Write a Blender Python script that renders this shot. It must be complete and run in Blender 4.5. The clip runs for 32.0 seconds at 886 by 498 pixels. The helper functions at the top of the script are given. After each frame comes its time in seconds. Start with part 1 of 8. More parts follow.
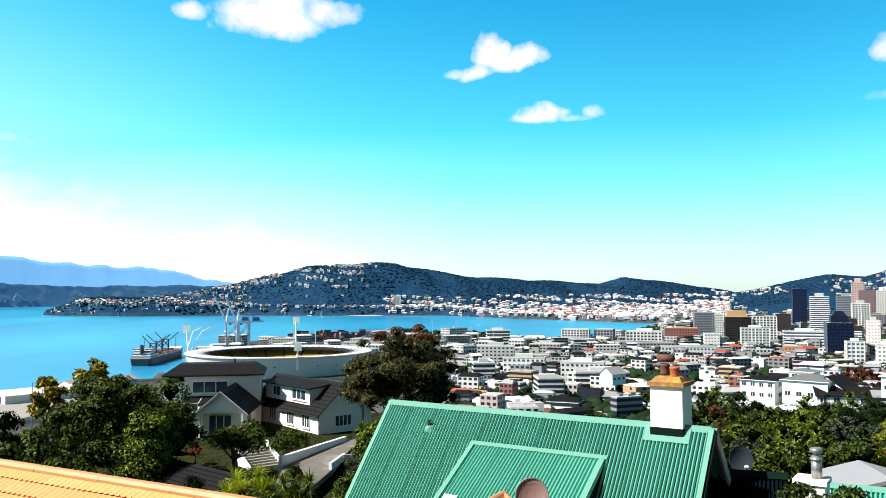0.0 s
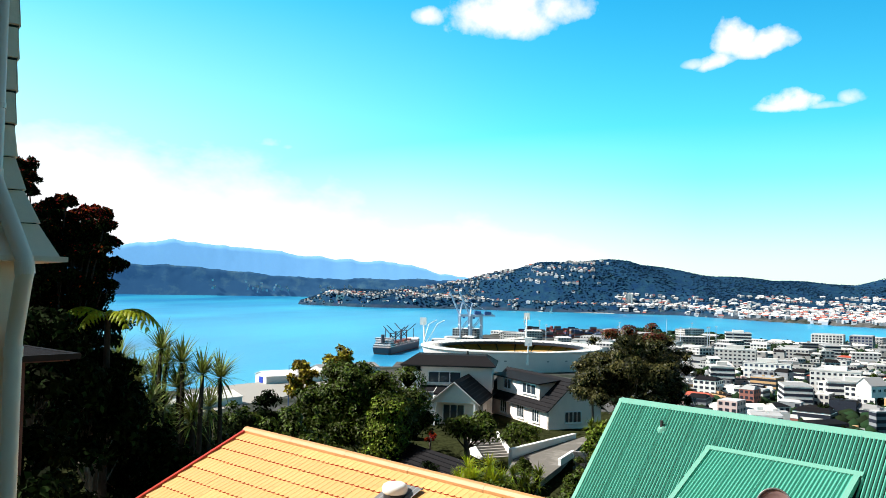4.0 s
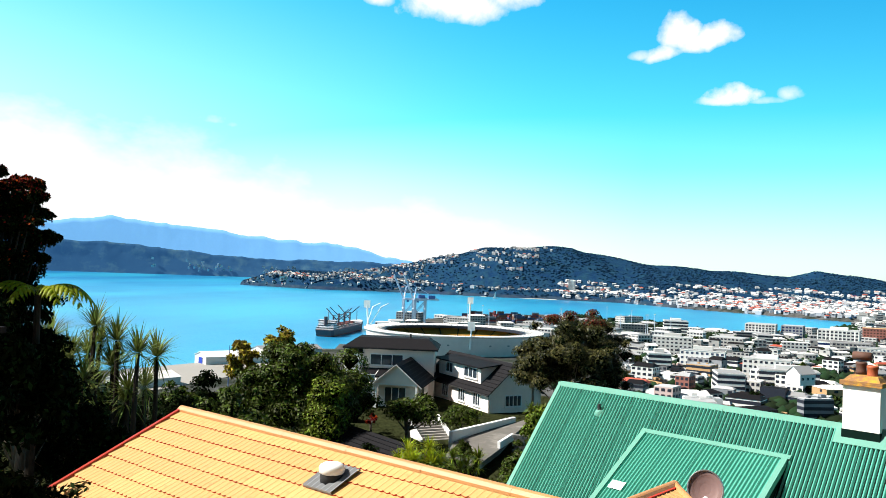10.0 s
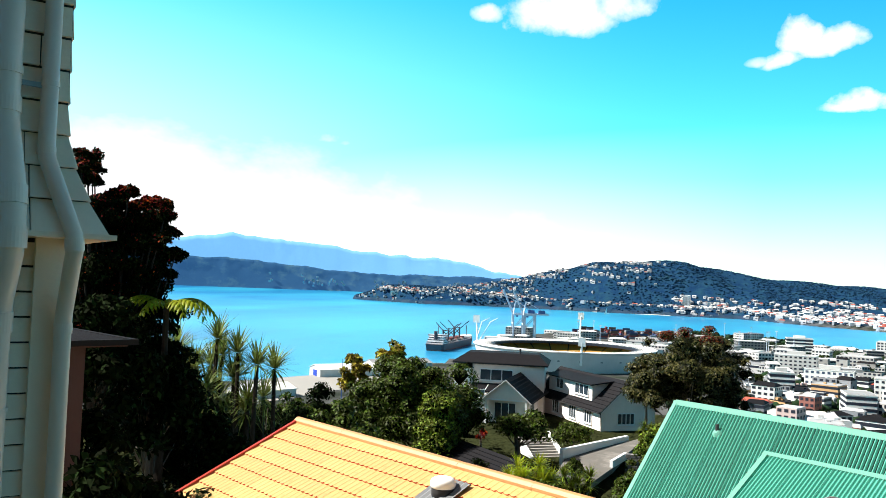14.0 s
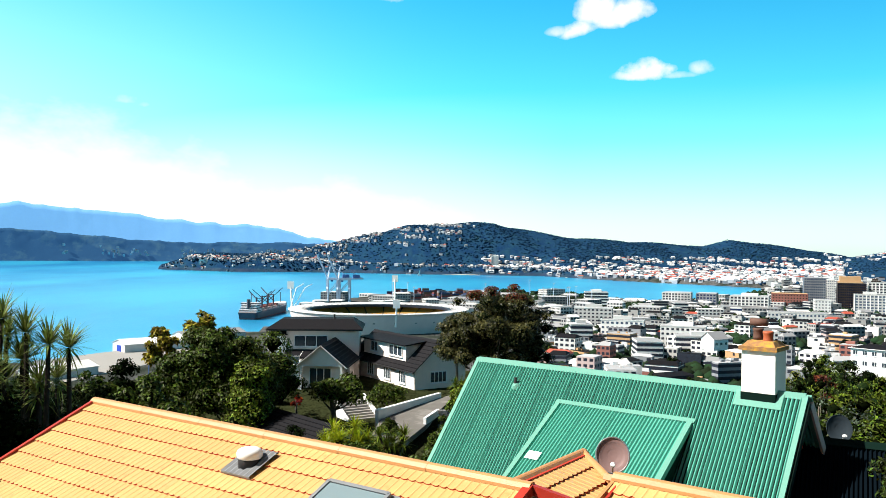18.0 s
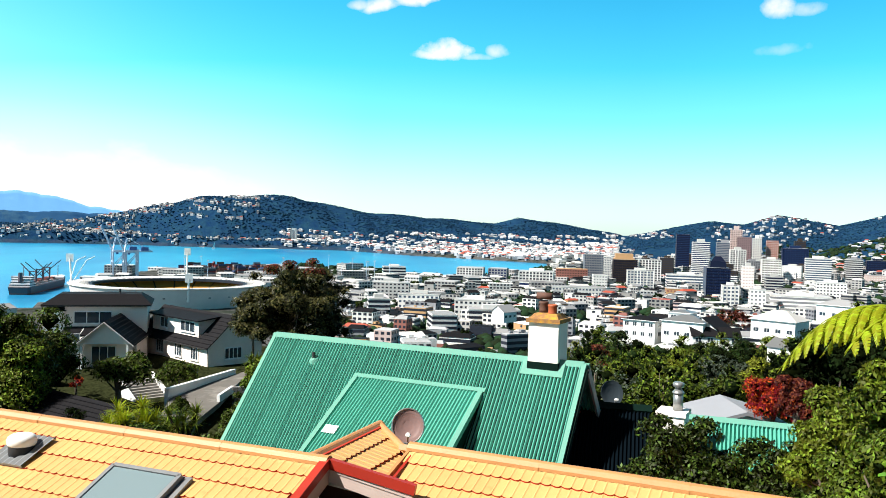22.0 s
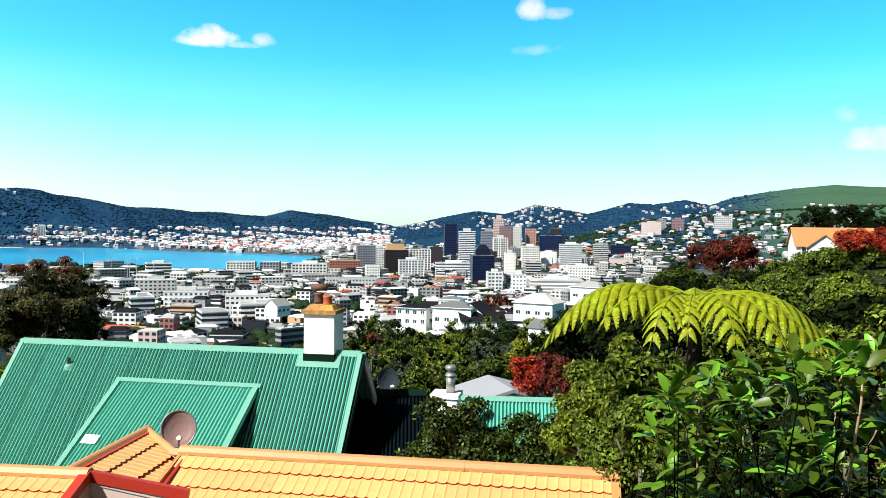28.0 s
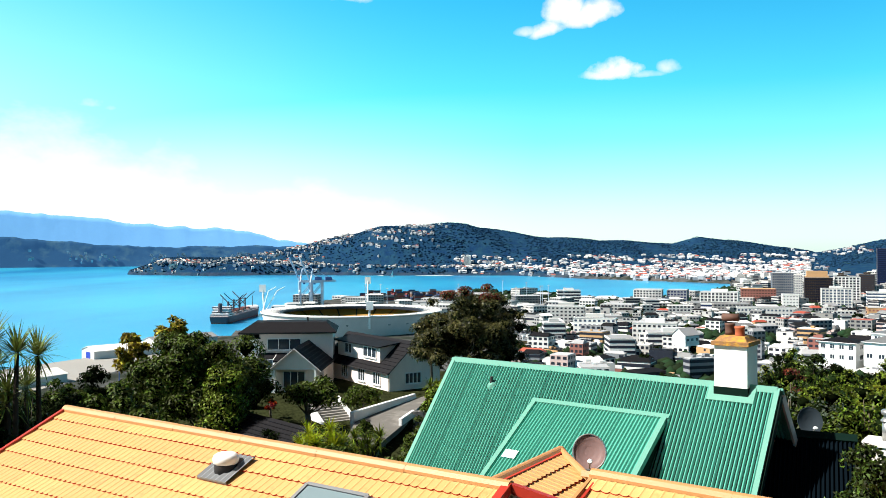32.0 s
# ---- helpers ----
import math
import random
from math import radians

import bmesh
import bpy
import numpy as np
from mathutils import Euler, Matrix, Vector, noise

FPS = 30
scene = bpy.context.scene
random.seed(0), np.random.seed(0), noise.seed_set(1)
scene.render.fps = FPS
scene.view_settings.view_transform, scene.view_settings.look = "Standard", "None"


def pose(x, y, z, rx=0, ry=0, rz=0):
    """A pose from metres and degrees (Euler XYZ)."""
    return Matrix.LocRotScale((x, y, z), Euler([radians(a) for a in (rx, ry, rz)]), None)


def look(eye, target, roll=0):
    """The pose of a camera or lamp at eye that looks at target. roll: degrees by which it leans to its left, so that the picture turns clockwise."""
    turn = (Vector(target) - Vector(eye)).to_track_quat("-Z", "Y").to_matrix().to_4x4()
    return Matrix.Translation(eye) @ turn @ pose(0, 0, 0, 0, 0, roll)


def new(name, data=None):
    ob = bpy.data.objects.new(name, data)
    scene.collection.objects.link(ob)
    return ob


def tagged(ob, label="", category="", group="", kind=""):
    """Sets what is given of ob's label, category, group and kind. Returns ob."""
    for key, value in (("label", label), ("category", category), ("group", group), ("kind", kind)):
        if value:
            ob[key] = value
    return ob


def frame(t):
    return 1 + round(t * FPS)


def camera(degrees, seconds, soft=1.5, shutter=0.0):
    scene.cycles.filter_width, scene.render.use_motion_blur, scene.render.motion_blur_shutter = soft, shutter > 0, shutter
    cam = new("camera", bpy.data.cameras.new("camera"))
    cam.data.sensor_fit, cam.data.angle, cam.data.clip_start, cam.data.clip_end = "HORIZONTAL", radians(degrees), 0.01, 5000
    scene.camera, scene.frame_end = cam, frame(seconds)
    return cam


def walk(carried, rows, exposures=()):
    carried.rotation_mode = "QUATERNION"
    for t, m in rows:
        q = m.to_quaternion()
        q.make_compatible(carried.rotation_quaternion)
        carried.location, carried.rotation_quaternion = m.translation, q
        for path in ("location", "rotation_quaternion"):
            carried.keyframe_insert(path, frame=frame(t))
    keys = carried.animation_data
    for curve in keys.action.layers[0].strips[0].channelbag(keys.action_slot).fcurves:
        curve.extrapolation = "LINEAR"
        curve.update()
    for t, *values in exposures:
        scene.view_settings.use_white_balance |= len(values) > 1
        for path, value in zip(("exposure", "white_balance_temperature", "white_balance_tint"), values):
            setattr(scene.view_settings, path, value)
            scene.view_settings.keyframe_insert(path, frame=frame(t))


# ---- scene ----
EXPOSURE = 1.05  # stops
SUN, SKY, CLOUD_LIGHT = 5.0, 0.102, 5.4
FAR_HAZE_GLOW, HEAD_HAZE_GLOW = (0.085, 0.215, 0.38), (0.010, 0.036, 0.088)
cam = camera(56.26, 32.0, soft=0.6)
PATH = [
    (0.0, pose(0.000, 0.000, 85.000, 92.900, 0.200, 0.000)),
    (0.5, pose(-0.005, 0.003, 85.012, 93.028, 0.417, 3.431)),
    (1.0, pose(0.000, -0.003, 85.001, 92.924, 0.456, 6.953)),
    (1.5, pose(0.013, -0.003, 84.982, 92.173, 0.530, 10.144)),
    (2.0, pose(0.022, -0.004, 84.968, 91.661, 0.917, 10.433)),
    (2.5, pose(0.018, -0.017, 84.962, 91.893, 0.371, 12.294)),
    (3.0, pose(0.007, -0.040, 84.951, 92.369, -0.348, 14.928)),
    (3.5, pose(0.005, -0.052, 84.951, 92.532, -0.897, 15.882)),
    (5.5, pose(0.026, 0.050, 84.947, 92.528, -1.638, 15.181)),
    (6.0, pose(0.020, 0.042, 84.932, 92.504, -1.993, 14.979)),
    (6.5, pose(0.029, 0.031, 84.941, 92.693, -2.153, 14.244)),
    (7.0, pose(0.038, 0.026, 84.952, 92.615, -2.148, 13.516)),
    (7.5, pose(0.032, 0.028, 84.932, 92.253, -2.317, 12.773)),
    (8.0, pose(0.032, 0.016, 84.932, 92.130, -2.428, 12.688)),
    (8.5, pose(0.030, 0.037, 84.927, 92.027, -2.362, 12.270)),
    (9.0, pose(0.022, 0.063, 84.905, 91.900, -2.373, 12.272)),
    (9.5, pose(0.019, 0.073, 84.899, 91.746, -2.318, 12.441)),
    (10.0, pose(0.022, 0.081, 84.894, 91.535, -2.172, 12.005)),
    (10.5, pose(0.027, 0.064, 84.905, 91.499, -2.138, 11.682)),
    (11.0, pose(0.020, 0.032, 84.906, 91.284, -1.786, 13.762)),
    (11.5, pose(0.011, 0.034, 84.893, 91.344, -1.535, 17.240)),
    (12.0, pose(0.009, 0.033, 84.893, 91.571, -1.357, 18.656)),
    (12.5, pose(-0.014, 0.045, 84.902, 92.395, -1.553, 21.992)),
    (13.0, pose(-0.019, 0.041, 84.907, 92.628, -1.504, 23.865)),
    (13.5, pose(0.003, 0.048, 84.905, 92.541, -1.889, 22.483)),
    (14.0, pose(0.020, 0.040, 84.905, 92.273, -2.196, 19.544)),
    (14.5, pose(0.034, 0.033, 84.900, 92.065, -2.433, 18.393)),
    (16.5, pose(0.224, -0.065, 84.958, 91.712, -1.961, 10.864)),
    (17.0, pose(0.231, -0.077, 84.965, 91.537, -1.624, 10.149)),
    (17.5, pose(0.239, -0.088, 84.961, 91.012, -1.403, 8.430)),
    (18.0, pose(0.249, -0.086, 84.967, 90.112, -0.588, 6.751)),
    (18.5, pose(0.251, -0.080, 84.962, 89.445, -0.354, 4.770)),
    (19.0, pose(0.243, -0.072, 84.963, 89.305, -0.042, 3.463)),
    (19.5, pose(0.250, -0.068, 84.960, 89.133, 0.023, 1.900)),
    (20.0, pose(0.247, -0.070, 84.967, 89.134, -0.081, 0.654)),
    (20.5, pose(0.244, -0.081, 84.965, 88.948, -0.465, -0.907)),
    (21.0, pose(0.238, -0.094, 84.968, 88.735, -0.773, -2.488)),
    (21.5, pose(0.243, -0.094, 84.974, 88.640, -1.277, -4.936)),
    (22.0, pose(0.238, -0.088, 84.974, 88.601, -1.551, -7.056)),
    (22.5, pose(0.241, -0.087, 84.975, 88.485, -1.799, -8.302)),
    (23.0, pose(0.238, -0.073, 84.972, 88.476, -2.102, -10.436)),
    (23.5, pose(0.240, -0.014, 84.951, 87.740, -2.160, -13.434)),
    (24.0, pose(0.241, -0.003, 84.944, 87.585, -2.143, -16.233)),
    (24.5, pose(0.245, -0.007, 84.948, 87.737, -2.245, -18.132)),
    (25.0, pose(0.243, -0.011, 84.950, 87.855, -2.461, -20.573)),
    (25.5, pose(0.245, -0.030, 84.947, 87.512, -2.460, -23.042)),
    (26.0, pose(0.236, -0.010, 84.935, 87.138, -1.948, -22.623)),
    (26.5, pose(0.236, -0.004, 84.932, 87.449, -1.571, -22.189)),
    (28.5, pose(0.235, -0.015, 84.946, 88.721, -0.271, -22.613)),
    (29.0, pose(0.229, -0.006, 84.947, 88.850, 0.235, -16.945)),
    (29.5, pose(0.228, -0.029, 84.948, 88.863, 0.417, -12.352)),
    (30.0, pose(0.220, -0.039, 84.958, 88.992, 0.360, -9.586)),
    (30.5, pose(0.226, -0.080, 84.969, 88.894, 0.873, -5.511)),
    (31.0, pose(0.221, -0.066, 84.961, 88.880, 0.598, -1.816)),
    (31.5, pose(0.211, -0.075, 84.965, 89.421, 0.073, 1.211)),
    (32.0, pose(0.209, -0.094, 84.963, 90.163, 0.249, 4.846)),
]
walk(cam, PATH, exposures=[(0.0, EXPOSURE - 0.06), (2.0, EXPOSURE), (11.0, EXPOSURE), (12.4, EXPOSURE + 0.2), (14.5, EXPOSURE + 0.2), (16.5, EXPOSURE + 0.03), (20.0, EXPOSURE), (24.0, EXPOSURE - 0.05), (29.0, EXPOSURE - 0.05), (31.5, EXPOSURE)])

# ---- world, sun ----
SUN_AZ, SUN_EL = -106.0, 46.0    # degrees: clockwise from the way ahead, above the horizon


def heading(az, el=0.0):
    a, e = radians(az), radians(el)
    return Vector((math.sin(a) * math.cos(e), math.cos(a) * math.cos(e), math.sin(e)))


class Nodes:
    """A short way to write node trees."""

    def __init__(self, tree):
        self.tree = tree
        tree.nodes.clear()

    def add(self, kind, _props=(), **sockets):
        n = self.tree.nodes.new(kind)
        for k, v in dict(_props).items():
            setattr(n, k, v)
        for k, v in sockets.items():
            self.put(n.inputs[k.replace("_", " ")], v)
        return n

    def put(self, socket, v):
        if isinstance(v, bpy.types.NodeSocket):
            self.tree.links.new(v, socket)
        else:
            socket.default_value = v

    def math(self, op, a, b=0.0, c=0.0):
        n = self.tree.nodes.new("ShaderNodeMath")
        n.operation = op
        for s, v in zip(n.inputs, (a, b, c)):
            self.put(s, v)
        return n.outputs[0]

    def vmath(self, op, a, b):
        n = self.tree.nodes.new("ShaderNodeVectorMath")
        n.operation = op
        self.put(n.inputs[0], a)
        self.put(n.inputs[1], b)
        return n.outputs["Value"] if op == "DOT_PRODUCT" else n.outputs[0]

    def mix(self, fac, a, b, blend="MIX"):
        n = self.tree.nodes.new("ShaderNodeMix")
        n.data_type, n.blend_type = "RGBA", blend
        self.put(n.inputs[0], fac)
        self.put(n.inputs[6], a)
        self.put(n.inputs[7], b)
        return n.outputs[2]

    def ramp(self, fac, *stops):
        n = self.tree.nodes.new("ShaderNodeValToRGB")
        self.put(n.inputs[0], fac)
        e = n.color_ramp.elements
        while len(e) < len(stops):
            e.new(0.5)
        for el, (p, c) in zip(e, stops):
            el.position = p
            el.color = (*c, 1) if isinstance(c, tuple) else (c, c, c, 1)
        return n.outputs[0]

    def noise(self, vec, scale, detail=4.0, rough=0.55):
        n = self.add("ShaderNodeTexNoise", Scale=scale, Detail=detail, Roughness=rough)
        if vec is not None:
            self.put(n.inputs["Vector"], vec)
        return n.outputs["Fac"]


world = bpy.data.worlds.new("sky")
scene.world = world
world.use_nodes = True
wn = Nodes(world.node_tree)
sky = wn.add("ShaderNodeTexSky", dict(sky_type="NISHITA", sun_disc=False, sun_elevation=radians(SUN_EL),
                                      sun_rotation=radians(SUN_AZ), altitude=90.0, air_density=1.0, dust_density=0.6, ozone_density=1.0))
way = wn.add("ShaderNodeTexCoord").outputs["Generated"]
cover = 0.0


def cloud(az, el, wide, high, dense, lift=0.0, torn=1.0):
    """One cumulus in the sky: a soft lens with a flat base in the given direction, its edge torn by noise."""
    global cover
    mid = heading(az, el)
    side = Vector((mid.y, -mid.x, 0)).normalized()
    up = side.cross(mid)
    a = wn.math("DIVIDE", wn.vmath("DOT_PRODUCT", way, side), radians(wide))
    b = wn.math("DIVIDE", wn.vmath("DOT_PRODUCT", way, up), radians(high))
    b = wn.math("ADD", b, wn.math("MULTIPLY", a, lift))
    b = wn.math("MAXIMUM", b, wn.math("MULTIPLY", b, -1.6))
    r2 = wn.math("ADD", wn.math("MULTIPLY", a, a), wn.math("MULTIPLY", b, b))
    front = wn.math("GREATER_THAN", wn.vmath("DOT_PRODUCT", way, mid), 0.7)
    body = wn.math("SUBTRACT", wn.math("ADD", 1.0, wn.math("MULTIPLY", wn.math("SUBTRACT", puffs, 0.5), 3.2 * torn)), r2)
    body = wn.math("MULTIPLY", wn.math("MULTIPLY", body, dense), front)
    cover = wn.math("MAXIMUM", cover, body)


puffs = wn.noise(way, 30.0, 5.0, 0.55)
cloud(-11.6, 18.2, 4.2, 2.4, 1.2, 0.0, 0.7)
cloud(-7.8, 18.4, 2.2, 1.3, 1.0, -0.1, 0.8)
cloud(-17.2, 18.1, 1.1, 0.8, 0.8, 0.1)
cloud(3.5, 15.9, 1.5, 1.6, 1.2, 0.1, 0.9)
cloud(5.7, 15.7, 1.6, 1.0, 1.0, -0.15)
cloud(4.4, 15.4, 1.5, 0.9, 1.0, 0.0)
cloud(2.5, 14.8, 1.3, 0.7, 0.9, -0.4)
cloud(6.9, 11.95, 1.7, 0.95, 1.1, -0.05, 1.1)
cloud(6.0, 11.7, 1.5, 0.45, 0.9)
cloud(9.0, 11.65, 1.5, 0.28, 0.4)
cloud(10.5, 12.0, 0.85, 0.6, 0.6)
cloud(1.0, 14.7, 0.9, 0.4, 0.5)
cloud(-28.0, 9.4, 1.3, 0.5, 0.4)
cloud(-26.7, 9.2, 0.6, 0.3, 0.3)
cloud(28.5, 14.4, 1.3, 1.2, 0.8, 0.2, 1.0)
cloud(30.3, 14.1, 1.4, 0.6, 0.5)
cloud(29.2, 11.8, 1.6, 0.5, 0.2, -0.2, 1.3)
cloud(48.5, 7.0, 0.9, 0.8, 0.35)
cloud(51.0, 5.3, 3.2, 1.2, 0.7)
low = wn.vmath("DOT_PRODUCT", way, (0.0, 0.0, 1.0))
cover = wn.math("MINIMUM", wn.math("MAXIMUM", cover, 0.0), 1.0)
# thin veil low over the horizon, thicker towards the sun's side
stretch = wn.vmath("MULTIPLY", way, (1.0, 1.0, 9.0))
veil = wn.ramp(wn.noise(stretch, 3.2, 6.0, 0.6), (0.38, 0.0), (0.8, 1.0))
veil = wn.math("MULTIPLY", veil, wn.ramp(low, (0.0, 0.4), (0.05, 0.32), (0.11, 0.08), (0.17, 0.0)))
sunward = wn.ramp(wn.vmath("DOT_PRODUCT", way, tuple(heading(-62, 4))), (0.45, 0.0), (0.70, 0.55), (0.97, 1.0))
edge = wn.math("ADD", 0.045, wn.math("MULTIPLY", wn.math("MULTIPLY", sunward, sunward), 0.14))
edge = wn.math("ADD", edge, wn.math("MULTIPLY", wn.math("SUBTRACT", wn.noise(wn.vmath("MULTIPLY", way, (1.0, 1.0, 1.8)), 7.0, 7.0, 0.6), 0.5), 0.13))
bank = wn.ramp(wn.math("ADD", wn.math("SUBTRACT", edge, low), 0.06), (0.0, 0.0), (0.05, 0.3), (0.09, 0.85), (0.13, 1.0))
bank = wn.math("MULTIPLY", bank, wn.ramp(sunward, (0.0, 0.0), (0.3, 1.0)))
haze = wn.math("MULTIPLY", wn.ramp(sunward, (0.0, 0.3), (0.6, 0.9)), wn.ramp(low, (0.03, 1.0), (0.085, 0.6), (0.19, 0.0)))
bank = wn.math("MAXIMUM", bank, haze)
halo = wn.math("MULTIPLY", wn.math("POWER", sunward, 3.0), wn.ramp(low, (0.08, 0.7), (0.18, 0.48), (0.36, 0.0)))
bank = wn.math("MAXIMUM", bank, halo)
cover = wn.math("MAXIMUM", cover, wn.math("MAXIMUM", veil, bank))
white = wn.add("ShaderNodeRGB").outputs[0]
white.default_value = (CLOUD_LIGHT, CLOUD_LIGHT, CLOUD_LIGHT * 1.03, 1)
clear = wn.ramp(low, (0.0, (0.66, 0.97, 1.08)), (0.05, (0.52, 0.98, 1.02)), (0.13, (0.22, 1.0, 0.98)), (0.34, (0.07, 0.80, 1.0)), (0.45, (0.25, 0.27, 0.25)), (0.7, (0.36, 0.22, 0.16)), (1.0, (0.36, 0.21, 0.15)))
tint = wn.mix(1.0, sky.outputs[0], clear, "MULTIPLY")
# paler towards the sun's side
pale = wn.ramp(wn.vmath("DOT_PRODUCT", way, tuple(heading(-62, 4))), (0.15, 0.0), (0.8, 1.0))
tint = wn.mix(pale, tint, wn.mix(1.0, tint, (1.5, 1.36, 1.22, 1), "MULTIPLY"))
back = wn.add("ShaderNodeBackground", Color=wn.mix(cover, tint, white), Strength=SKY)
wn.add("ShaderNodeOutputWorld", Surface=back.outputs[0])

sun = new("sun", bpy.data.lights.new("sun", "SUN"))
sun.data.energy, sun.data.angle, sun.data.color = SUN, radians(0.55), (1.0, 0.955, 0.87)
sun.matrix_world = look(heading(SUN_AZ, SUN_EL) * 100, (0, 0, 0))

# ---- materials ----


def material(name, colour, rough=0.6, metal=0.0, vary=0.15, scale=3.0, bump=0.0, bump_scale=40.0, stain=None, per=0.0,
             island=0.0, hue=0.0, coat=0.0, spec=0.5):
    """A painted, stony or metal surface: colour with variation at two scales, fine relief, stains and a shift from piece to piece."""
    m = bpy.data.materials.new(name)
    m.use_nodes = True
    n = Nodes(m.node_tree)
    vec = n.add("ShaderNodeTexCoord").outputs["Object"]
    big, fine = n.noise(vec, scale, 3.0), n.noise(vec, scale * 9, 5.0)
    value = n.math("ADD", 1.0 - vary, n.math("MULTIPLY", n.math("ADD", n.math("MULTIPLY", big, 1.3), n.math("MULTIPLY", fine, 0.7)), vary))
    if per:
        rnd = n.add("ShaderNodeObjectInfo").outputs["Random"]
        value = n.math("MULTIPLY", value, n.math("ADD", 1.0 - per / 2, n.math("MULTIPLY", rnd, per)))
    if island:
        rnd = n.add("ShaderNodeNewGeometry").outputs["Random Per Island"]
        value = n.math("MULTIPLY", value, n.math("ADD", 1.0 - island / 2, n.math("MULTIPLY", rnd, island)))
    hsv = n.add("ShaderNodeHueSaturation", Color=(*colour, 1), Value=value)
    if hue:
        src = n.add("ShaderNodeNewGeometry").outputs["Random Per Island"] if island else n.add("ShaderNodeObjectInfo").outputs["Random"]
        n.put(hsv.inputs["Hue"], n.math("ADD", 0.5 - hue / 2, n.math("MULTIPLY", src, hue)))
    col = hsv.outputs[0]
    if stain:
        col = n.mix(n.ramp(n.noise(vec, stain[1], 6.0, 0.65), (stain[2], 0.0), (min(1.0, stain[2] + 0.16), 1.0)), col, (*stain[0], 1))
    sh = n.add("ShaderNodeBsdfPrincipled", Base_Color=col, Metallic=metal)
    n.put(sh.inputs["Roughness"], n.math("ADD", rough - 0.08, n.math("MULTIPLY", fine, 0.16)))
    sh.inputs["Specular IOR Level"].default_value = spec
    sh.inputs["Coat Weight"].default_value = coat
    if bump:
        bp = n.add("ShaderNodeBump", Strength=min(1.0, bump), Distance=0.02, Height=n.noise(vec, bump_scale, 6.0))
        n.put(sh.inputs["Normal"], bp.outputs[0])
    n.add("ShaderNodeOutputMaterial", Surface=sh.outputs[0])
    return m


def foliage(name, colour, tip=None, tips=0.25, gloss=0.55, clear=0.12, size=0.6, shine=0.15, spread=1.5):
    """Leaves: a shift in tone from leaf to leaf and from clump to clump, light passing through."""
    m = bpy.data.materials.new(name)
    m.use_nodes = True
    n = Nodes(m.node_tree)
    geo = n.add("ShaderNodeNewGeometry")
    rnd = geo.outputs["Random Per Island"]
    clump = n.noise(n.add("ShaderNodeTexCoord").outputs["Object"], size, 3.0)
    base = n.add("ShaderNodeHueSaturation", Color=(*colour, 1), Hue=n.math("ADD", 0.475, n.math("MULTIPLY", rnd, 0.05)),
                 Value=n.math("ADD", 0.5 - 0.25 * spread, n.math("ADD", n.math("MULTIPLY", n.math("POWER", rnd, 3.0), spread), n.math("MULTIPLY", clump, 0.5)))).outputs[0]
    if tip:
        base = n.mix(n.ramp(n.math("ADD", n.math("MULTIPLY", clump, 0.75), n.math("MULTIPLY", rnd, 0.25)), (1 - tips - 0.12, 0.0), (1 - tips + 0.05, 1.0)), base, (*tip, 1))
    sh = n.add("ShaderNodeBsdfPrincipled", Base_Color=base, Roughness=gloss)
    sh.inputs["Specular IOR Level"].default_value = shine
    tr = n.add("ShaderNodeBsdfTranslucent", Color=base)
    n.add("ShaderNodeOutputMaterial", Surface=n.add("ShaderNodeMixShader", Fac=clear).outputs[0])
    out = m.node_tree.nodes["Mix Shader"]
    m.node_tree.links.new(sh.outputs[0], out.inputs[1])
    m.node_tree.links.new(tr.outputs[0], out.inputs[2])
    return m


def pane(name, colour=(0.03, 0.045, 0.06), rough=0.06):
    m = bpy.data.materials.new(name)
    m.use_nodes = True
    sh = m.node_tree.nodes["Principled BSDF"]
    sh.inputs["Base Color"].default_value, sh.inputs["Roughness"].default_value = (*colour, 1), rough
    sh.inputs["Specular IOR Level"].default_value = 0.8
    return m


GLASS = pane("window_glass")
SKYLIGHT = pane("skylight_glass", (0.16, 0.22, 0.24), 0.12)
BLACK = material("black_shade", (0.015, 0.015, 0.017), 0.7)
TILE = material("painted_tile", (0.52, 0.31, 0.115), 0.42, vary=0.22, scale=1.2, bump=0.15, bump_scale=60, per=0.16, island=0.14, stain=((0.42, 0.16, 0.05), 1.6, 0.66))
TILE_CAP = material("painted_cap", (0.448, 0.2112, 0.0768), 0.5, vary=0.2, scale=2.0, bump=0.15, per=0.12, stain=((0.4, 0.13, 0.05), 3.0, 0.66))
RED_PAINT = material("red_paint", (0.34, 0.026, 0.014), 0.4, vary=0.18, scale=2.0, stain=((0.28, 0.04, 0.03), 5.0, 0.7))
GREEN_IRON = material("green_iron", (0.085, 0.335, 0.262), 0.5, vary=0.16, scale=0.7, per=0.03, stain=((0.10, 0.37, 0.29), 1.1, 0.6), spec=0.06)
GREEN_TRIM = material("green_flashing", (0.118, 0.298, 0.238), 0.6, vary=0.12, scale=1.5, spec=0.12)
# dark green trim, near black to serve as groove and cheek shade too
GREEN_AND_SHADE = material("dark_green_and_shade", (0.003, 0.012, 0.009), 0.7, spec=0.05)
PALE_IRON = material("pale_grey_iron", (0.25, 0.26, 0.285), 0.6, vary=0.14, scale=1.0, spec=0.1)
WHITE = material("white_paint", (0.80, 0.80, 0.79), 0.55, vary=0.07, scale=1.2)
PLASTER = material("white_plaster", (0.79, 0.755, 0.70), 0.8, vary=0.14, scale=2.5, bump=0.3, bump_scale=25, stain=((0.55, 0.51, 0.45), 2.2, 0.66))
VILLA_WALL = material("cream_plaster", (0.85, 0.755, 0.69), 0.8, vary=0.12, scale=1.2, bump=0.3, bump_scale=25, stain=((0.68, 0.59, 0.53), 0.9, 0.66))
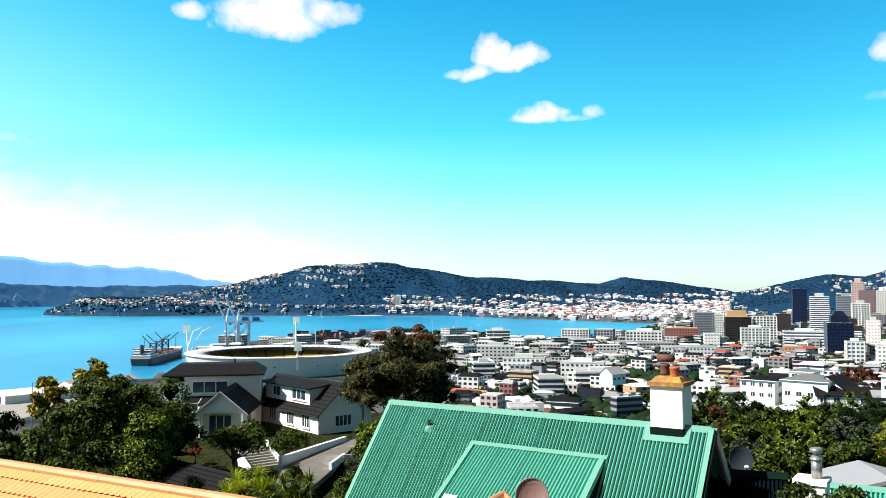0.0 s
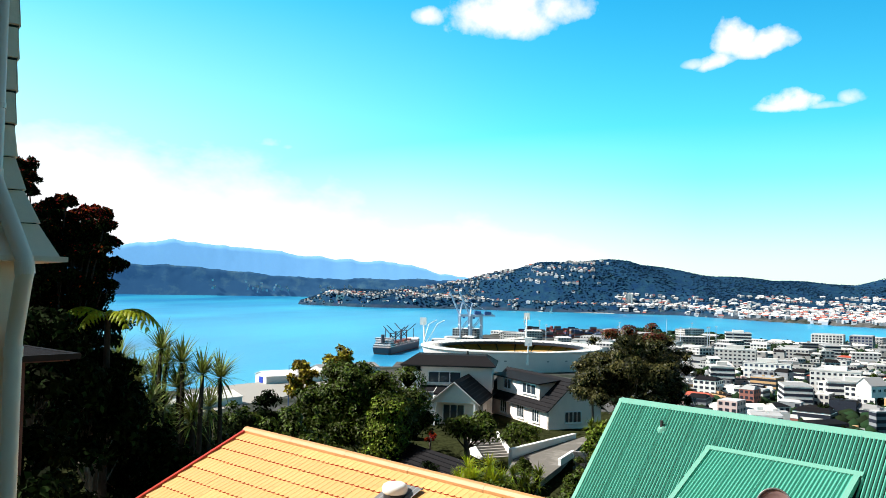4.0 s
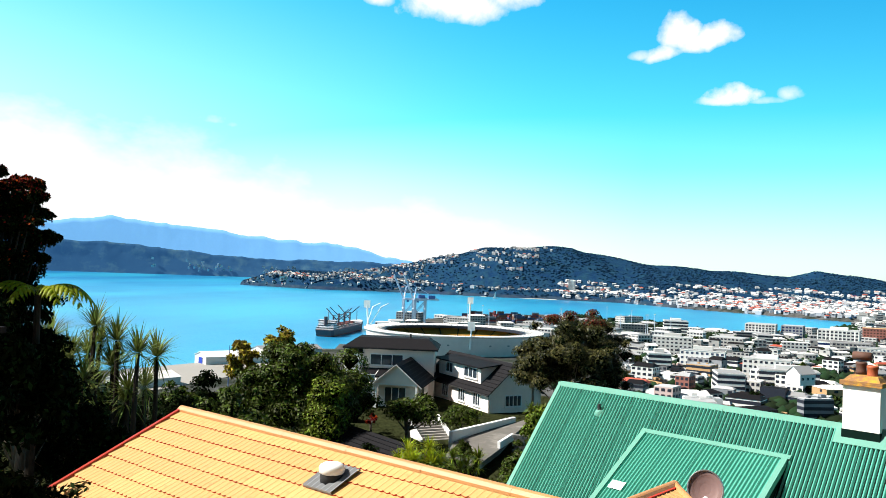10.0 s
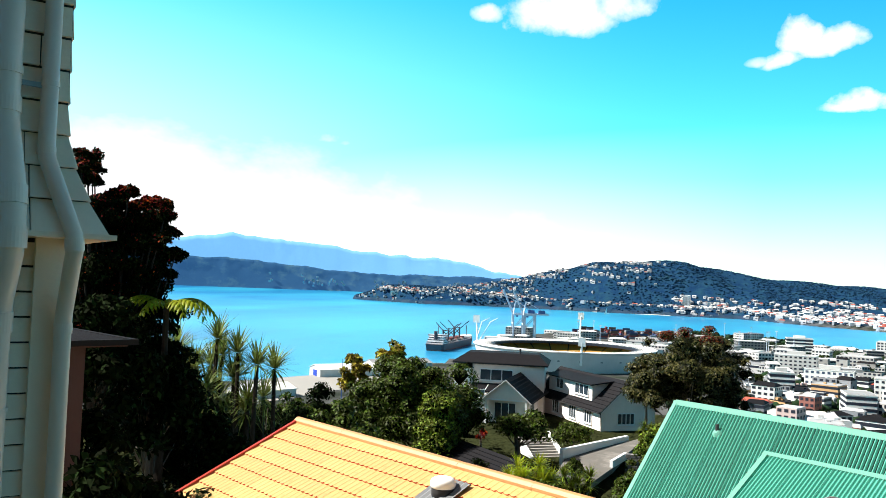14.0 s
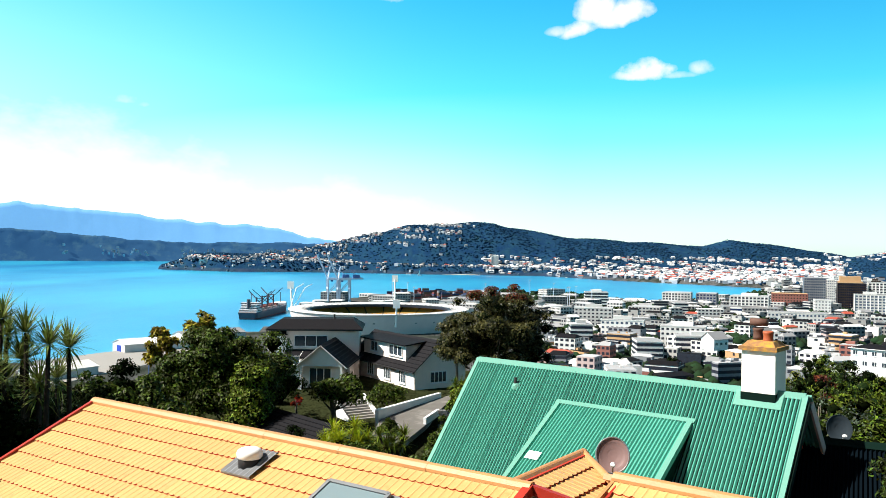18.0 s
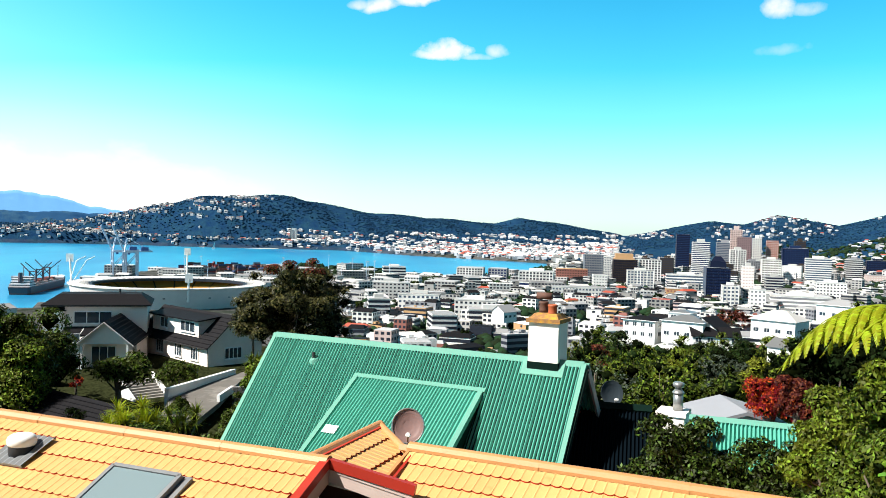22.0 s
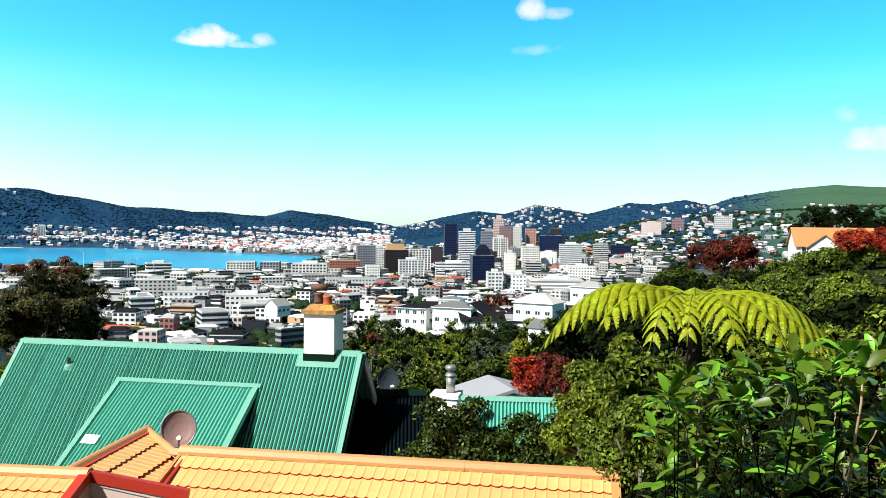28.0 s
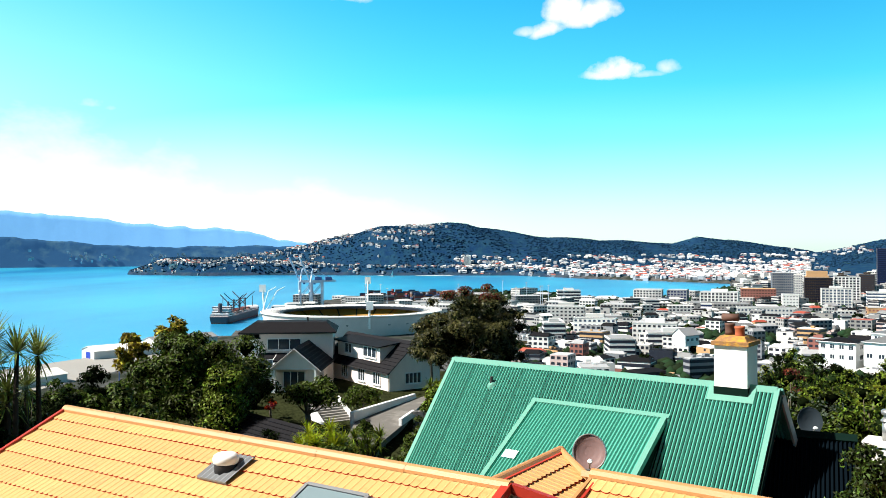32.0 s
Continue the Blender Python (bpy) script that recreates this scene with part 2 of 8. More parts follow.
FASCIA = material("pinkish_fascia", (0.50, 0.39, 0.35), 0.6, vary=0.12, scale=2.0, stain=((0.36, 0.27, 0.24), 4.0, 0.68))
CREAM = material("cream_paint", (0.72, 0.69, 0.63), 0.6, vary=0.08, scale=1.0)
GREY_WALL = material("grey_board", (0.80, 0.70, 0.58), 0.6, vary=0.12, scale=2.0, bump=0.1, per=0.08, stain=((0.46, 0.42, 0.35), 3.0, 0.66))
GREY_SHINGLE = material("grey_shingle", (0.82, 0.73, 0.61), 0.65, vary=0.14, scale=3.0, bump=0.12, per=0.14, stain=((0.46, 0.42, 0.36), 4.0, 0.66))
GREY_PIPE = material("painted_pipe", (0.66, 0.62, 0.57), 0.35, vary=0.1, scale=3.0, stain=((0.42, 0.42, 0.40), 6.0, 0.68))
SLATE = material("dark_tile", (0.011, 0.0105, 0.012), 0.65, vary=0.3, scale=1.5, per=0.3, bump=0.2, stain=((0.024, 0.022, 0.022), 1.4, 0.62), spec=0.06)
CONCRETE = material("concrete", (0.256, 0.2432, 0.224), 0.85, vary=0.18, scale=0.8, bump=0.2, stain=((0.25, 0.24, 0.22), 0.9, 0.6))
PAVING = material("worn_paving", (0.135, 0.126, 0.115), 0.9, vary=0.3, scale=0.6, bump=0.2, stain=((0.24, 0.225, 0.205), 0.35, 0.5), spec=0.1)
# maroon taken very dark, the deep shadow under the eaves included
MAROON_AND_SHADE = material("dark_maroon_and_shade", (0.045, 0.012, 0.010), 0.7, vary=0.2, scale=3)
STONE = material("stone_wall", (0.16, 0.155, 0.15), 0.9, vary=0.4, scale=3, bump=0.6, per=0.5, island=0.5)
METAL = material("galvanised_metal", (0.2944, 0.3008, 0.3008), 0.35, 0.6, vary=0.15, scale=4)
# near-black iron, the shadow over the side wing put into its colour
SHADE_IRON = material("shade_coloured_iron", (0.003, 0.006, 0.009), 0.95, vary=0.2, scale=1.0, per=0.2, spec=0.0)
LEAD = material("lead_flashing", (0.20, 0.21, 0.22), 0.5, 0.3, vary=0.25, scale=5)
RUST = material("brown_dish", (0.23, 0.14, 0.13), 0.5, vary=0.15, scale=4)
DISH = material("grey_dish", (0.034, 0.046, 0.056), 0.7, vary=0.12, scale=4, spec=0.1)
LICHEN = material("lichen_cap", (0.26, 0.13, 0.05), 0.9, vary=0.3, scale=6, bump=0.6, bump_scale=30, stain=((0.52, 0.26, 0.02), 5.0, 0.47))
POT = material("terracotta_pot", (0.352, 0.0832, 0.0288), 0.6, vary=0.2, scale=6, stain=((0.22, 0.07, 0.04), 7.0, 0.62))
POT_DARK = material("sooty_pot", (0.10, 0.045, 0.03), 0.8, vary=0.3, scale=7)
BARK = material("bark", (0.11, 0.085, 0.065), 0.9, vary=0.4, scale=3, bump=0.8, bump_scale=18)
DARK_BARK = material("dark_bark", (0.03, 0.023, 0.018), 0.9, vary=0.4, scale=3, bump=0.8, bump_scale=18, spec=0.1)
TWIG = material("pale_twig", (0.38, 0.25, 0.16), 0.7, vary=0.2, scale=6)

# ---- geometry helpers ----


class Geo:
    """Collects corners and faces for one mesh."""

    def __init__(self):
        self.v, self.f = [], []

    def face(self, *pts):
        i = len(self.v)
        self.v += [tuple(p) for p in pts]
        self.f.append(tuple(range(i, i + len(pts))))
        return self

    def hull(self, bottom, top):
        """A solid between two rings of equal count (bottom anticlockwise from above)."""
        i, n = len(self.v), len(bottom)
        self.v += [tuple(p) for p in bottom] + [tuple(p) for p in top]
        self.f.append(tuple(range(i + n - 1, i - 1, -1)))
        self.f.append(tuple(range(i + n, i + 2 * n)))
        for k in range(n):
            m = (k + 1) % n
            self.f.append((i + k, i + m, i + n + m, i + n + k))
        return self

    def box(self, x0, y0, z0, x1, y1, z1, m=None):
        p = [(x0, y0), (x1, y0), (x1, y1), (x0, y1)]
        a, b = [Vector((x, y, z0)) for x, y in p], [Vector((x, y, z1)) for x, y in p]
        if m is not None:
            a, b = [m @ q for q in a], [m @ q for q in b]
        return self.hull(a, b)

    def bar(self, a, b, w, h, up=(0, 0, 1)):
        """A beam from a to b, w across and h high."""
        a, b = Vector(a), Vector(b)
        d = (b - a).normalized()
        s = d.cross(Vector(up))
        s = s.normalized() if s.length > 1e-4 else Vector((1, 0, 0))
        u = s.cross(d)
        ring = [s * w / 2 - u * h / 2, s * w / 2 + u * h / 2, -s * w / 2 + u * h / 2, -s * w / 2 - u * h / 2]
        return self.hull([a + q for q in ring], [b + q for q in ring])

    def tube(self, path, radii, n=10):
        """A round tube along a path, closed at both ends."""
        path = [Vector(p) for p in path]
        radii = radii if isinstance(radii, (list, tuple)) else [radii] * len(path)
        i = len(self.v)
        for k, (p, r) in enumerate(zip(path, radii)):
            d = (path[min(k + 1, len(path) - 1)] - path[max(k - 1, 0)]).normalized()
            s = d.cross(Vector((0.0123, 1, 0.003)))
            s = s.normalized() if s.length > 1e-3 else Vector((1, 0, 0))
            u = d.cross(s)
            for q in range(n):
                a = 2 * math.pi * q / n
                self.v.append(tuple(p + s * (r * math.cos(a)) + u * (r * math.sin(a))))
        for k in range(len(path) - 1):
            for q in range(n):
                a, b = i + k * n + q, i + k * n + (q + 1) % n
                self.f.append((a, b, b + n, a + n))
        self.f.append(tuple(range(i + n - 1, i - 1, -1)))
        self.f.append(tuple(range(i + (len(path) - 1) * n, i + len(path) * n)))
        return self

    def lathe(self, profile, n=16, m=None):
        """A turned body round z from (radius, height) pairs."""
        i = len(self.v)
        for r, z in profile:
            for q in range(n):
                a = 2 * math.pi * q / n
                p = Vector((r * math.cos(a), r * math.sin(a), z))
                self.v.append(tuple(m @ p if m is not None else p))
        for k in range(len(profile) - 1):
            for q in range(n):
                a, b = i + k * n + q, i + k * n + (q + 1) % n
                self.f.append((a, b, b + n, a + n))
        self.f.append(tuple(range(i + n - 1, i - 1, -1)))
        self.f.append(tuple(range(i + (len(profile) - 1) * n, i + len(profile) * n)))
        return self

    def mesh(self, name, *mats, smooth=False):
        me = bpy.data.meshes.new(name)
        me.from_pydata(self.v, [], self.f)
        for m in mats:
            me.materials.append(m)
        if smooth:
            me.polygons.foreach_set("use_smooth", [True] * len(me.polygons))
        me.update()
        return me


def part(name, geo, mat, parent, label="", smooth=False, m=None):
    """One mesh object under a thing or under a part."""
    me = geo if isinstance(geo, bpy.types.Mesh) else geo.mesh(name, mat, smooth=smooth)
    ob = new(name, me)
    ob.parent = parent
    if m is not None:
        ob.matrix_basis = m
    return tagged(ob, label) if label else ob


def thing(name, label, category, m=None, group="", kind=""):
    ob = new(name)
    ob.empty_display_size = 0.3
    if m is not None:
        ob.matrix_basis = m
    return tagged(ob, label, category, group, kind)


def raw(name, verts, faces, mat, smooth=False):
    """A mesh object from arrays: corners (n, 3) and quads (m, 4)."""
    me = bpy.data.meshes.new(name)
    verts, faces = np.asarray(verts, np.float32), np.asarray(faces, np.int32)
    k = faces.shape[1]
    me.vertices.add(len(verts))
    me.vertices.foreach_set("co", verts.ravel())
    me.loops.add(faces.size)
    me.loops.foreach_set("vertex_index", faces.ravel())
    me.polygons.add(len(faces))
    me.polygons.foreach_set("loop_start", np.arange(0, faces.size, k, dtype=np.int32))
    if smooth:
        me.polygons.foreach_set("use_smooth", np.ones(len(faces), bool))
    me.update(calc_edges=True)
    me.validate()
    if mat:
        me.materials.append(mat)
    return new(name, me)


def leaves(spots, outward, size, rng, shape=2.0, droop=0.0, curl=0.25):
    """Two-faced bent leaves, each four corners of a lozenge, at the spots."""
    n = len(spots)
    o = outward / (np.linalg.norm(outward, axis=1)[:, None] + 1e-9)
    d = rng.normal(0, 1, (n, 3))
    d = d - (d * o).sum(1)[:, None] * o * 0.85 + o * 0.3
    d[:, 2] -= droop
    d /= np.linalg.norm(d, axis=1)[:, None] + 1e-9
    s = np.cross(d, o + rng.normal(0, 0.42, (n, 3)))
    s /= np.linalg.norm(s, axis=1)[:, None] + 1e-9
    u = np.cross(s, d)
    L = size * rng.uniform(0.6, 1.3, (n, 1))
    w = L / shape
    v = np.stack([spots, spots + d * L * 0.45 + s * w * 0.5 + u * L * curl * 0.3, spots + d * L, spots + d * L * 0.45 - s * w * 0.5 + u * L * curl * 0.3], 1)
    return v.reshape(-1, 3), np.arange(4 * n).reshape(n, 4)


def crown_spots(clumps, count, rng, shell=0.55):
    """Spots in the outer shells of many clumps (x, y, z, radius)."""
    clumps = np.asarray(clumps, float)
    w = clumps[:, 3] ** 2
    pick = rng.choice(len(clumps), count, p=w / w.sum())
    d = rng.normal(0, 1, (count, 3))
    d /= np.linalg.norm(d, axis=1)[:, None]
    d[:, 2] = np.where(d[:, 2] < -0.45, -d[:, 2], d[:, 2])
    r = clumps[pick, 3:4] * rng.uniform(shell, 1.0, (count, 1)) ** 0.6
    return clumps[pick, :3] + d * r * np.array([1, 1, 0.8]), d


def clumpy(n, rx, ry, rz, rng, r0, r1, hollow=0.45, flat=0.0):
    """Clumps spread through the outer part of an egg."""
    d = rng.normal(0, 1, (n, 3))
    d /= np.linalg.norm(d, axis=1)[:, None]
    d[:, 2] = np.where(d[:, 2] < -0.35, np.abs(d[:, 2]) * 0.6, d[:, 2])
    p = d * rng.uniform(hollow, 0.95, (n, 1)) * np.array([rx, ry, rz])
    return np.concatenate([p, rng.uniform(r0, r1, (n, 1))], 1)


ICO = np.array([(0, 0, 1), (0.9, 0, 0.35), (0.28, 0.86, 0.3), (-0.73, 0.53, 0.4), (-0.73, -0.53, 0.3), (0.28, -0.86, 0.4), (0, 0, -0.6)])
TRI = np.array([(0, 1, 2), (0, 2, 3), (0, 3, 4), (0, 4, 5), (0, 5, 1), (6, 2, 1), (6, 3, 2), (6, 4, 3), (6, 5, 4), (6, 1, 5)])


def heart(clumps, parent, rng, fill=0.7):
    """Near-black lumps added inside each clump as the inner shade of a crown."""
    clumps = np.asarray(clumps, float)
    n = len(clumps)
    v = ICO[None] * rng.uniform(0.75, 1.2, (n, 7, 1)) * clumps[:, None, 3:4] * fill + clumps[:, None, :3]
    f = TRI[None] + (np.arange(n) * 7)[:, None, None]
    ob = raw("shade_core", v.reshape(-1, 3), f.reshape(-1, 3), CROWN_SHADE)
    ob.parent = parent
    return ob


def tree(label, x, y, z, high, rx, ry, seed, leaf_mat, leaf=0.3, count=6000, clumps=60, clump=(0.7, 1.5), trunk=0.25, name="tree", bare=0.35,
         shape=2.0, droop=0.15, extra=None, group="", kinds="tree"):
    """A tapered trunk with limbs and a crown of many small leaves in uneven clumps."""
    rng = np.random.default_rng(seed)
    t = thing(name, label, kinds, pose(x, y, z, 0, 0, 0), group)
    rz = high * (1 - bare) / 2
    mid = high - rz
    cl = clumpy(clumps, rx, ry, rz, rng, *clump)
    cl[:, 2] += mid
    g = Geo()
    lean = rng.uniform(-0.4, 0.4, 2)
    top = Vector((lean[0], lean[1], mid))
    g.tube([(0, 0, -0.6), (lean[0] * 0.3, lean[1] * 0.3, mid * 0.4), top, top + Vector((0, 0, rz * 0.6))], [trunk * 1.25, trunk, trunk * 0.7, trunk * 0.15], 8)
    for k in rng.choice(len(cl), min(14, len(cl)), replace=False):
        c = Vector(cl[k, :3])
        a = Vector((lean[0] * 0.6, lean[1] * 0.6, mid * rng.uniform(0.35, 0.95)))
        g.tube([a, a.lerp(c, 0.5) + Vector((0, 0, -0.1 * rx)), c], [trunk * 0.4, trunk * 0.25, trunk * 0.07], 6)
    part("trunk", g, BARK, t, smooth=True)
    sp, d = crown_spots(cl, count, rng)
    v, f = leaves(sp, d, leaf, rng, shape, droop)
    ob = raw("crown", v, f, leaf_mat)
    ob.parent = t
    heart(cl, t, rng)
    if extra:
        mat2, part_count, size2, zmin = extra
        hi = cl[cl[:, 2] > mid + rz * zmin]
        sp, d = crown_spots(hi, part_count, rng, 0.92)
        v, f = leaves(sp, d, size2, rng, 1.6, -0.2)
        ob = raw("blossom", v, f, mat2)
        ob.parent = t
    return t


# near black for the shade between the leaves of a crown
CROWN_SHADE = foliage("crown_shade", (0.008, 0.013, 0.004), size=0.5, gloss=0.9, shine=0.0, clear=0.0)
# dark leaves lowered to near black, backlit shade included in the colour
LEAF_DARK_SHADED = foliage("dark_shaded_leaves", (0.009, 0.015, 0.004), size=0.5, gloss=0.8, shine=0.02, clear=0.05)
LEAF_POHUTU = foliage("olive_leaves", (0.026, 0.032, 0.009), tip=(0.12, 0.11, 0.035), tips=0.42, size=0.7, gloss=0.4)
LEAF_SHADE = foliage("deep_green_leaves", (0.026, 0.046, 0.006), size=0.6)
LEAF_LUSH = foliage("lush_leaves", (0.098, 0.140, 0.012), size=0.7)
LEAF_MID = foliage("green_leaves", (0.058, 0.082, 0.007), size=0.5)
LEAF_LIGHT = foliage("light_leaves", (0.140, 0.180, 0.014), size=0.6)
LEAF_OLIVE = foliage("grey_leaves", (0.075, 0.096, 0.066), size=0.5)
LEAF_BRIGHT = foliage("bright_leaves", (0.21, 0.225, 0.016), size=0.6)
LEAF_HEDGE = foliage("hedge_leaves", (0.040, 0.060, 0.008), size=0.9, spread=2.2, gloss=0.5)
LEAF_YELLOW = foliage("yellow_leaves", (0.30, 0.22, 0.02), size=0.8)
LEAF_GLOSSY = foliage("glossy_leaves", (0.10, 0.195, 0.014), gloss=0.38, clear=0.08, size=2.2, shine=0.2, spread=1.6)
LEAF_FERN = foliage("fern_leaves", (0.36, 0.42, 0.018), gloss=0.45, clear=0.35, size=0.9, spread=0.5)
LEAF_SWORD = foliage("sword_leaves", (0.20, 0.24, 0.055), gloss=0.45, clear=0.25, size=0.9, spread=1.0, shine=0.1)
RED_BLOOM = foliage("red_blossom", (0.36, 0.016, 0.008), gloss=0.7, clear=0.25, size=0.9)
RED_LEAF = foliage("copper_leaves", (0.11, 0.016, 0.009), tip=(0.24, 0.03, 0.012), tips=0.3, size=0.7)
DARK_BLOOM = foliage("dark_red_blossom", (0.20, 0.020, 0.014), gloss=0.7, size=0.9)

# ---- ground, water, hills ----
EYE = 85.0


def at(az, r):
    a = radians(az)
    return r * math.sin(a), r * math.cos(a)


def ground_height(x, y):
    """Metres above the sea: hillside, flat city, shores and far ridges, as arrays."""
    x, y = np.asarray(x, float), np.asarray(y, float)
    r, az = np.hypot(x, y), np.degrees(np.arctan2(x, y))
    near_shore = np.interp(az, [-180, -60, -29, -24, -20, -17.5, -15, -10, -5, 3, 8.2, 9.5, 12, 15, 15.6], [500, 500, 690, 780, 850, 940, 1320, 1560, 1720, 1560, 1310, 1400, 1530, 1930, 9000])
    far_shore = np.interp(az, [-60, -26.2, -25.6, -21, -15, -8, 0, 5, 9, 15, 15.6], [9000, 9000, 3420, 3120, 3090, 2930, 2900, 2540, 2380, 2180, 1930])
    rise = np.clip((r - far_shore) / 260, 0, 1)
    rise = 0.06 + 0.94 * rise * rise * (3 - 2 * rise)
    land = np.minimum(1, np.maximum(np.clip((near_shore - r) / 6, 0, 1), np.clip((r - far_shore) / 25, 0, 1)))
    # hillside below the eye
    start = np.interp(az, [-70, -25, 0, 12, 18, 30, 35, 44, 70], [60, 104, 108, 90, 50, 50, 90, 150, 200])
    foot = np.interp(az, [-70, -20, 0, 12, 20, 26, 36, 60], [330, 360, 400, 430, 620, 760, 820, 900])
    top = np.interp(az, [-70, -20, 0, 12, 18, 30, 36, 44, 60], [71, 69.6, 69.4, 68, 62, 63, 73, 78, 83]) + 5 * np.clip(1 - r / 42, 0, 1)
    top = np.minimum(top, 76 + r * 0.12)
    t = np.clip((r - start) / (foot - start), 0, 1)
    hill = top * (1 - t) ** 1.25
    # unseen rise behind the eye, added to block low sky light
    unseen_rear = np.clip((np.abs(az) - 100) / 25, 0, 1)
    hill = hill + unseen_rear * np.clip(r - 12, 0, 260) * 0.5
    flat = 4 + np.clip((r - 1500) / 1500, 0, 1) * 6
    rough = np.sin(x * 0.011 + 1.3) * np.sin(y * 0.009) * 0.5 + 0.5 * np.sin(x * 0.023 + y * 0.017)
    # far ridges: crest height by bearing, at a distance that bends
    crest = np.interp(az, [-25.8, -24.0, -21, -17, -13.2, -11, -9.3, -5.6, -3.2, -0.9, 2.6, 8.8, 10.6, 12.2, 14, 16, 19, 21],
                      [1, 24, 52, 78, 120, 158, 184, 192, 192, 166, 136, 116, 106, 136, 128, 106, 75, 30])
    dist = np.interp(az, [-26, -18, -8, 4, 14, 20], [3560, 3500, 3420, 3500, 3700, 3800])
    wide = np.interp(az, [-26, -10, 20], [230, 420, 560])
    ridge1 = crest * np.exp(-((r - dist) / wide) ** 2) * rise
    crest2 = np.interp(az, [18.8, 22, 25, 27, 29, 31, 32.6, 35.3, 37, 39, 40.5, 42, 46, 48, 51, 56, 70],
                       [60, 100, 140, 132, 172, 150, 134, 182, 172, 190, 172, 205, 240, 256, 240, 230, 200])
    ridge2 = crest2 * np.exp(-((r - 3700) / 760) ** 2)
    crest3 = np.interp(az, [26, 31, 36, 42, 50, 70], [8, 38, 92, 122, 140, 150])
    ridge3 = crest3 * np.exp(-((r - 2400) / 520) ** 2)
    z = np.maximum(np.maximum(hill, flat), np.maximum(np.maximum(ridge1, ridge2), ridge3) * (1 + 0.05 * rough) + 3)
    tip = np.clip((az + 25.75) / 2.4, 0, 1)
    z = np.where((r > 2600) & (az < -20), 1.2 + (z - 1.2) * tip, z)
    return np.where(land > 0, z * land - 4 * (1 - land), -4.0)


def hz(x, y):
    return float(ground_height(x, y))


GROUND = bpy.data.materials.new("ground_cover")
GROUND.use_nodes = True
gn = Nodes(GROUND.node_tree)
gv = gn.add("ShaderNodeTexCoord").outputs["Object"]
height = gn.add("ShaderNodeSeparateXYZ", Vector=gv).outputs[2]
# woods toned navy, the blue of distance haze put into the colour
hazy_wood = gn.mix(gn.ramp(gn.noise(gv, 0.03, 6.0, 0.7), (0.35, 0.0), (0.65, 1.0)), (0.007, 0.028, 0.078, 1), (0.015, 0.050, 0.086, 1))
grass = gn.mix(gn.noise(gv, 0.02, 5.0), (0.035, 0.085, 0.045, 1), (0.06, 0.11, 0.05, 1))
open_land = gn.ramp(gn.vmath("DOT_PRODUCT", gn.vmath("NORMALIZE", gv, (0, 0, 0)), tuple(heading(51, 2.5))), (0.984, 0.0), (0.997, 0.85))
town = gn.mix(gn.ramp(gn.noise(gv, 0.02, 6.0, 0.65), (0.4, 0.0), (0.6, 1.0)), (0.10, 0.10, 0.102, 1), (0.03, 0.037, 0.03, 1))
cover_colour = gn.mix(open_land, hazy_wood, grass)
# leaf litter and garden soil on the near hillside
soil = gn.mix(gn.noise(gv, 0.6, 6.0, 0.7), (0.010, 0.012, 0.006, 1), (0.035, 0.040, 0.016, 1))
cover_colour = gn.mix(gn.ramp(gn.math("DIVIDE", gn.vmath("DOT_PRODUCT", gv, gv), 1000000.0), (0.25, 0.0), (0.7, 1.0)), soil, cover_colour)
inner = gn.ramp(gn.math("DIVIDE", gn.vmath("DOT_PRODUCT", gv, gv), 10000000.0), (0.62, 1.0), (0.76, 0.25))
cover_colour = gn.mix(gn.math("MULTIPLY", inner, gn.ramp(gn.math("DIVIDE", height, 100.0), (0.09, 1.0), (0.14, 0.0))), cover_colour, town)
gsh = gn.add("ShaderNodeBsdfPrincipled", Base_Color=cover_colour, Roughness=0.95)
gsh.inputs["Specular IOR Level"].default_value = 0.0
gn.put(gsh.inputs["Normal"], gn.add("ShaderNodeBump", Strength=0.8, Distance=6.0, Height=gn.noise(gv, 0.06, 6.0, 0.7)).outputs[0])
gn.add("ShaderNodeOutputMaterial", Surface=gsh.outputs[0])

def far_shore_at(az):
    return float(np.interp(az, [-15, -8, 0, 5], [3090, 2930, 2900, 2540]))


azs = np.radians(np.concatenate([np.arange(-180, -60, 4.0), np.arange(-60, 62, 0.3), np.arange(62, 180, 4.0)]))
rs = np.concatenate([[0.02, 1.5], np.geomspace(4, 1000, 90), np.arange(1012, 4950, 36)])
A, R = np.meshgrid(azs, rs, indexing="ij")
X, Y = R * np.sin(A), R * np.cos(A)
Z = ground_height(X, Y)
na, nr = A.shape
idx = np.arange(na * nr).reshape(na, nr)
nxt = np.roll(idx, -1, 0)
quads = np.stack([idx[:, :-1], idx[:, 1:], nxt[:, 1:], nxt[:, :-1]], -1).reshape(-1, 4)
ground = raw("ground", np.stack([X, Y, Z], -1).reshape(-1, 3), quads, GROUND, True)
tagged(ground, "hillside, flat city land and wooded ridges round a harbour", "ground", kind="structure")

WATER = bpy.data.materials.new("harbour_water")
WATER.use_nodes = True
on = Nodes(WATER.node_tree)
ov = on.add("ShaderNodeTexCoord").outputs["Object"]
streak = on.noise(on.vmath("MULTIPLY", ov, (1.0, 0.35, 1.0)), 0.0035, 5.0, 0.6)
osh = on.add("ShaderNodeBsdfPrincipled", Base_Color=on.mix(on.ramp(streak, (0.38, 0.0), (0.62, 1.0)), (0.006, 0.15, 0.35, 1), (0.022, 0.285, 0.47, 1)), Roughness=0.28)
osh.inputs["IOR"].default_value = 1.33
on.put(osh.inputs["Normal"], on.add("ShaderNodeBump", Strength=0.5, Distance=0.5, Height=on.noise(ov, 0.25, 4.0, 0.6)).outputs[0])
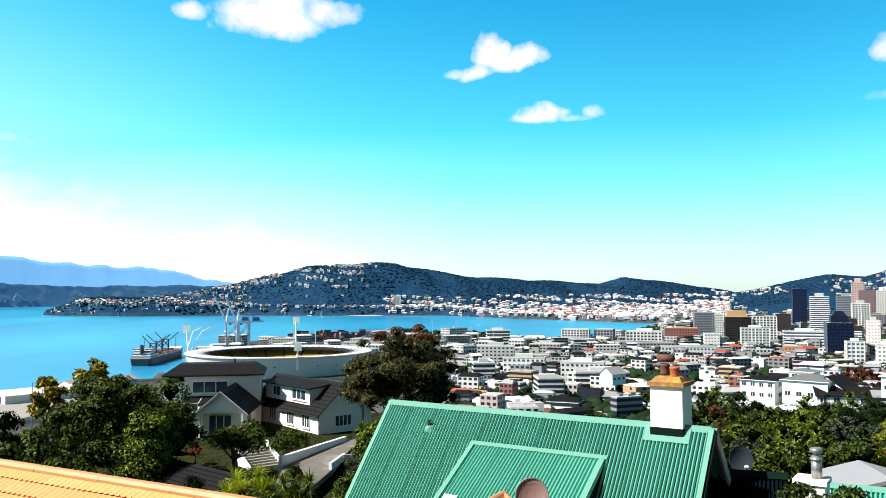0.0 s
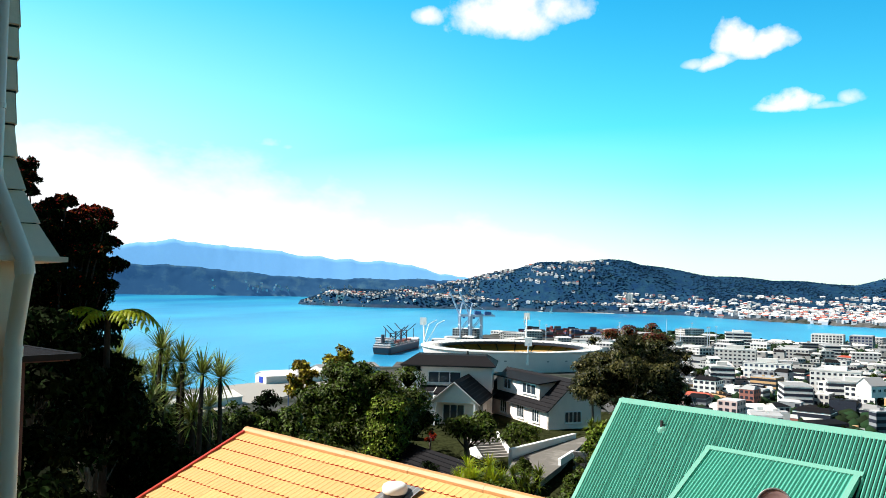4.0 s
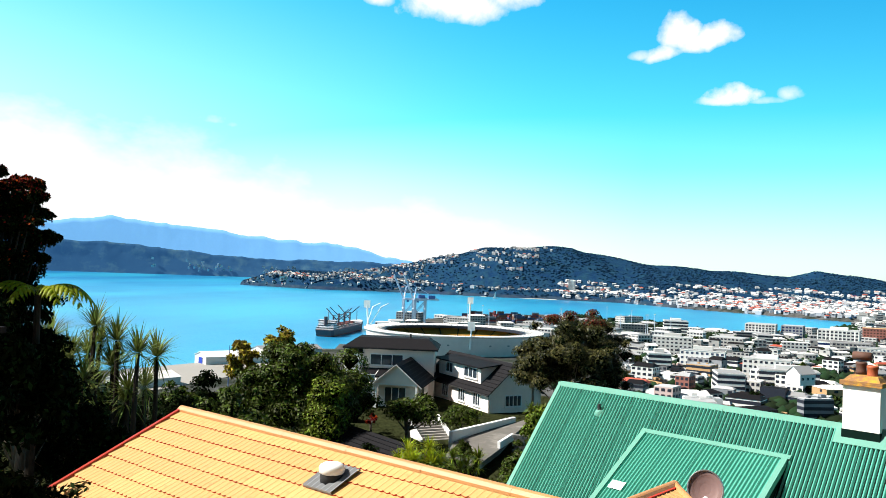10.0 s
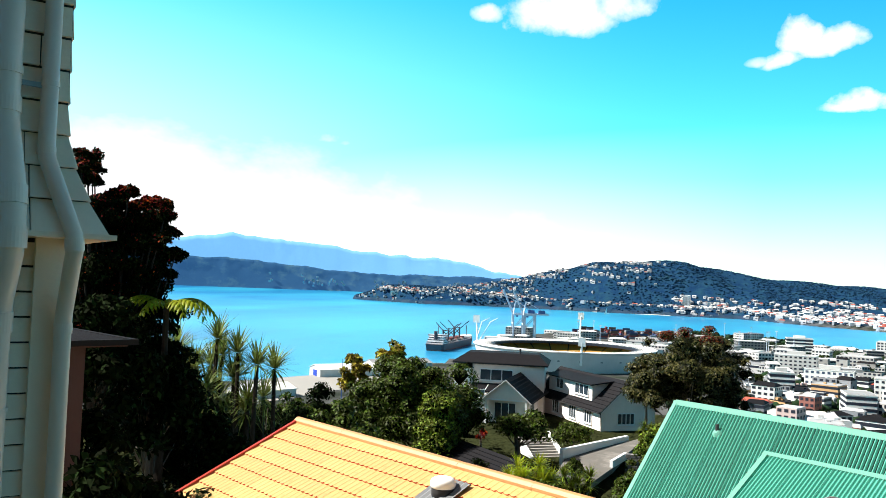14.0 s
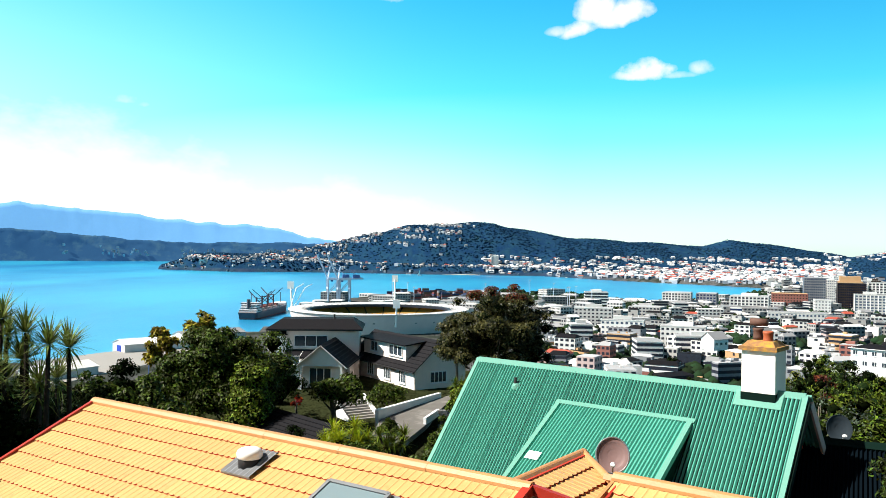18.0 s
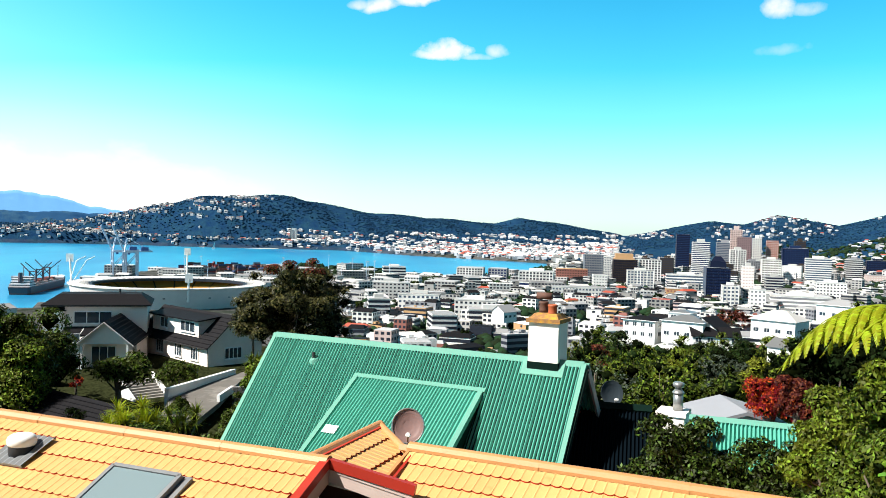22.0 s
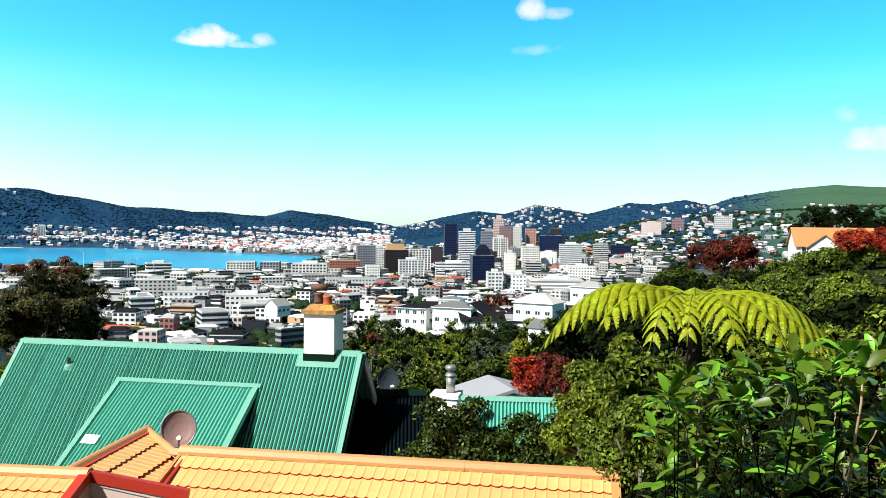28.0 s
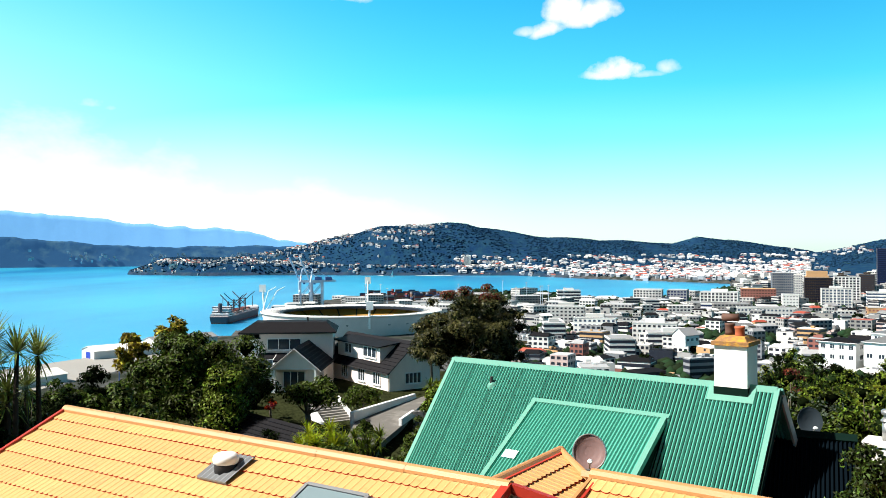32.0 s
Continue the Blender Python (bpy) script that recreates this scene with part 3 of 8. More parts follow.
on.add("ShaderNodeOutputMaterial", Surface=osh.outputs[0])
wa = np.radians(np.arange(-180, 180, 3.0))
wr = np.array([2.0, 400, 900, 1500, 2500, 3600, 4300, 4960])
wz = np.array([0, 0, 0, 0, 0, 0, 6, 26.0])
A, R = np.meshgrid(wa, wr, indexing="ij")
idx = np.arange(A.size).reshape(A.shape)
nxt = np.roll(idx, -1, 0)
quads = np.stack([idx[:, :-1], idx[:, 1:], nxt[:, 1:], nxt[:, :-1]], -1).reshape(-1, 4)
water = raw("water", np.stack([R * np.sin(A), R * np.cos(A), np.broadcast_to(wz, A.shape)], -1).reshape(-1, 3), quads, WATER, True)
tagged(water, "bright blue harbour water with soft ripples", "water", kind="structure")


SAND = material("beach_sand", (0.50, 0.46, 0.38), 0.9, vary=0.2, scale=0.02)
bv = [(*at(a, far_shore_at(a) + off), h) for a in np.arange(-9.6, 2.0, 0.2) for off, h in ((-4, -0.6), (10, 2.2), (16, 3.4))]
bf = [(3 * k + j, 3 * k + j + 1, 3 * k + j + 4, 3 * k + j + 3) for k in range(len(bv) // 3 - 1) for j in (0, 1)]
tagged(raw("beach", bv, bf, SAND), "pale sandy beach under the far hill", "beach", kind="structure")


def far_ridge(name, label, r, az0, az1, crest, colour, stain, haze_glow, foot, seed, rough):
    """A far range: a rounded wall of land with an uneven crest."""
    # blue base colour and emission lay the haze of distance over the land
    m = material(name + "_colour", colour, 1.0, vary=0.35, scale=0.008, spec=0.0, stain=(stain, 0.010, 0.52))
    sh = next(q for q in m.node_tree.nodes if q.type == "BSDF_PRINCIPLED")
    sh.inputs["Emission Color"].default_value, sh.inputs["Emission Strength"].default_value = (*haze_glow, 1), 1.0
    a = np.linspace(az0, az1, 420)
    ar = np.radians(a)
    nz = np.array([noise.fractal((q * 0.55, seed, 0.3), 0.9, 2.0, 6) for q in a])
    top = EYE + r * np.tan(np.radians(np.interp(a, crest[0], crest[1]) + nz * rough))
    v = []
    for k in range(15):
        up = -0.2 + 1.2 * k / 13 if k < 14 else 0.2
        back = -70 + 130 * (k / 13) ** 0.8 if k < 14 else 130
        h = foot + (top - foot) * up
        fold = np.array([noise.fractal((q * 0.9 + k * 0.12, seed, k * 0.22), 0.8, 2.0, 5) for q in a]) * (4 if r > 4700 else 18) * min(1.0, max(0.0, up)) * (1.0 if k < 13 else 0.2)
        v.append(np.stack([(r + back + fold) * np.sin(ar), (r + back + fold) * np.cos(ar), h], -1))
    v = np.stack(v, 1)
    i = np.arange(v.shape[0] * v.shape[1]).reshape(v.shape[:2])
    q = np.stack([i[:-1, :-1], i[1:, :-1], i[1:, 1:], i[:-1, 1:]], -1).reshape(-1, 4)
    return tagged(raw(name, v.reshape(-1, 3), q, m, True), label, "hills", kind="structure")


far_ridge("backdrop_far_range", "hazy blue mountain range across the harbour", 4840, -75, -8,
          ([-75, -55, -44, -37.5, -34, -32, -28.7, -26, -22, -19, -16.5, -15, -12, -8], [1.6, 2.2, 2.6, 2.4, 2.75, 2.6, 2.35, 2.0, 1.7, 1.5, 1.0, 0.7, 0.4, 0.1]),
          (0.06, 0.13, 0.24), (0.075, 0.15, 0.22), FAR_HAZE_GLOW, 10, 3.0, 0.16)
far_ridge("backdrop_headland", "wooded headland across the harbour with blue haze in its colour", 4600, -75, -10,
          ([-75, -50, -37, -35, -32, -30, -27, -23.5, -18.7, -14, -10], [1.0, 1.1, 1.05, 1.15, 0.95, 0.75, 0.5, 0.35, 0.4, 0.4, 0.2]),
          (0.012, 0.034, 0.060), (0.045, 0.085, 0.085), HEAD_HAZE_GLOW, 18, 8.0, 0.14)

shore_rng = random.Random(41)
hg = Geo()
for k in range(150):
    az, up = shore_rng.uniform(-31.5, -13.5), shore_rng.choice((0.25, 0.4, 0.55)) + shore_rng.uniform(-0.08, 0.08)
    if math.sin(az * 1.3) < -0.3:
        continue
    crest_el = float(np.interp(az, [-32, -30, -27, -23.5, -18.7, -14], [0.95, 0.75, 0.5, 0.35, 0.4, 0.4]))
    top_z = EYE + 4600 * math.tan(radians(crest_el))
    x, y = at(az, 4600 - 70 + 130 * ((up + 0.2) / 1.2) ** 0.8 - 30)
    w = shore_rng.uniform(3.5, 8)
    hg.box(-w, -4, -8, w, 10, shore_rng.uniform(3, 6), pose(x, y, 18 + (top_z - 18) * up, 0, 0, -az))
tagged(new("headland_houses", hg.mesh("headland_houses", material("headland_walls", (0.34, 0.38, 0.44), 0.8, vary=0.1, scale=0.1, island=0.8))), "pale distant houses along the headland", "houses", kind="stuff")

# ---- the tiled house just below ----
UP = 1.25              # the plan below is drawn at four fifths
HOUSE = Matrix.LocRotScale((0.165, 11.26, EYE - 3.25), Euler((0, 0, radians(-28.8))), (UP, UP, UP))
house = thing("tiled_house", "house with an orange metal tile roof and red barge boards", "house", HOUSE)
PITCH = 24.0
PAN_W, PANS, COURSE = 0.113, 8, 0.288


def tile_mesh(pans):
    """One pressed roof tile: shallow pans between narrow ribs, the foot of each pan hanging lower, with a dark lip."""
    g, lip = Geo(), Geo()
    n = 8
    front, back = [], []
    for p in range(pans):
        for k in range(n + (1 if p == pans - 1 else 0)):
            t = k / n
            rib = 0.007 * max(0.0, 1 - 7 * min(t, 1 - t))
            dip = 0.020 * math.sin(math.pi * t ** 1.4) ** 0.8
            x = (p + t) * PAN_W
            back.append((x, 0.012, rib - 0.004))
            front.append((x, -COURSE + 0.010 - dip, rib + 0.018))
    m = len(back)
    g.v = back + front
    g.f = [(k, k + m, k + m + 1, k + 1) for k in range(m - 1)]
    j = len(g.v)
    g.v += front + [(x, y + 0.006, z - 0.050) for x, y, z in front]
    lips = [(j + k, j + k + m, j + k + m + 1, j + k + 1) for k in range(m - 1)]
    g.f += lips
    me = g.mesh("roof_tile", TILE, LIP)
    me.polygons.foreach_set("material_index", [0] * (m - 1) + [1] * (m - 1))
    return me


LIP = material("tile_lip", (0.44, 0.030, 0.012), 0.7, vary=0.25, scale=4.0)
TILES = {n: tile_mesh(n) for n in range(1, PANS + 1)}
tile_rng = random.Random(4)


def span(poly, y):
    """Where a level line crosses a convex polygon."""
    xs = []
    for (x0, y0), (x1, y1) in zip(poly, poly[1:] + poly[:1]):
        if (y0 > y) != (y1 > y):
            xs.append(x0 + (x1 - x0) * (y - y0) / (y1 - y0))
    return (min(xs), max(xs)) if len(xs) > 1 else None


def tiled_slope(parent, m, poly, course=COURSE):
    """Lays tiles over a polygon of a slope (x along the courses, y down the slope as negative), in staggered courses; a board underneath."""
    part("roof_deck", Geo().hull([m @ Vector((x, y, -0.05)) for x, y in poly], [m @ Vector((x, y, -0.012)) for x, y in poly]), RED_PAINT, parent)
    low, row = min(p[1] for p in poly), 0
    while -row * course > low + 0.1:
        s = span(poly, -(row + 0.6) * course)
        if s:
            x, first = s[0], True
            while x < s[1] - PAN_W * 0.6:
                n = min(PANS if not first or row % 2 == 0 else PANS // 2 - row % 3, int((s[1] - x) / PAN_W + 0.5))
                first = False
                if n < 1:
                    break
                jig = Matrix.Translation((x, -row * course, tile_rng.uniform(0, 0.003))) @ Matrix.Rotation(tile_rng.uniform(-0.003, 0.003), 4, "Z")
                part("roof_tile", TILES[n], None, parent, m=m @ jig @ Matrix.Diagonal((1, course / COURSE, 1, 1)))
                x += n * PAN_W
        row += 1


def caps(parent, a, b, step=1.45, r=0.058, mat=None, name="ridge_cap"):
    """Folded overlapping caps from a to b."""
    a, b = Vector(a), Vector(b)
    d = b - a
    n = max(1, int(d.length / step + 0.5))
    yaw = d.to_track_quat("X", "Z").to_matrix().to_4x4()
    L = d.length / n
    sect = [(-1.45, -0.95), (-1.45, -0.35), (-0.75, 0.35), (-0.3, 0.55), (0.3, 0.55), (0.75, 0.35), (1.45, -0.35), (1.45, -0.95)]
    g = Geo()
    g.hull([(0, r * y, r * z) for y, z in sect], [(L + 0.02, r * 1.06 * y, r * 1.06 * z) for y, z in sect])
    me = g.mesh(name, mat or TILE_CAP)
    for k in range(n):
        part(name, me, None, parent, m=Matrix.Translation(a + d * (k / n)) @ yaw)


def slope_frame(origin, along, down):
    """A frame on a roof slope: x along the courses, -y down the slope, z out of it."""
    x = Vector(along).normalized()
    y = -Vector(down).normalized()
    z = x.cross(y).normalized()
    m = Matrix((x, y, z)).transposed().to_4x4()
    return Matrix.Translation(origin) @ m


def slab(m, pts, low, high):
    return Geo().hull([m @ Vector((x, y, low)) for x, y in pts], [m @ Vector((x, y, high)) for x, y in pts])


cs, sn = math.cos(radians(PITCH)), math.sin(radians(PITCH))
# wing with its near slope towards the eye
AX = -8.32
near_frame = slope_frame((AX, 0, 0), (1, 0, 0), (0, -cs, -sn))
tiled_slope(house, near_frame, [(0.02, 0), (8.24, 0), (8.10, -5.2), (0.02, -5.2)])
far_frame = slope_frame((0, 0, 0), (-1, 0, 0), (0, cs, -sn))
part("roof_deck", slab(far_frame, ((0, 0), (8.32, 0), (8.32, -4), (0, -4)), -0.05, 0.02), TILE_CAP, house)
caps(house, (AX - 0.05, 0, 0.03), (-0.02, 0, 0.03))
part("verge_cap", Geo().bar((AX - 0.01, 0.0, 0.03), (AX - 0.01, -5.2 * cs, -5.2 * sn + 0.03), 0.06, 0.035), RED_PAINT, house, "red verge strip")
part("barge_board", Geo().bar((AX - 0.05, 0.0, -0.075), (AX - 0.05, -5.2 * cs, -5.2 * sn - 0.075), 0.04, 0.17), RED_PAINT, house, "red barge board")
part("barge_board", Geo().bar((AX - 0.05, 0.0, -0.075), (AX - 0.05, 3.8 * cs, -3.8 * sn - 0.075), 0.04, 0.17), RED_PAINT, house)
end = Vector((-0.14, -5.2 * cs, -5.2 * sn))
part("barge_board", Geo().bar((-0.03, 0.0, 0.0), end + Vector((-0.03, 0, 0.0)), 0.1, 0.10), RED_PAINT, house, "red barge board")
part("fascia", Geo().bar((-0.03, 0.05, -0.13), end + Vector((-0.03, 0, -0.13)), 0.05, 0.17), FASCIA, house, "pinkish white fascia")
part("soffit", Geo().bar((-0.2, 0.0, -0.2), end + Vector((-0.2, 0, -0.2)), 0.36, 0.02), CREAM, house)
part("gable_wall", Geo().hull([(-0.45, -5, -8), (-0.38, -5, -8), (-0.38, 3, -8), (-0.45, 3, -8)], [(-0.45, -5, -2.45), (-0.38, -5, -2.45), (-0.38, 0, -0.2), (-0.45, 0, -0.2)]), MAROON_AND_SHADE, house)
# cross wing, ridge running away, low pitch
CP = math.atan(0.27)
cc, sc = math.cos(CP), math.sin(CP)
wing = slope_frame((-0.30, 0.04, 0.0), (0, 1, 0), (cc, 0, -sc))
tiled_slope(house, wing, [(0, 0), (1.82, 0), (0.98, -0.92), (0.25, -0.92), (0.1, -1.3)], 0.31)
wing_l = slope_frame((-0.30, 1.86, 0.0), (0, -1, 0), (-math.cos(0.62), 0, -math.sin(0.62)))
part("roof_deck", slab(wing_l, ((0, 0), (1.84, 0), (1.84, -1.0), (0.14, -1.0)), -0.05, 0.03), TILE_CAP, house)
caps(house, (-0.30, 0.05, 0.005), (-0.30, 1.86, 0.005), r=0.05)
part("cap_lip", Geo().bar((-0.215, 0.05, -0.03), (-0.215, 1.80, -0.03), 0.03, 0.05), LIP, house, "dark red cap edge")
caps(house, (-0.30, 1.86, 0.01), (0.55, 1.0, -0.10), r=0.035, name="hip_cap")
part("valley_flashing", Geo().bar((0.55, 1.02, -0.02), (0.52, 0.30, -0.24), 0.04, 0.07), TILE_CAP, house)
part("valley_lip", Geo().bar((0.62, 1.02, -0.03), (0.60, 0.30, -0.25), 0.03, 0.07), RED_PAINT, house, "red valley edge")
wing_end = Vector((0.99, 0.10, -0.20))
part("barge_board", Geo().bar((-0.03, 0.0, -0.01), wing_end, 0.07, 0.11), RED_PAINT, house, "red barge board")
part("fascia", Geo().bar((0.0, 0.02, -0.14), wing_end + Vector((-0.06, 0, -0.15)), 0.045, 0.17), FASCIA, house, "pinkish white fascia")
part("fascia_lip", Geo().bar((0.0, -0.005, -0.09), wing_end + Vector((-0.02, -0.02, -0.09)), 0.02, 0.02), FASCIA, house)
# porch recess walls carry its deep shadow in their colour
part("porch_wall", Geo().box(-0.38, 0.45, -8, 1.0, 0.52, -0.35), MAROON_AND_SHADE, house)
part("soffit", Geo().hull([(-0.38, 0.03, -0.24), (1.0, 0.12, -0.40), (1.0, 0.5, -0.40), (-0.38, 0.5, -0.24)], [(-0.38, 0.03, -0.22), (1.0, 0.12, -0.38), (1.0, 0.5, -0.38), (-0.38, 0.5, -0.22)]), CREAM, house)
part("porch_return", Geo().box(0.95, -1.2, -8, 1.02, 0.5, -0.75), MAROON_AND_SHADE, house)
# right wing
right = Matrix.Translation((0.53, 0.97, 0)) @ Matrix.Rotation(radians(-3.0), 4, "Z")
rf = right @ slope_frame((0, 0, 0), (1, 0, 0), (0, -cs, -sn))
tiled_slope(house, rf, [(0.0, 0), (4.72, 0), (4.72, -4.6), (0.95, -4.6), (0.62, -1.0), (0.45, -0.85), (0.0, -0.8)])
rfar = right @ slope_frame((4.76, 0, 0), (-1, 0, 0), (0, cs, -sn))
part("roof_deck", slab(rfar, ((0, 0), (4.9, 0), (4.9, -3), (0, -3)), -0.05, 0.02), TILE_CAP, house)
caps(house, right @ Vector((0.0, 0, 0.03)), right @ Vector((4.78, 0, 0.03)))
part("verge", Geo().bar(right @ Vector((4.76, 0.0, 0.0)), right @ Vector((4.76, -4.6 * cs, -4.6 * sn)), 0.09, 0.1), TILE_CAP, house, "orange verge tile")
part("wall", Geo().box(AX + 0.35, -4.4, -8.5, -0.45, 3.2, -2.1), CREAM, house)
part("wall", Geo().box(1.02, -2.5, -8.5, 5.0, 3.2, -1.75), CREAM, house)

# vent dome and skylight on the near slope
spot = near_frame @ Matrix.Translation((4.44, -0.62, 0.03))
dome = thing("roof_vent", "white metal dome vent on lead flashing", "roof vent", HOUSE @ spot)
fl = Geo()
for k in range(13):
    x, za = -0.27 + 0.045 * k, (0.03, 0.012)[k % 2]
    fl.v += [(x, -0.26, -0.01), (x, -0.26, za), (x, 0.28, za), (x, 0.28, -0.01)]
    if k:
        j = 4 * k - 4
        fl.f += [(j, j + 4, j + 5, j + 1), (j + 1, j + 5, j + 6, j + 2), (j + 2, j + 6, j + 7, j + 3)]
part("flashing", fl, LEAD, dome, "dark ribbed lead flashing")
upright = spot.to_3x3().inverted().to_4x4()
part("collar", Geo().lathe([(0.15, -0.1), (0.15, 0.08), (0.14, 0.1)], 20, upright), BLACK, dome, smooth=True)
part("dome_cap", Geo().lathe([(0.15, 0.07), (0.165, 0.09), (0.17, 0.14), (0.155, 0.175), (0.115, 0.2), (0.05, 0.213), (0.005, 0.215)], 24, upright), WHITE, dome, smooth=True)

sl = thing("skylight", "flat skylight with a dark frame in the tile roof", "skylight", HOUSE @ near_frame @ Matrix.Translation((5.92, -0.66, 0.03)))
for a, b in (((0, 0), (0.92, 0)), ((0.92, 0), (0.92, -1.1)), ((0.92, -1.1), (0, -1.1)), ((0, -1.1), (0, 0))):
    part("frame", Geo().bar((a[0], a[1], 0.03), (b[0], b[1], 0.03), 0.05, 0.10), LEAD, sl)
part("glazing", Geo().box(0.03, -1.08, 0.05, 0.89, -0.03, 0.065), SKYLIGHT, sl)
part("apron", Geo().box(0.89, -1.15, -0.02, 1.04, 0.04, 0.022), LEAD, sl, "dark ribbed flashing")


def dish(name, label, x, y, z, r, az, el, mat, mast):
    """An offset satellite dish on a bent mast, with an arm and receiver."""
    t = thing(name, label, "satellite dish", pose(x, y, z))
    aim = heading(az, el)
    m = aim.to_track_quat("Z", "Y").to_matrix().to_4x4()
    prof = [(r * q, 0.15 * r * q * q) for q in (0.02, 0.3, 0.55, 0.8, 1.0)] + [(r * 1.02, 0.15 * r), (r * 0.98, 0.14 * r - 0.02), (r * 0.5, 0.03), (0.02, -0.03)]
    part("reflector", Geo().lathe(prof, 28, m @ Matrix.Diagonal((0.93, 1, 1, 1))), mat, t, smooth=True)
    part("rim", Geo().tube([m @ Vector((0.93 * r * math.cos(a), r * math.sin(a), 0.15 * r)) for a in [radians(12 * k) for k in range(31)]], 0.014 if mat is RUST else 0.006, 6), METAL if mat is RUST else mat, t)
    low = m @ Vector((0, -r * 0.9, 0.2 * r))
    tip = m @ Vector((0, -r * 0.55, r * 1.0))
    part("arm", Geo().bar(low, tip, 0.025, 0.025), METAL, t)
    part("receiver", Geo().tube([tip - aim * 0.1, tip - aim * 0.02, tip + aim * 0.06], [0.035, 0.045, 0.03], 10), WHITE, t, "pale receiver")
    part("mast", Geo().tube([-aim * 0.06, -aim * 0.1 + Vector((0, 0, -0.15)), Vector((-aim.x * 0.1, -aim.y * 0.1, -mast))], 0.022, 8), METAL, t)
    return t


dish("satellite_dish", "brown satellite dish on the tile roof ridge", 1.46, 13.9, EYE - 3.40, 0.29, 184, 16, RUST, 0.55)

# ---- green iron roof house ----
GZ = EYE - 3.0
green = thing("green_roof_house", "house with a green corrugated iron roof and a white chimney", "house", pose(-1.42, 22.83, GZ, 0, 0, -33.3))
GLEN = 8.65
GP = 50.0
gc, gs = math.cos(radians(GP)), math.sin(radians(GP))


def iron(parent, m, corners, mat, pitch=0.0865, deep=0.0275, sheet=9, name="roof_sheet"):
    """Corrugated sheets over a slope bounded by y = top(x) and y = bottom(x); waves run down the slope. Each sheet is a piece."""
    x0, x1, top, bottom = corners
    n = int((x1 - x0) / pitch)
    step = 8
    for s in range(0, n, sheet):
        g = Geo()
        ks = range(s * step, min(n, s + sheet) * step + 1)
        for k in ks:
            x = x0 + pitch * k / step
            z = deep * (1 - 2 * (0.5 - 0.5 * math.cos(2 * math.pi * k / step)) ** 1.0) + (0.003 if (s // sheet) % 2 else 0)
            g.v += [tuple(m @ Vector((x, top(x), z))), tuple(m @ Vector((x, bottom(x), z)))]
        for k in range(len(ks) - 1):
            g.f.append((2 * k, 2 * k + 1, 2 * k + 3, 2 * k + 2))
        if len(ks) > 1:
            part(name, g, mat, parent, smooth=True)


gf = slope_frame((0, 0, 0), (1, 0, 0), (0, -gc, -gs))
iron(green, gf, (0.0, GLEN, lambda x: 0.0, lambda x: -5.2), GREEN_IRON)
gb = slope_frame((GLEN, 0, 0), (-1, 0, 0), (0, gc, -gs))
iron(green, gb, (0.0, GLEN, lambda x: 0.0, lambda x: -4.6), GREEN_IRON)
# deck stands up into the grooves, its near black acting as their shade
part("roof_deck", Geo().hull([gf @ Vector(p) for p in ((0, 0, -0.06), (0, -5.1, -0.06), (GLEN, -5.1, -0.06), (GLEN, 0, -0.06))],
                             [gf @ Vector(p) for p in ((0, 0, -0.015), (0, -5.1, -0.015), (GLEN, -5.1, -0.015), (GLEN, 0, -0.015))]), GREEN_AND_SHADE, green)
part("ridge_cap", Geo().hull([(0, -0.09, -0.08), (GLEN, -0.09, -0.08), (GLEN, 0.09, -0.08), (0, 0.09, -0.08)], [(0, -0.03, 0.045), (GLEN, -0.03, 0.045), (GLEN, 0.03, 0.045), (0, 0.03, 0.045)]), GREEN_TRIM, green)
for x in (0.0, GLEN):
    part("verge_flashing", Geo().hull([gf @ Vector(p) for p in ((x - 0.06, 0, -0.03), (x - 0.06, -5.2, -0.03), (x + 0.05, -5.2, -0.03), (x + 0.05, 0, -0.03))],
                                      [gf @ Vector(p) for p in ((x - 0.06, 0, 0.03), (x - 0.06, -5.2, 0.03), (x + 0.05, -5.2, 0.034), (x + 0.05, 0, 0.034))]), GREEN_TRIM, green)
    part("verge_flashing", Geo().hull([gb @ Vector(p) for p in ((GLEN - x - 0.1, 0, -0.03), (GLEN - x - 0.1, -4.6, -0.03), (GLEN - x + 0.1, -4.6, -0.03), (GLEN - x + 0.1, 0, -0.03))],
                                      [gb @ Vector(p) for p in ((GLEN - x - 0.1, 0, 0.03), (GLEN - x - 0.1, -4.6, 0.03), (GLEN - x + 0.1, -4.6, 0.03), (GLEN - x + 0.1, 0, 0.03))]), GREEN_TRIM, green)
part("barge_board", Geo().bar((GLEN + 0.08, 0.03, -0.16), (GLEN + 0.08, 4.5 * gc, -4.5 * gs - 0.16), 0.05, 0.2), FASCIA, green, "pale barge board")
part("barge_board", Geo().bar((GLEN + 0.08, -0.03, -0.16), (GLEN + 0.06, -5.1 * gc, -5.1 * gs - 0.2), 0.04, 0.14), GREEN_AND_SHADE, green)
part("wall", Geo().box(0.4, -3.0, -11, GLEN - 0.4, 2.7, -3.75), CREAM, green)
part("gable_wall", Geo().hull([(GLEN - 0.45, -3.0, -3.8), (GLEN - 0.35, -3.0, -3.8), (GLEN - 0.35, 2.7, -3.4), (GLEN - 0.45, 2.7, -3.4)], [(GLEN - 0.45, -0.1, -0.25), (GLEN - 0.35, -0.1, -0.25), (GLEN - 0.35, 0.1, -0.25), (GLEN - 0.45, 0.1, -0.25)]), RED_PAINT, green, "dark red shaded gable wall")
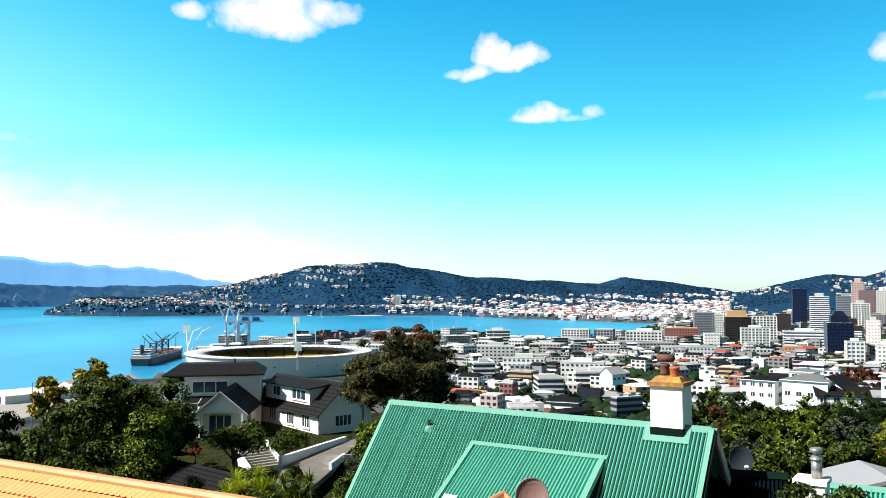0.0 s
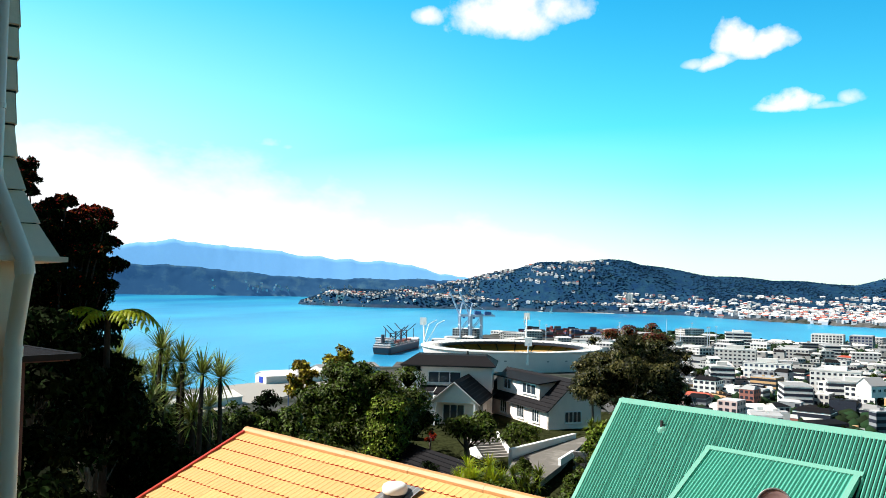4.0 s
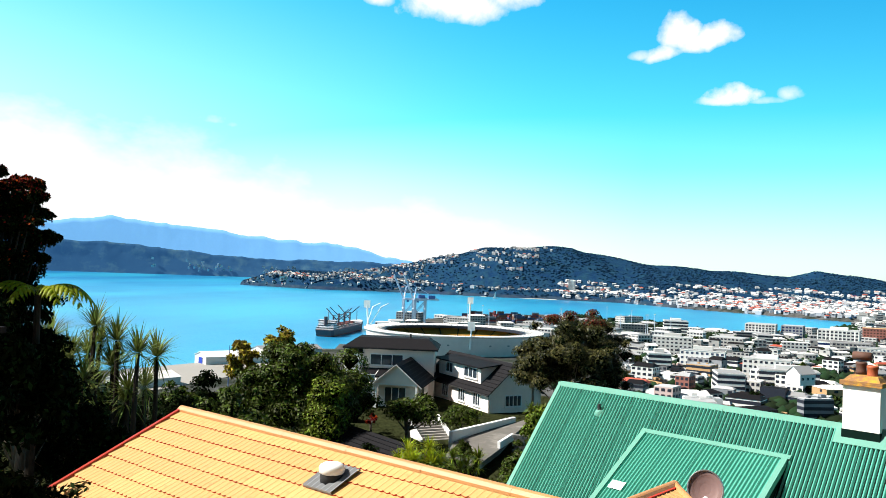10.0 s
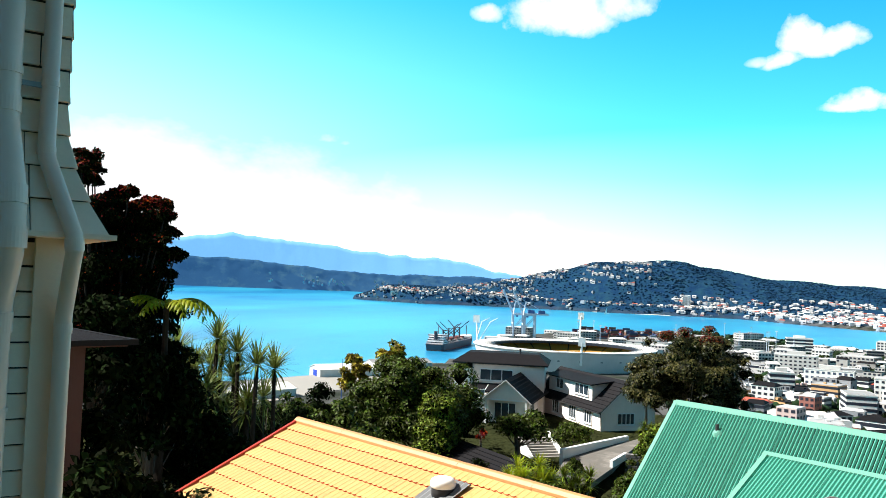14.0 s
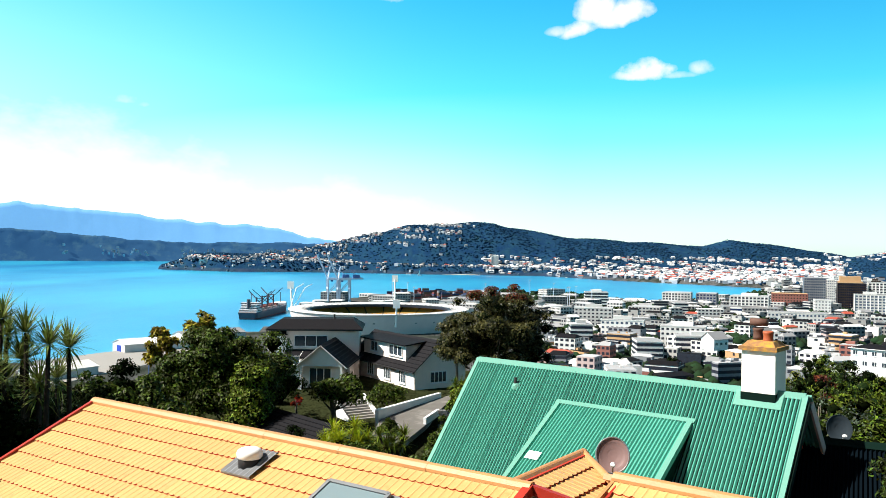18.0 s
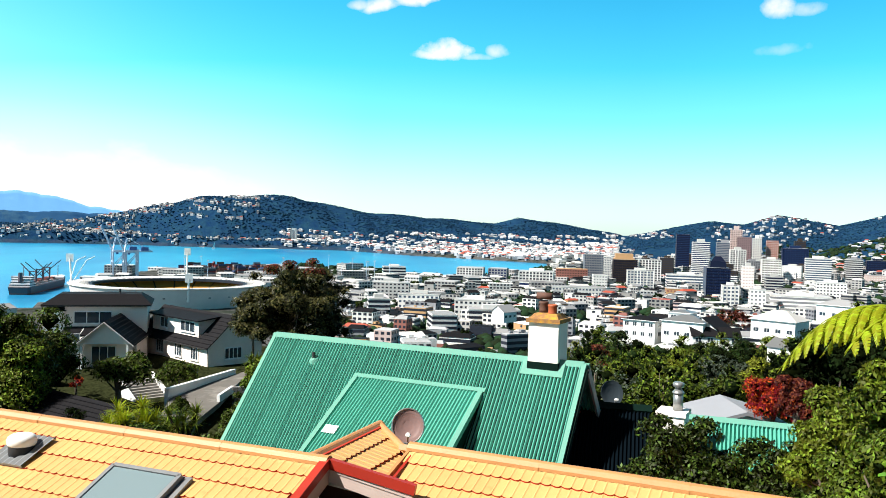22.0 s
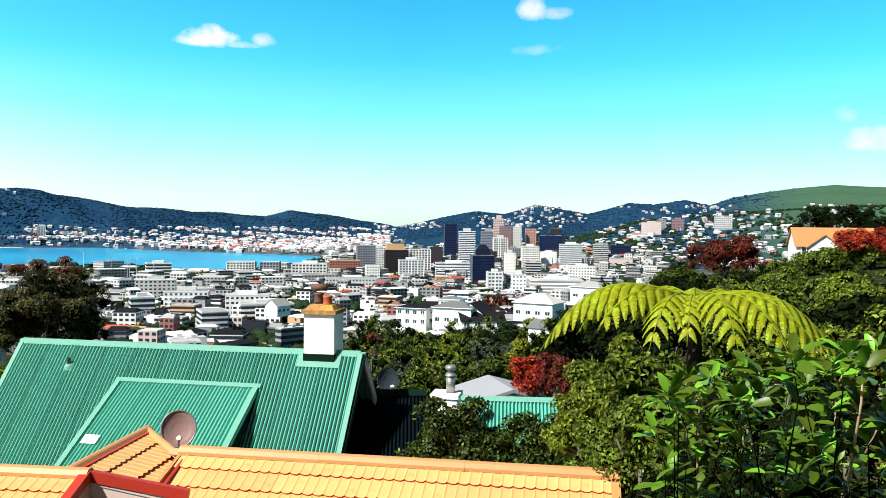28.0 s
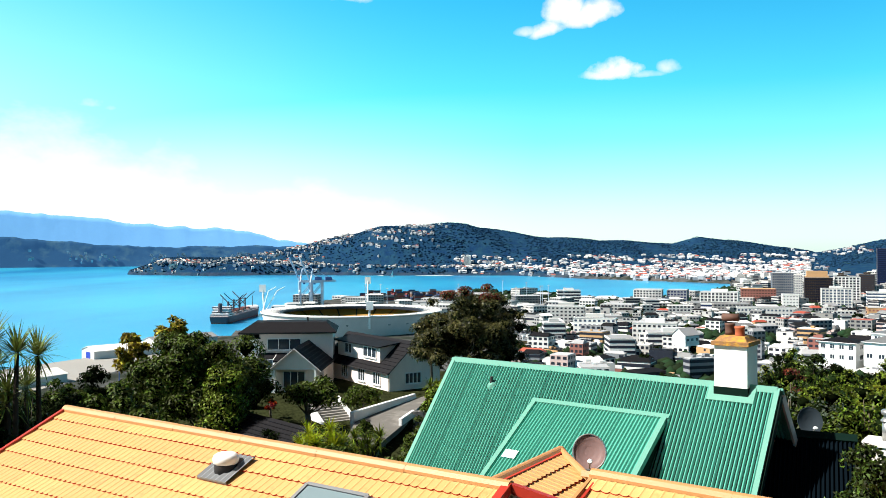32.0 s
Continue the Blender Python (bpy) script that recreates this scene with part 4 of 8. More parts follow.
# shed dormer, its roof flatter than the main slope
dp = radians(31.5)
df = slope_frame((0, -0.66, -0.66 * gs / gc + 0.03), (1, 0, 0), (0, -math.cos(dp), -math.sin(dp)))
iron(green, df, (3.05, 6.42, lambda x: -0.02, lambda x: -3.4), GREEN_IRON, name="dormer_sheet")
part("dormer_deck", slab(df, ((3.0, 0), (3.0, -3.35), (6.45, -3.35), (6.45, 0)), -0.1, -0.045), GREEN_AND_SHADE, green)
part("dormer_head_flashing", slab(df, ((2.92, 0.08), (2.92, -0.05), (6.5, -0.05), (6.5, 0.08)), -0.02, 0.03), GREEN_TRIM, green)
for x in (3.0, 6.4):
    part("dormer_verge", slab(df, ((x - 0.06, 0), (x - 0.06, -3.4), (x + 0.06, -3.4), (x + 0.06, 0)), -0.09, 0.035), GREEN_TRIM, green)
    a0 = df @ Vector((x, 0, -0.05))
    a1 = df @ Vector((x, -3.2, -0.05))
    # cheek coloured near black for the shade on that side
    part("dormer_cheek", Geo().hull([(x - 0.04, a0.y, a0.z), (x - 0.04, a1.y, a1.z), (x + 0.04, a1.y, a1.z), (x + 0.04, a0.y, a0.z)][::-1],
                                    [(x - 0.04, a0.y, a0.z - 0.02), (x - 0.04, a1.y, -3.6), (x + 0.04, a1.y, -3.6), (x + 0.04, a0.y, a0.z - 0.02)][::-1]), GREEN_AND_SHADE, green, "dormer cheek with shade in its dark colour")
part("dormer_front", Geo().box(3.0, -3.45, -4.5, 6.45, -3.38, -2.6), WHITE, green)
part("paint_patch", slab(df, ((3.15, -1.75), (3.15, -2.0), (3.5, -2.0), (3.5, -1.75)), 0.02, 0.03), WHITE, green, "bare white patch")
part("chimney_apron", slab(gf, ((7.2, -0.05), (7.2, -0.44), (8.22, -0.44), (8.22, -0.05)), 0.0, 0.036), GREEN_TRIM, green)
part("roof_pipe_vent", Geo().tube([gf @ Vector((1.55, -0.70, 0)), gf @ Vector((1.55, -0.70, 0)) + Vector((0, 0, 0.22))], [0.045, 0.04], 10), BLACK, green)
part("vent_flashing", Geo().lathe([(0.13, 0.0), (0.09, 0.04), (0.05, 0.07)], 14, gf @ Matrix.Translation((1.55, -0.70, 0.0))), GREEN_TRIM, green, "painted flashing")

chim = thing("chimney", "white plastered chimney with a lichened cap and clay pots", "chimney", pose(*(green.matrix_basis @ Vector((7.71, 0.14, 0.02))), 0, 0, -33.3))
CW = 0.36
part("chimney_shaft", Geo().box(-CW, -CW * 0.95, -0.8, CW, CW * 0.95, 0.86), PLASTER, chim)
part("base_flashing", Geo().box(-CW - 0.012, -CW * 0.95 - 0.012, -0.8, CW + 0.012, CW * 0.95 + 0.012, -0.05), GREEN_AND_SHADE, chim, "dark green base flashing")
part("cap", Geo().hull([(-CW - 0.05, -CW - 0.05, 0.86), (CW + 0.05, -CW - 0.05, 0.86), (CW + 0.05, CW + 0.05, 0.86), (-CW - 0.05, CW + 0.05, 0.86)], [(-CW - 0.05, -CW - 0.05, 0.95), (CW + 0.05, -CW - 0.05, 0.95), (CW + 0.05, CW + 0.05, 0.95), (-CW - 0.05, CW + 0.05, 0.95)])
     .hull([(-CW, -CW, 0.95), (CW, -CW, 0.95), (CW, CW, 0.95), (-CW, CW, 0.95)], [(-0.27, -0.22, 1.06), (0.27, -0.22, 1.06), (0.27, 0.22, 1.06), (-0.27, 0.22, 1.06)]), LICHEN, chim, "lichened mortar cap")
pot = [(0.115, 1.02), (0.105, 1.08), (0.1, 1.2), (0.115, 1.22), (0.115, 1.26), (0.09, 1.27), (0.08, 1.2)]
part("chimney_pot", Geo().lathe(pot, 16, Matrix.Translation((0.1, -0.02, 0))), POT, chim, "orange clay pot", smooth=True)
part("chimney_pot", Geo().lathe(pot, 16, Matrix.Translation((-0.16, 0.1, 0.05))), POT_DARK, chim, "sooty dark pot", smooth=True)
part("pot_cowl", Geo().tube([(-0.33, 0.12, 1.44), (0.03, 0.12, 1.44)], 0.085, 12), POT_DARK, chim, "dark clay cowl", smooth=True)

# ---- shingled house beside the eye ----
# local x runs along the wall to its corner, y into the house
side = thing("shingled_house", "grey house, shingled above weatherboards, with two downpipes", "house", pose(-2.60, 2.685, EYE, 0, 0, 52.0))
SKIRT = 0.04           # foot of the shingles
rows, row_h = 24, 0.134
srng = random.Random(11)


def flare(z):
    """How far the shingled skin stands out, swept outwards at its foot."""
    t = max(0.0, 1 - (z - SKIRT) / 0.48)
    return 0.015 + 0.15 * t ** 1.7


part("wall", Geo().box(-4.0, 0.05, -6, -0.05, 5.0, 3.4), GREY_WALL, side)
for k in range(rows):
    z0, z1 = SKIRT + k * row_h, SKIRT + (k + 1) * row_h - 0.004
    fa, fb = flare(z0), flare(z1 + 0.004)
    # black strip behind the row, added as the shade in its gaps
    part("gap_shade_strip", Geo().hull([(-4.0, -fa + 0.004, z0), (fa - 0.004, -fa + 0.004, z0), (fa - 0.004, 1.2, z0), (-4.0, 1.2, z0)], [(-4.0, -fb + 0.004, z1 + 0.004), (fb - 0.004, -fb + 0.004, z1 + 0.004), (fb - 0.004, 1.2, z1 + 0.004), (-4.0, 1.2, z1 + 0.004)]), BLACK, side)
    for face_dir in (0, 1):
        x = flare(z0) + srng.uniform(-0.12, 0) if face_dir == 0 else -0.02
        reach = -1.7 if face_dir == 0 else -1.2
        first = True
        while x > reach:
            w = srng.choice((0.07, 0.10, 0.13, 0.16, 0.2, 0.24)) * srng.uniform(0.9, 1.1)
            a, b = x - w + srng.uniform(0.002, 0.006), x
            if first:
                b = flare(z0) if face_dir == 0 else -flare(z0) * -1
            bt = min(b, flare(z1)) if first else b
            f0, f1 = flare(z0), flare(z1)
            lift = srng.uniform(0.006, 0.014)
            if face_dir == 0:
                g = Geo().hull([(a, -f0 - 0.020 - lift, z0), (b, -f0 - 0.020 - lift, z0), (b, -f0 + 0.006, z0), (a, -f0 + 0.006, z0)],
                               [(min(a, bt), -f1 - 0.002, z1), (bt, -f1 - 0.002, z1), (bt, -f1 + 0.006, z1), (min(a, bt), -f1 + 0.006, z1)])
            else:
                q0, q1 = -x - 0.02, -x - 0.02 + w - 0.004
                if first:
                    q0 = -f0
                g = Geo().hull([(f0 - 0.006, q0, z0), (f0 + 0.012, q0, z0), (f0 + 0.012, q1, z0), (f0 - 0.006, q1, z0)],
                               [(f1 - 0.006, max(q0, -f1), z1), (f1 + 0.002, max(q0, -f1), z1), (f1 + 0.002, q1, z1), (f1 - 0.006, q1, z1)])
            part("shingle", g, GREY_SHINGLE, side)
            x -= w
            first = False
part("skirt_soffit", Geo().box(-4.0, -0.2, SKIRT - 0.02, 0.2, 5.0, SKIRT), GREY_WALL, side)
# black sheets that put shade into the gaps of shingles and boards
part("shingle_gap_shade", Geo().box(-4.0, -0.018, SKIRT, 0.018, 0.06, 3.3), BLACK, side)
part("board_gap_shade", Geo().box(-3.9, 0.046, -4.4, -0.05, 0.06, SKIRT - 0.02), BLACK, side)
for k in range(42):
    z = SKIRT - 0.03 - 0.102 * (k + 1)
    part("weatherboard", Geo().hull([(-3.9, 0.020, z), (-0.06, 0.020, z), (-0.06, 0.05, z), (-3.9, 0.05, z)],
                                    [(-3.9, 0.030, z + 0.093), (-0.06, 0.030, z + 0.093), (-0.06, 0.05, z + 0.093), (-3.9, 0.05, z + 0.093)]), GREY_WALL, side)
part("corner_board", Geo().box(-0.07, -0.005, -4.5, 0.045, 0.09, SKIRT - 0.02), GREY_WALL, side)
part("end_wall", Geo().box(-0.06, 0.09, -6, -0.01, 5.0, SKIRT - 0.02), GREY_WALL, side)


def pipe(points, r, joints, holder):
    part("downpipe", Geo().tube(points, r, 16), GREY_PIPE, holder, "painted grey downpipe", smooth=True)
    for (a, b) in joints:
        part("pipe_collar", Geo().tube([a, b], r * 1.10, 28), GREY_PIPE, holder)


px = -0.22
pipe([(px - 0.005, -0.13, 3.3), (px, -0.13, 0.54), (px + 0.002, -0.14, 0.46), (px + 0.03, -0.25, 0.18), (px + 0.034, -0.26, 0.04), (px + 0.03, -0.25, -0.06), (px + 0.02, -0.11, -0.22), (px + 0.015, -0.10, -0.30), (px + 0.015, -0.10, -4.6)], 0.054,
     [((px, -0.13, 0.64), (px, -0.13, 0.67)), ((px, -0.135, 0.49), (px, -0.132, 0.55)), ((px + 0.03, -0.255, 0.13), (px + 0.028, -0.245, 0.20)), ((px + 0.034, -0.26, -0.03), (px + 0.034, -0.26, 0.05)),
      ((px + 0.016, -0.10, -0.35), (px + 0.017, -0.105, -0.27)), ((px + 0.015, -0.10, -0.66), (px + 0.015, -0.10, -0.64))], side)
qx = -0.06
pipe([(qx - 0.003, -0.08, 3.3), (qx, -0.08, 0.37), (qx + 0.005, -0.09, 0.33), (qx + 0.10, -0.21, 0.03), (qx + 0.105, -0.21, -0.03), (qx + 0.105, -0.18, -0.06), (qx + 0.10, -0.06, -0.28), (qx + 0.10, -0.05, -0.34), (qx + 0.10, -0.05, -4.6)], 0.033,
     [((qx, -0.08, 0.62), (qx, -0.08, 0.64)), ((qx, -0.08, 0.35), (qx, -0.08, 0.38)), ((qx + 0.105, -0.21, -0.03), (qx + 0.10, -0.212, 0.02)), ((qx + 0.10, -0.05, -0.36), (qx + 0.10, -0.05, -0.32))], side)
part("pipe_bracket", Geo().bar((px + 0.05, -0.10, 0.62), (qx, -0.08, 0.62), 0.012, 0.02), LEAD, side)
hook = [(0.012 * math.cos(radians(a)), -0.004, 0.012 * math.sin(radians(a))) for a in range(180, 391, 30)]
part("cup_hook", Geo().tube([(x - 0.318, y + 0.018, z - 0.129) for x, y, z in hook], 0.003, 6), LEAD, side, "small metal hook")

# ---- grey house across the gully ----


def gable_roof(parent, x0, x1, y0, y1, z, rise, over, mat, name="roof", thick=0.12):
    """A gable roof with its ridge along x over a plan rectangle, eaves at z."""
    ym = (y0 + y1) / 2
    k = rise / ((y1 - y0) / 2)
    for ya, s in ((y0 - over, -1), (y1 + over, 1)):
        za = z - over * k
        ring = [(x0 - over, ya, za), (x1 + over, ya, za), (x1 + over, ym, z + rise), (x0 - over, ym, z + rise)]
        part(name, Geo().hull([(a, b, c - thick) for a, b, c in ring], ring), mat, parent)


def window(parent, x, y, z, w, h, axis, panes=2, frame_mat=None, depth=0.06):
    """A window set on a wall that faces -y (axis 'y') or +x (axis 'x'): frame, glass panes, sill."""
    m = pose(x, y, z) if axis == "y" else pose(x, y, z, 0, 0, 90)
    fm = frame_mat or WHITE
    win = part("window", Geo().box(-w / 2, -0.01, 0, w / 2, 0.05, h), BLACK, parent, m=m)
    for k in range(panes):
        a, b = -w / 2 + w * k / panes, -w / 2 + w * (k + 1) / panes
        part("pane", Geo().box(a + 0.05, -0.02, 0.06, b - 0.05, -0.012, h - 0.06), GLASS, win)
    g = Geo()
    for k in range(panes + 1):
        a = -w / 2 + w * k / panes
        g.box(a - 0.045, -depth, 0, a + 0.045, -0.005, h)
    g.box(-w / 2 - 0.045, -depth - 0.01, h - 0.05, w / 2 + 0.045, -0.005, h + 0.06).box(-w / 2 - 0.045, -depth - 0.01, -0.06, w / 2 + 0.045, -0.005, 0.05)
    part("window_frame", g, fm, win)
    part("window_sill", Geo().box(-w / 2 - 0.1, -depth - 0.08, -0.12, w / 2 + 0.1, 0, -0.055), fm, win)
    return win


# local x to the right along the sunny front, y into the house; origin at the near corner's foot
VZ = 69.2
villa = thing("grey_villa", "two-storey plastered house with a dark tile roof", "house", pose(-13.5, 90.6, VZ, 0, 0, -50.4))
VL, VD, VH, VR = 15.5, 6.8, 2.6, 3.0
part("wall", Geo().box(-VL, 0, -0.3, 0, VD, VH - 0.14), VILLA_WALL, villa, "white plastered wall")
part("gable_wall", Geo().hull([(-0.25, 0.02, VH - 0.14), (0, 0.02, VH - 0.14), (0, VD - 0.02, VH - 0.14), (-0.25, VD - 0.02, VH - 0.14)], [(-0.25, VD / 2 - 0.05, VH + VR - 0.16), (0, VD / 2 - 0.05, VH + VR - 0.16), (0, VD / 2 + 0.05, VH + VR - 0.16), (-0.25, VD / 2 + 0.05, VH + VR - 0.16)]), VILLA_WALL, villa)
part("plinth", Geo().box(-VL, -0.06, -0.8, 0.06, VD, 0.12), CONCRETE, villa)
gable_roof(villa, -VL, 0.0, 0, VD, VH, VR, 0.35, SLATE)
for k in range(9):
    for s in (-1, 1):
        y = VD / 2 + s * (VD / 2 + 0.3) * (1 - k / 9)
        z = VH - 0.3 * VR / (VD / 2) + (VR + 0.3 * VR / (VD / 2)) * k / 9
        part("tile_course", Geo().box(-VL - 0.3, y - 0.04, z - 0.02, 0.33, y + 0.04, z + 0.05), SLATE, villa)
part("gutter", Geo().bar((-VL, -0.4, VH - 0.36), (0.3, -0.4, VH - 0.36), 0.12, 0.1), BLACK, villa)
part("downpipe", Geo().tube([(0.05, -0.1, VH - 0.3), (0.05, -0.1, 0)], 0.04, 8), BLACK, villa)
for x in (-2.7, -6.2, -10.3):
    window(villa, x, -0.02, 0.75, 1.5, 1.5, "y", 3)
window(villa, 0.02, 3.1, 0.95, 2.1, 1.2, "x", 4)
# long dormer
dz0, dz1 = VH + 0.2, VH + 2.25
part("dormer_wall", Geo().hull([(-13.2, 0.55, dz0), (-2.9, 0.55, dz0), (-2.9, 3.2, dz0), (-13.2, 3.2, dz0)], [(-13.2, 0.55, dz1), (-2.9, 0.55, dz1), (-2.9, 3.2, dz1 + 0.3), (-13.2, 3.2, dz1 + 0.3)]), VILLA_WALL, villa, "white dormer wall")
part("dormer_roof", Geo().hull([(-13.8, 0.1, dz1), (-2.4, 0.1, dz1), (-2.4, 3.6, dz1 + 0.42), (-13.8, 3.6, dz1 + 0.42)], [(-13.8, 0.1, dz1 + 0.14), (-2.4, 0.1, dz1 + 0.14), (-2.4, 3.6, dz1 + 0.56), (-13.8, 3.6, dz1 + 0.56)]), SLATE, villa)
window(villa, -5.2, 0.53, dz0 + 0.75, 3.0, 1.15, "y", 3)
window(villa, -10.4, 0.53, dz0 + 0.75, 1.7, 1.15, "y", 2)

# entrance gable, turned to face the gully
porch = thing("entrance_gable", "projecting white gable with a dark tile roof and a recessed porch", "house", pose(-23.6, 88.6, VZ, 0, 0, 3.0))
pw = 2.6
part("wall", Geo().box(-pw + 0.4, 1.2, -0.4, pw - 0.4, 9.0, 3.0), VILLA_WALL, porch)
part("gable_wall", Geo().hull([(-pw, 0.0, 3.1), (pw, 0.0, 3.1), (pw, 0.2, 3.1), (-pw, 0.2, 3.1)], [(-0.05, 0, 5.15), (0.05, 0, 5.15), (0.05, 0.2, 5.15), (-0.05, 0.2, 5.15)]), VILLA_WALL, porch, "white boarded gable")
for s in (-1, 1):
    part("roof", Geo().hull([(s * (pw + 0.35), -0.3, 2.75), (0, -0.3, 5.2), (0, 11.0, 5.2), (s * (pw + 0.35), 11.0, 2.75)], [(s * (pw + 0.35), -0.3, 2.9), (0, -0.3, 5.36), (0, 11.0, 5.36), (s * (pw + 0.35), 11.0, 2.9)]), SLATE, porch)
    for k in range(8):
        t = k / 8
        part("tile_course", Geo().bar((s * (pw + 0.35) * (1 - t), -0.3, 2.93 + 2.45 * t), (s * (pw + 0.35) * (1 - t), 11.0, 2.93 + 2.45 * t), 0.07, 0.06), SLATE, porch)
    part("barge_board", Geo().bar((s * (pw + 0.35), -0.34, 2.78), (0, -0.34, 5.25), 0.06, 0.24, (0, 1, 0)), WHITE, porch, "white barge board")
    part("porch_post", Geo().box(s * (pw - 0.35) - 0.1, 0.0, -0.4, s * (pw - 0.35) + 0.1, 0.2, 3.1), WHITE, porch)
part("porch_ceiling", Geo().box(-pw, 0, 2.95, pw, 1.3, 3.1), WHITE, porch)
window(porch, -0.3, 1.15, 0.5, 2.4, 2.1, "y", 3)
window(porch, pw - 0.38, 4.0, 0.7, 2.2, 1.7, "x", 3)

# upper block with a low hipped roof
upper = thing("upper_block", "grey plastered upper storey with a low dark hipped roof", "house", pose(-24.6, 96.5, VZ, 0, 0, 10.0))
part("wall", Geo().box(-5.2, 0, -0.5, 3.4, 6.5, 6.35), VILLA_WALL, upper)
part("roof", Geo().hull([(-7.6, -0.7, 6.3), (3.9, -0.7, 6.3), (3.9, 7.2, 6.3), (-7.6, 7.2, 6.3)], [(-6.0, 1.6, 7.35), (2.6, 1.6, 7.35), (2.6, 4.6, 7.35), (-6.0, 4.6, 7.35)]), SLATE, upper)
part("fascia", Geo().box(-7.55, -0.66, 6.12, 3.86, -0.6, 6.32), BLACK, upper)
part("lean_to_roof", Geo().hull([(-5.3, -1.9, 3.0), (-0.6, -1.9, 3.0), (-0.6, 0.0, 3.7), (-5.3, 0.0, 3.7)], [(-5.3, -1.9, 3.12), (-0.6, -1.9, 3.12), (-0.6, 0.0, 3.85), (-5.3, 0.0, 3.85)]), SLATE, upper)
part("side_tower", Geo().box(-7.3, -0.5, -0.5, -5.2, 3.0, 5.6), WHITE, upper)
part("tower_roof", Geo().hull([(-7.5, -0.7, 5.6), (-5.0, -0.7, 5.6), (-5.0, 3.2, 5.6), (-7.5, 3.2, 5.6)], [(-6.3, 0.8, 6.3), (-6.2, 0.8, 6.3), (-6.2, 1.6, 6.3), (-6.3, 1.6, 6.3)]), SLATE, upper)
window(upper, -2.3, -0.02, 4.2, 3.9, 1.3, "y", 3)
part("vent_stack", Geo().tube([(0.3, 2.2, 7.2), (0.3, 2.2, 7.9)], 0.12, 10), BLACK, upper)

deck = thing("balcony", "white balcony with a glass balustrade over dark french windows", "balcony", pose(-28.2, 88.5, VZ, 0, 0, 12.0))
part("slab", Geo().box(-2.4, -0.4, 2.75, 2.2, 4.0, 3.05), WHITE, deck)
part("rail", Geo().bar((-2.4, -0.38, 4.0), (2.2, -0.38, 4.0), 0.06, 0.06).bar((2.18, -0.38, 4.0), (2.18, 4.0, 4.0), 0.06, 0.06), WHITE, deck)
for k in range(8):
    part("baluster", Geo().box(-2.38 + 0.64 * k, -0.4, 3.05, -2.33 + 0.64 * k, -0.36, 4.0), WHITE, deck)
part("glass_panel", Geo().box(-2.3, -0.385, 3.12, 2.15, -0.375, 3.92), SKYLIGHT, deck)
part("lower_wall", Geo().box(-2.2, 0.6, -1.2, 2.0, 4.0, 2.75), CREAM, deck)
part("post", Geo().box(1.8, -0.3, -1.2, 2.1, 0.0, 2.75), WHITE, deck)
part("post", Geo().box(-0.2, -0.3, -1.2, 0.0, -0.1, 2.75), WHITE, deck)
window(deck, -0.2, 0.56, -0.6, 3.4, 2.4, "y", 4)

garage = thing("garage", "low garage with a dark ribbed tile roof", "garage", pose(-17.5, 61.6, 69.7, 0, 0, -41.0))
gable_roof(garage, -3.8, 3.8, -2.6, 2.6, 1.2, 1.3, 0.3, SLATE)
part("wall", Geo().box(-3.7, -2.5, -2.0, 3.7, 2.5, 1.2), CONCRETE, garage)
for k in range(8):
    t = k / 8
    part("tile_course", Geo().bar((-4.1, -2.9 + 2.9 * t, 1.08 + 1.45 * t), (4.1, -2.9 + 2.9 * t, 1.08 + 1.45 * t), 0.07, 0.06), SLATE, garage)
part("gable_wall", Geo().hull([(3.6, -2.5, 1.2), (3.7, -2.5, 1.2), (3.7, 2.5, 1.2), (3.6, 2.5, 1.2)], [(3.6, -0.05, 2.4), (3.7, -0.05, 2.4), (3.7, 0.05, 2.4), (3.6, 0.05, 2.4)]), CREAM, garage)

# ---- harbour and city ----
CITY_WHITE = material("city_white", (0.60, 0.585, 0.56), 0.7, vary=0.16, scale=0.15, per=0.6)
STADIUM_WHITE = material("stadium_white", (0.60, 0.545, 0.53), 0.7, vary=0.16, scale=0.15)
CITY_GREY = material("city_grey", (0.20, 0.205, 0.22), 0.7, vary=0.12, scale=0.2, per=0.3)
CITY_DARK = material("city_dark", (0.018, 0.021, 0.032), 0.5, vary=0.15, scale=0.2, spec=0.2)
CITY_STEEL = material("city_steel", (0.055, 0.075, 0.115), 0.4, vary=0.15, scale=0.2, spec=0.2)
CITY_NIGHT = material("city_night", (0.007, 0.010, 0.026), 0.4, vary=0.15, scale=0.2, spec=0.12)
CITY_MAUVE = material("city_mauve", (0.20, 0.125, 0.135), 0.7, vary=0.1, scale=0.2)
CITY_BLUE = material("city_blue", (0.010, 0.020, 0.062), 0.4, vary=0.15, scale=0.2, spec=0.15)
CITY_BROWN = material("city_brown", (0.035, 0.024, 0.018), 0.5, vary=0.15, scale=0.2, spec=0.15)
CITY_PINK = material("city_pink", (0.46, 0.34, 0.32), 0.7, vary=0.1, scale=0.2)
CITY_BRICK = material("city_brick", (0.2448, 0.0884, 0.068), 0.8, vary=0.15, scale=0.2)
CITY_STONE = material("city_stone", (0.4216, 0.2448, 0.1156), 0.8, vary=0.12, scale=0.2)
ROOF_GREY = material("city_roof", (0.24, 0.24, 0.245), 0.7, vary=0.25, scale=0.15, per=1.2, island=1.0)
RED_ROOF = material("city_red_roof", (0.34, 0.0612, 0.034), 0.6, vary=0.15, scale=0.3)
ORANGE_ROOF = material("city_orange_roof", (0.4216, 0.17, 0.0612), 0.6, vary=0.15, scale=0.6)


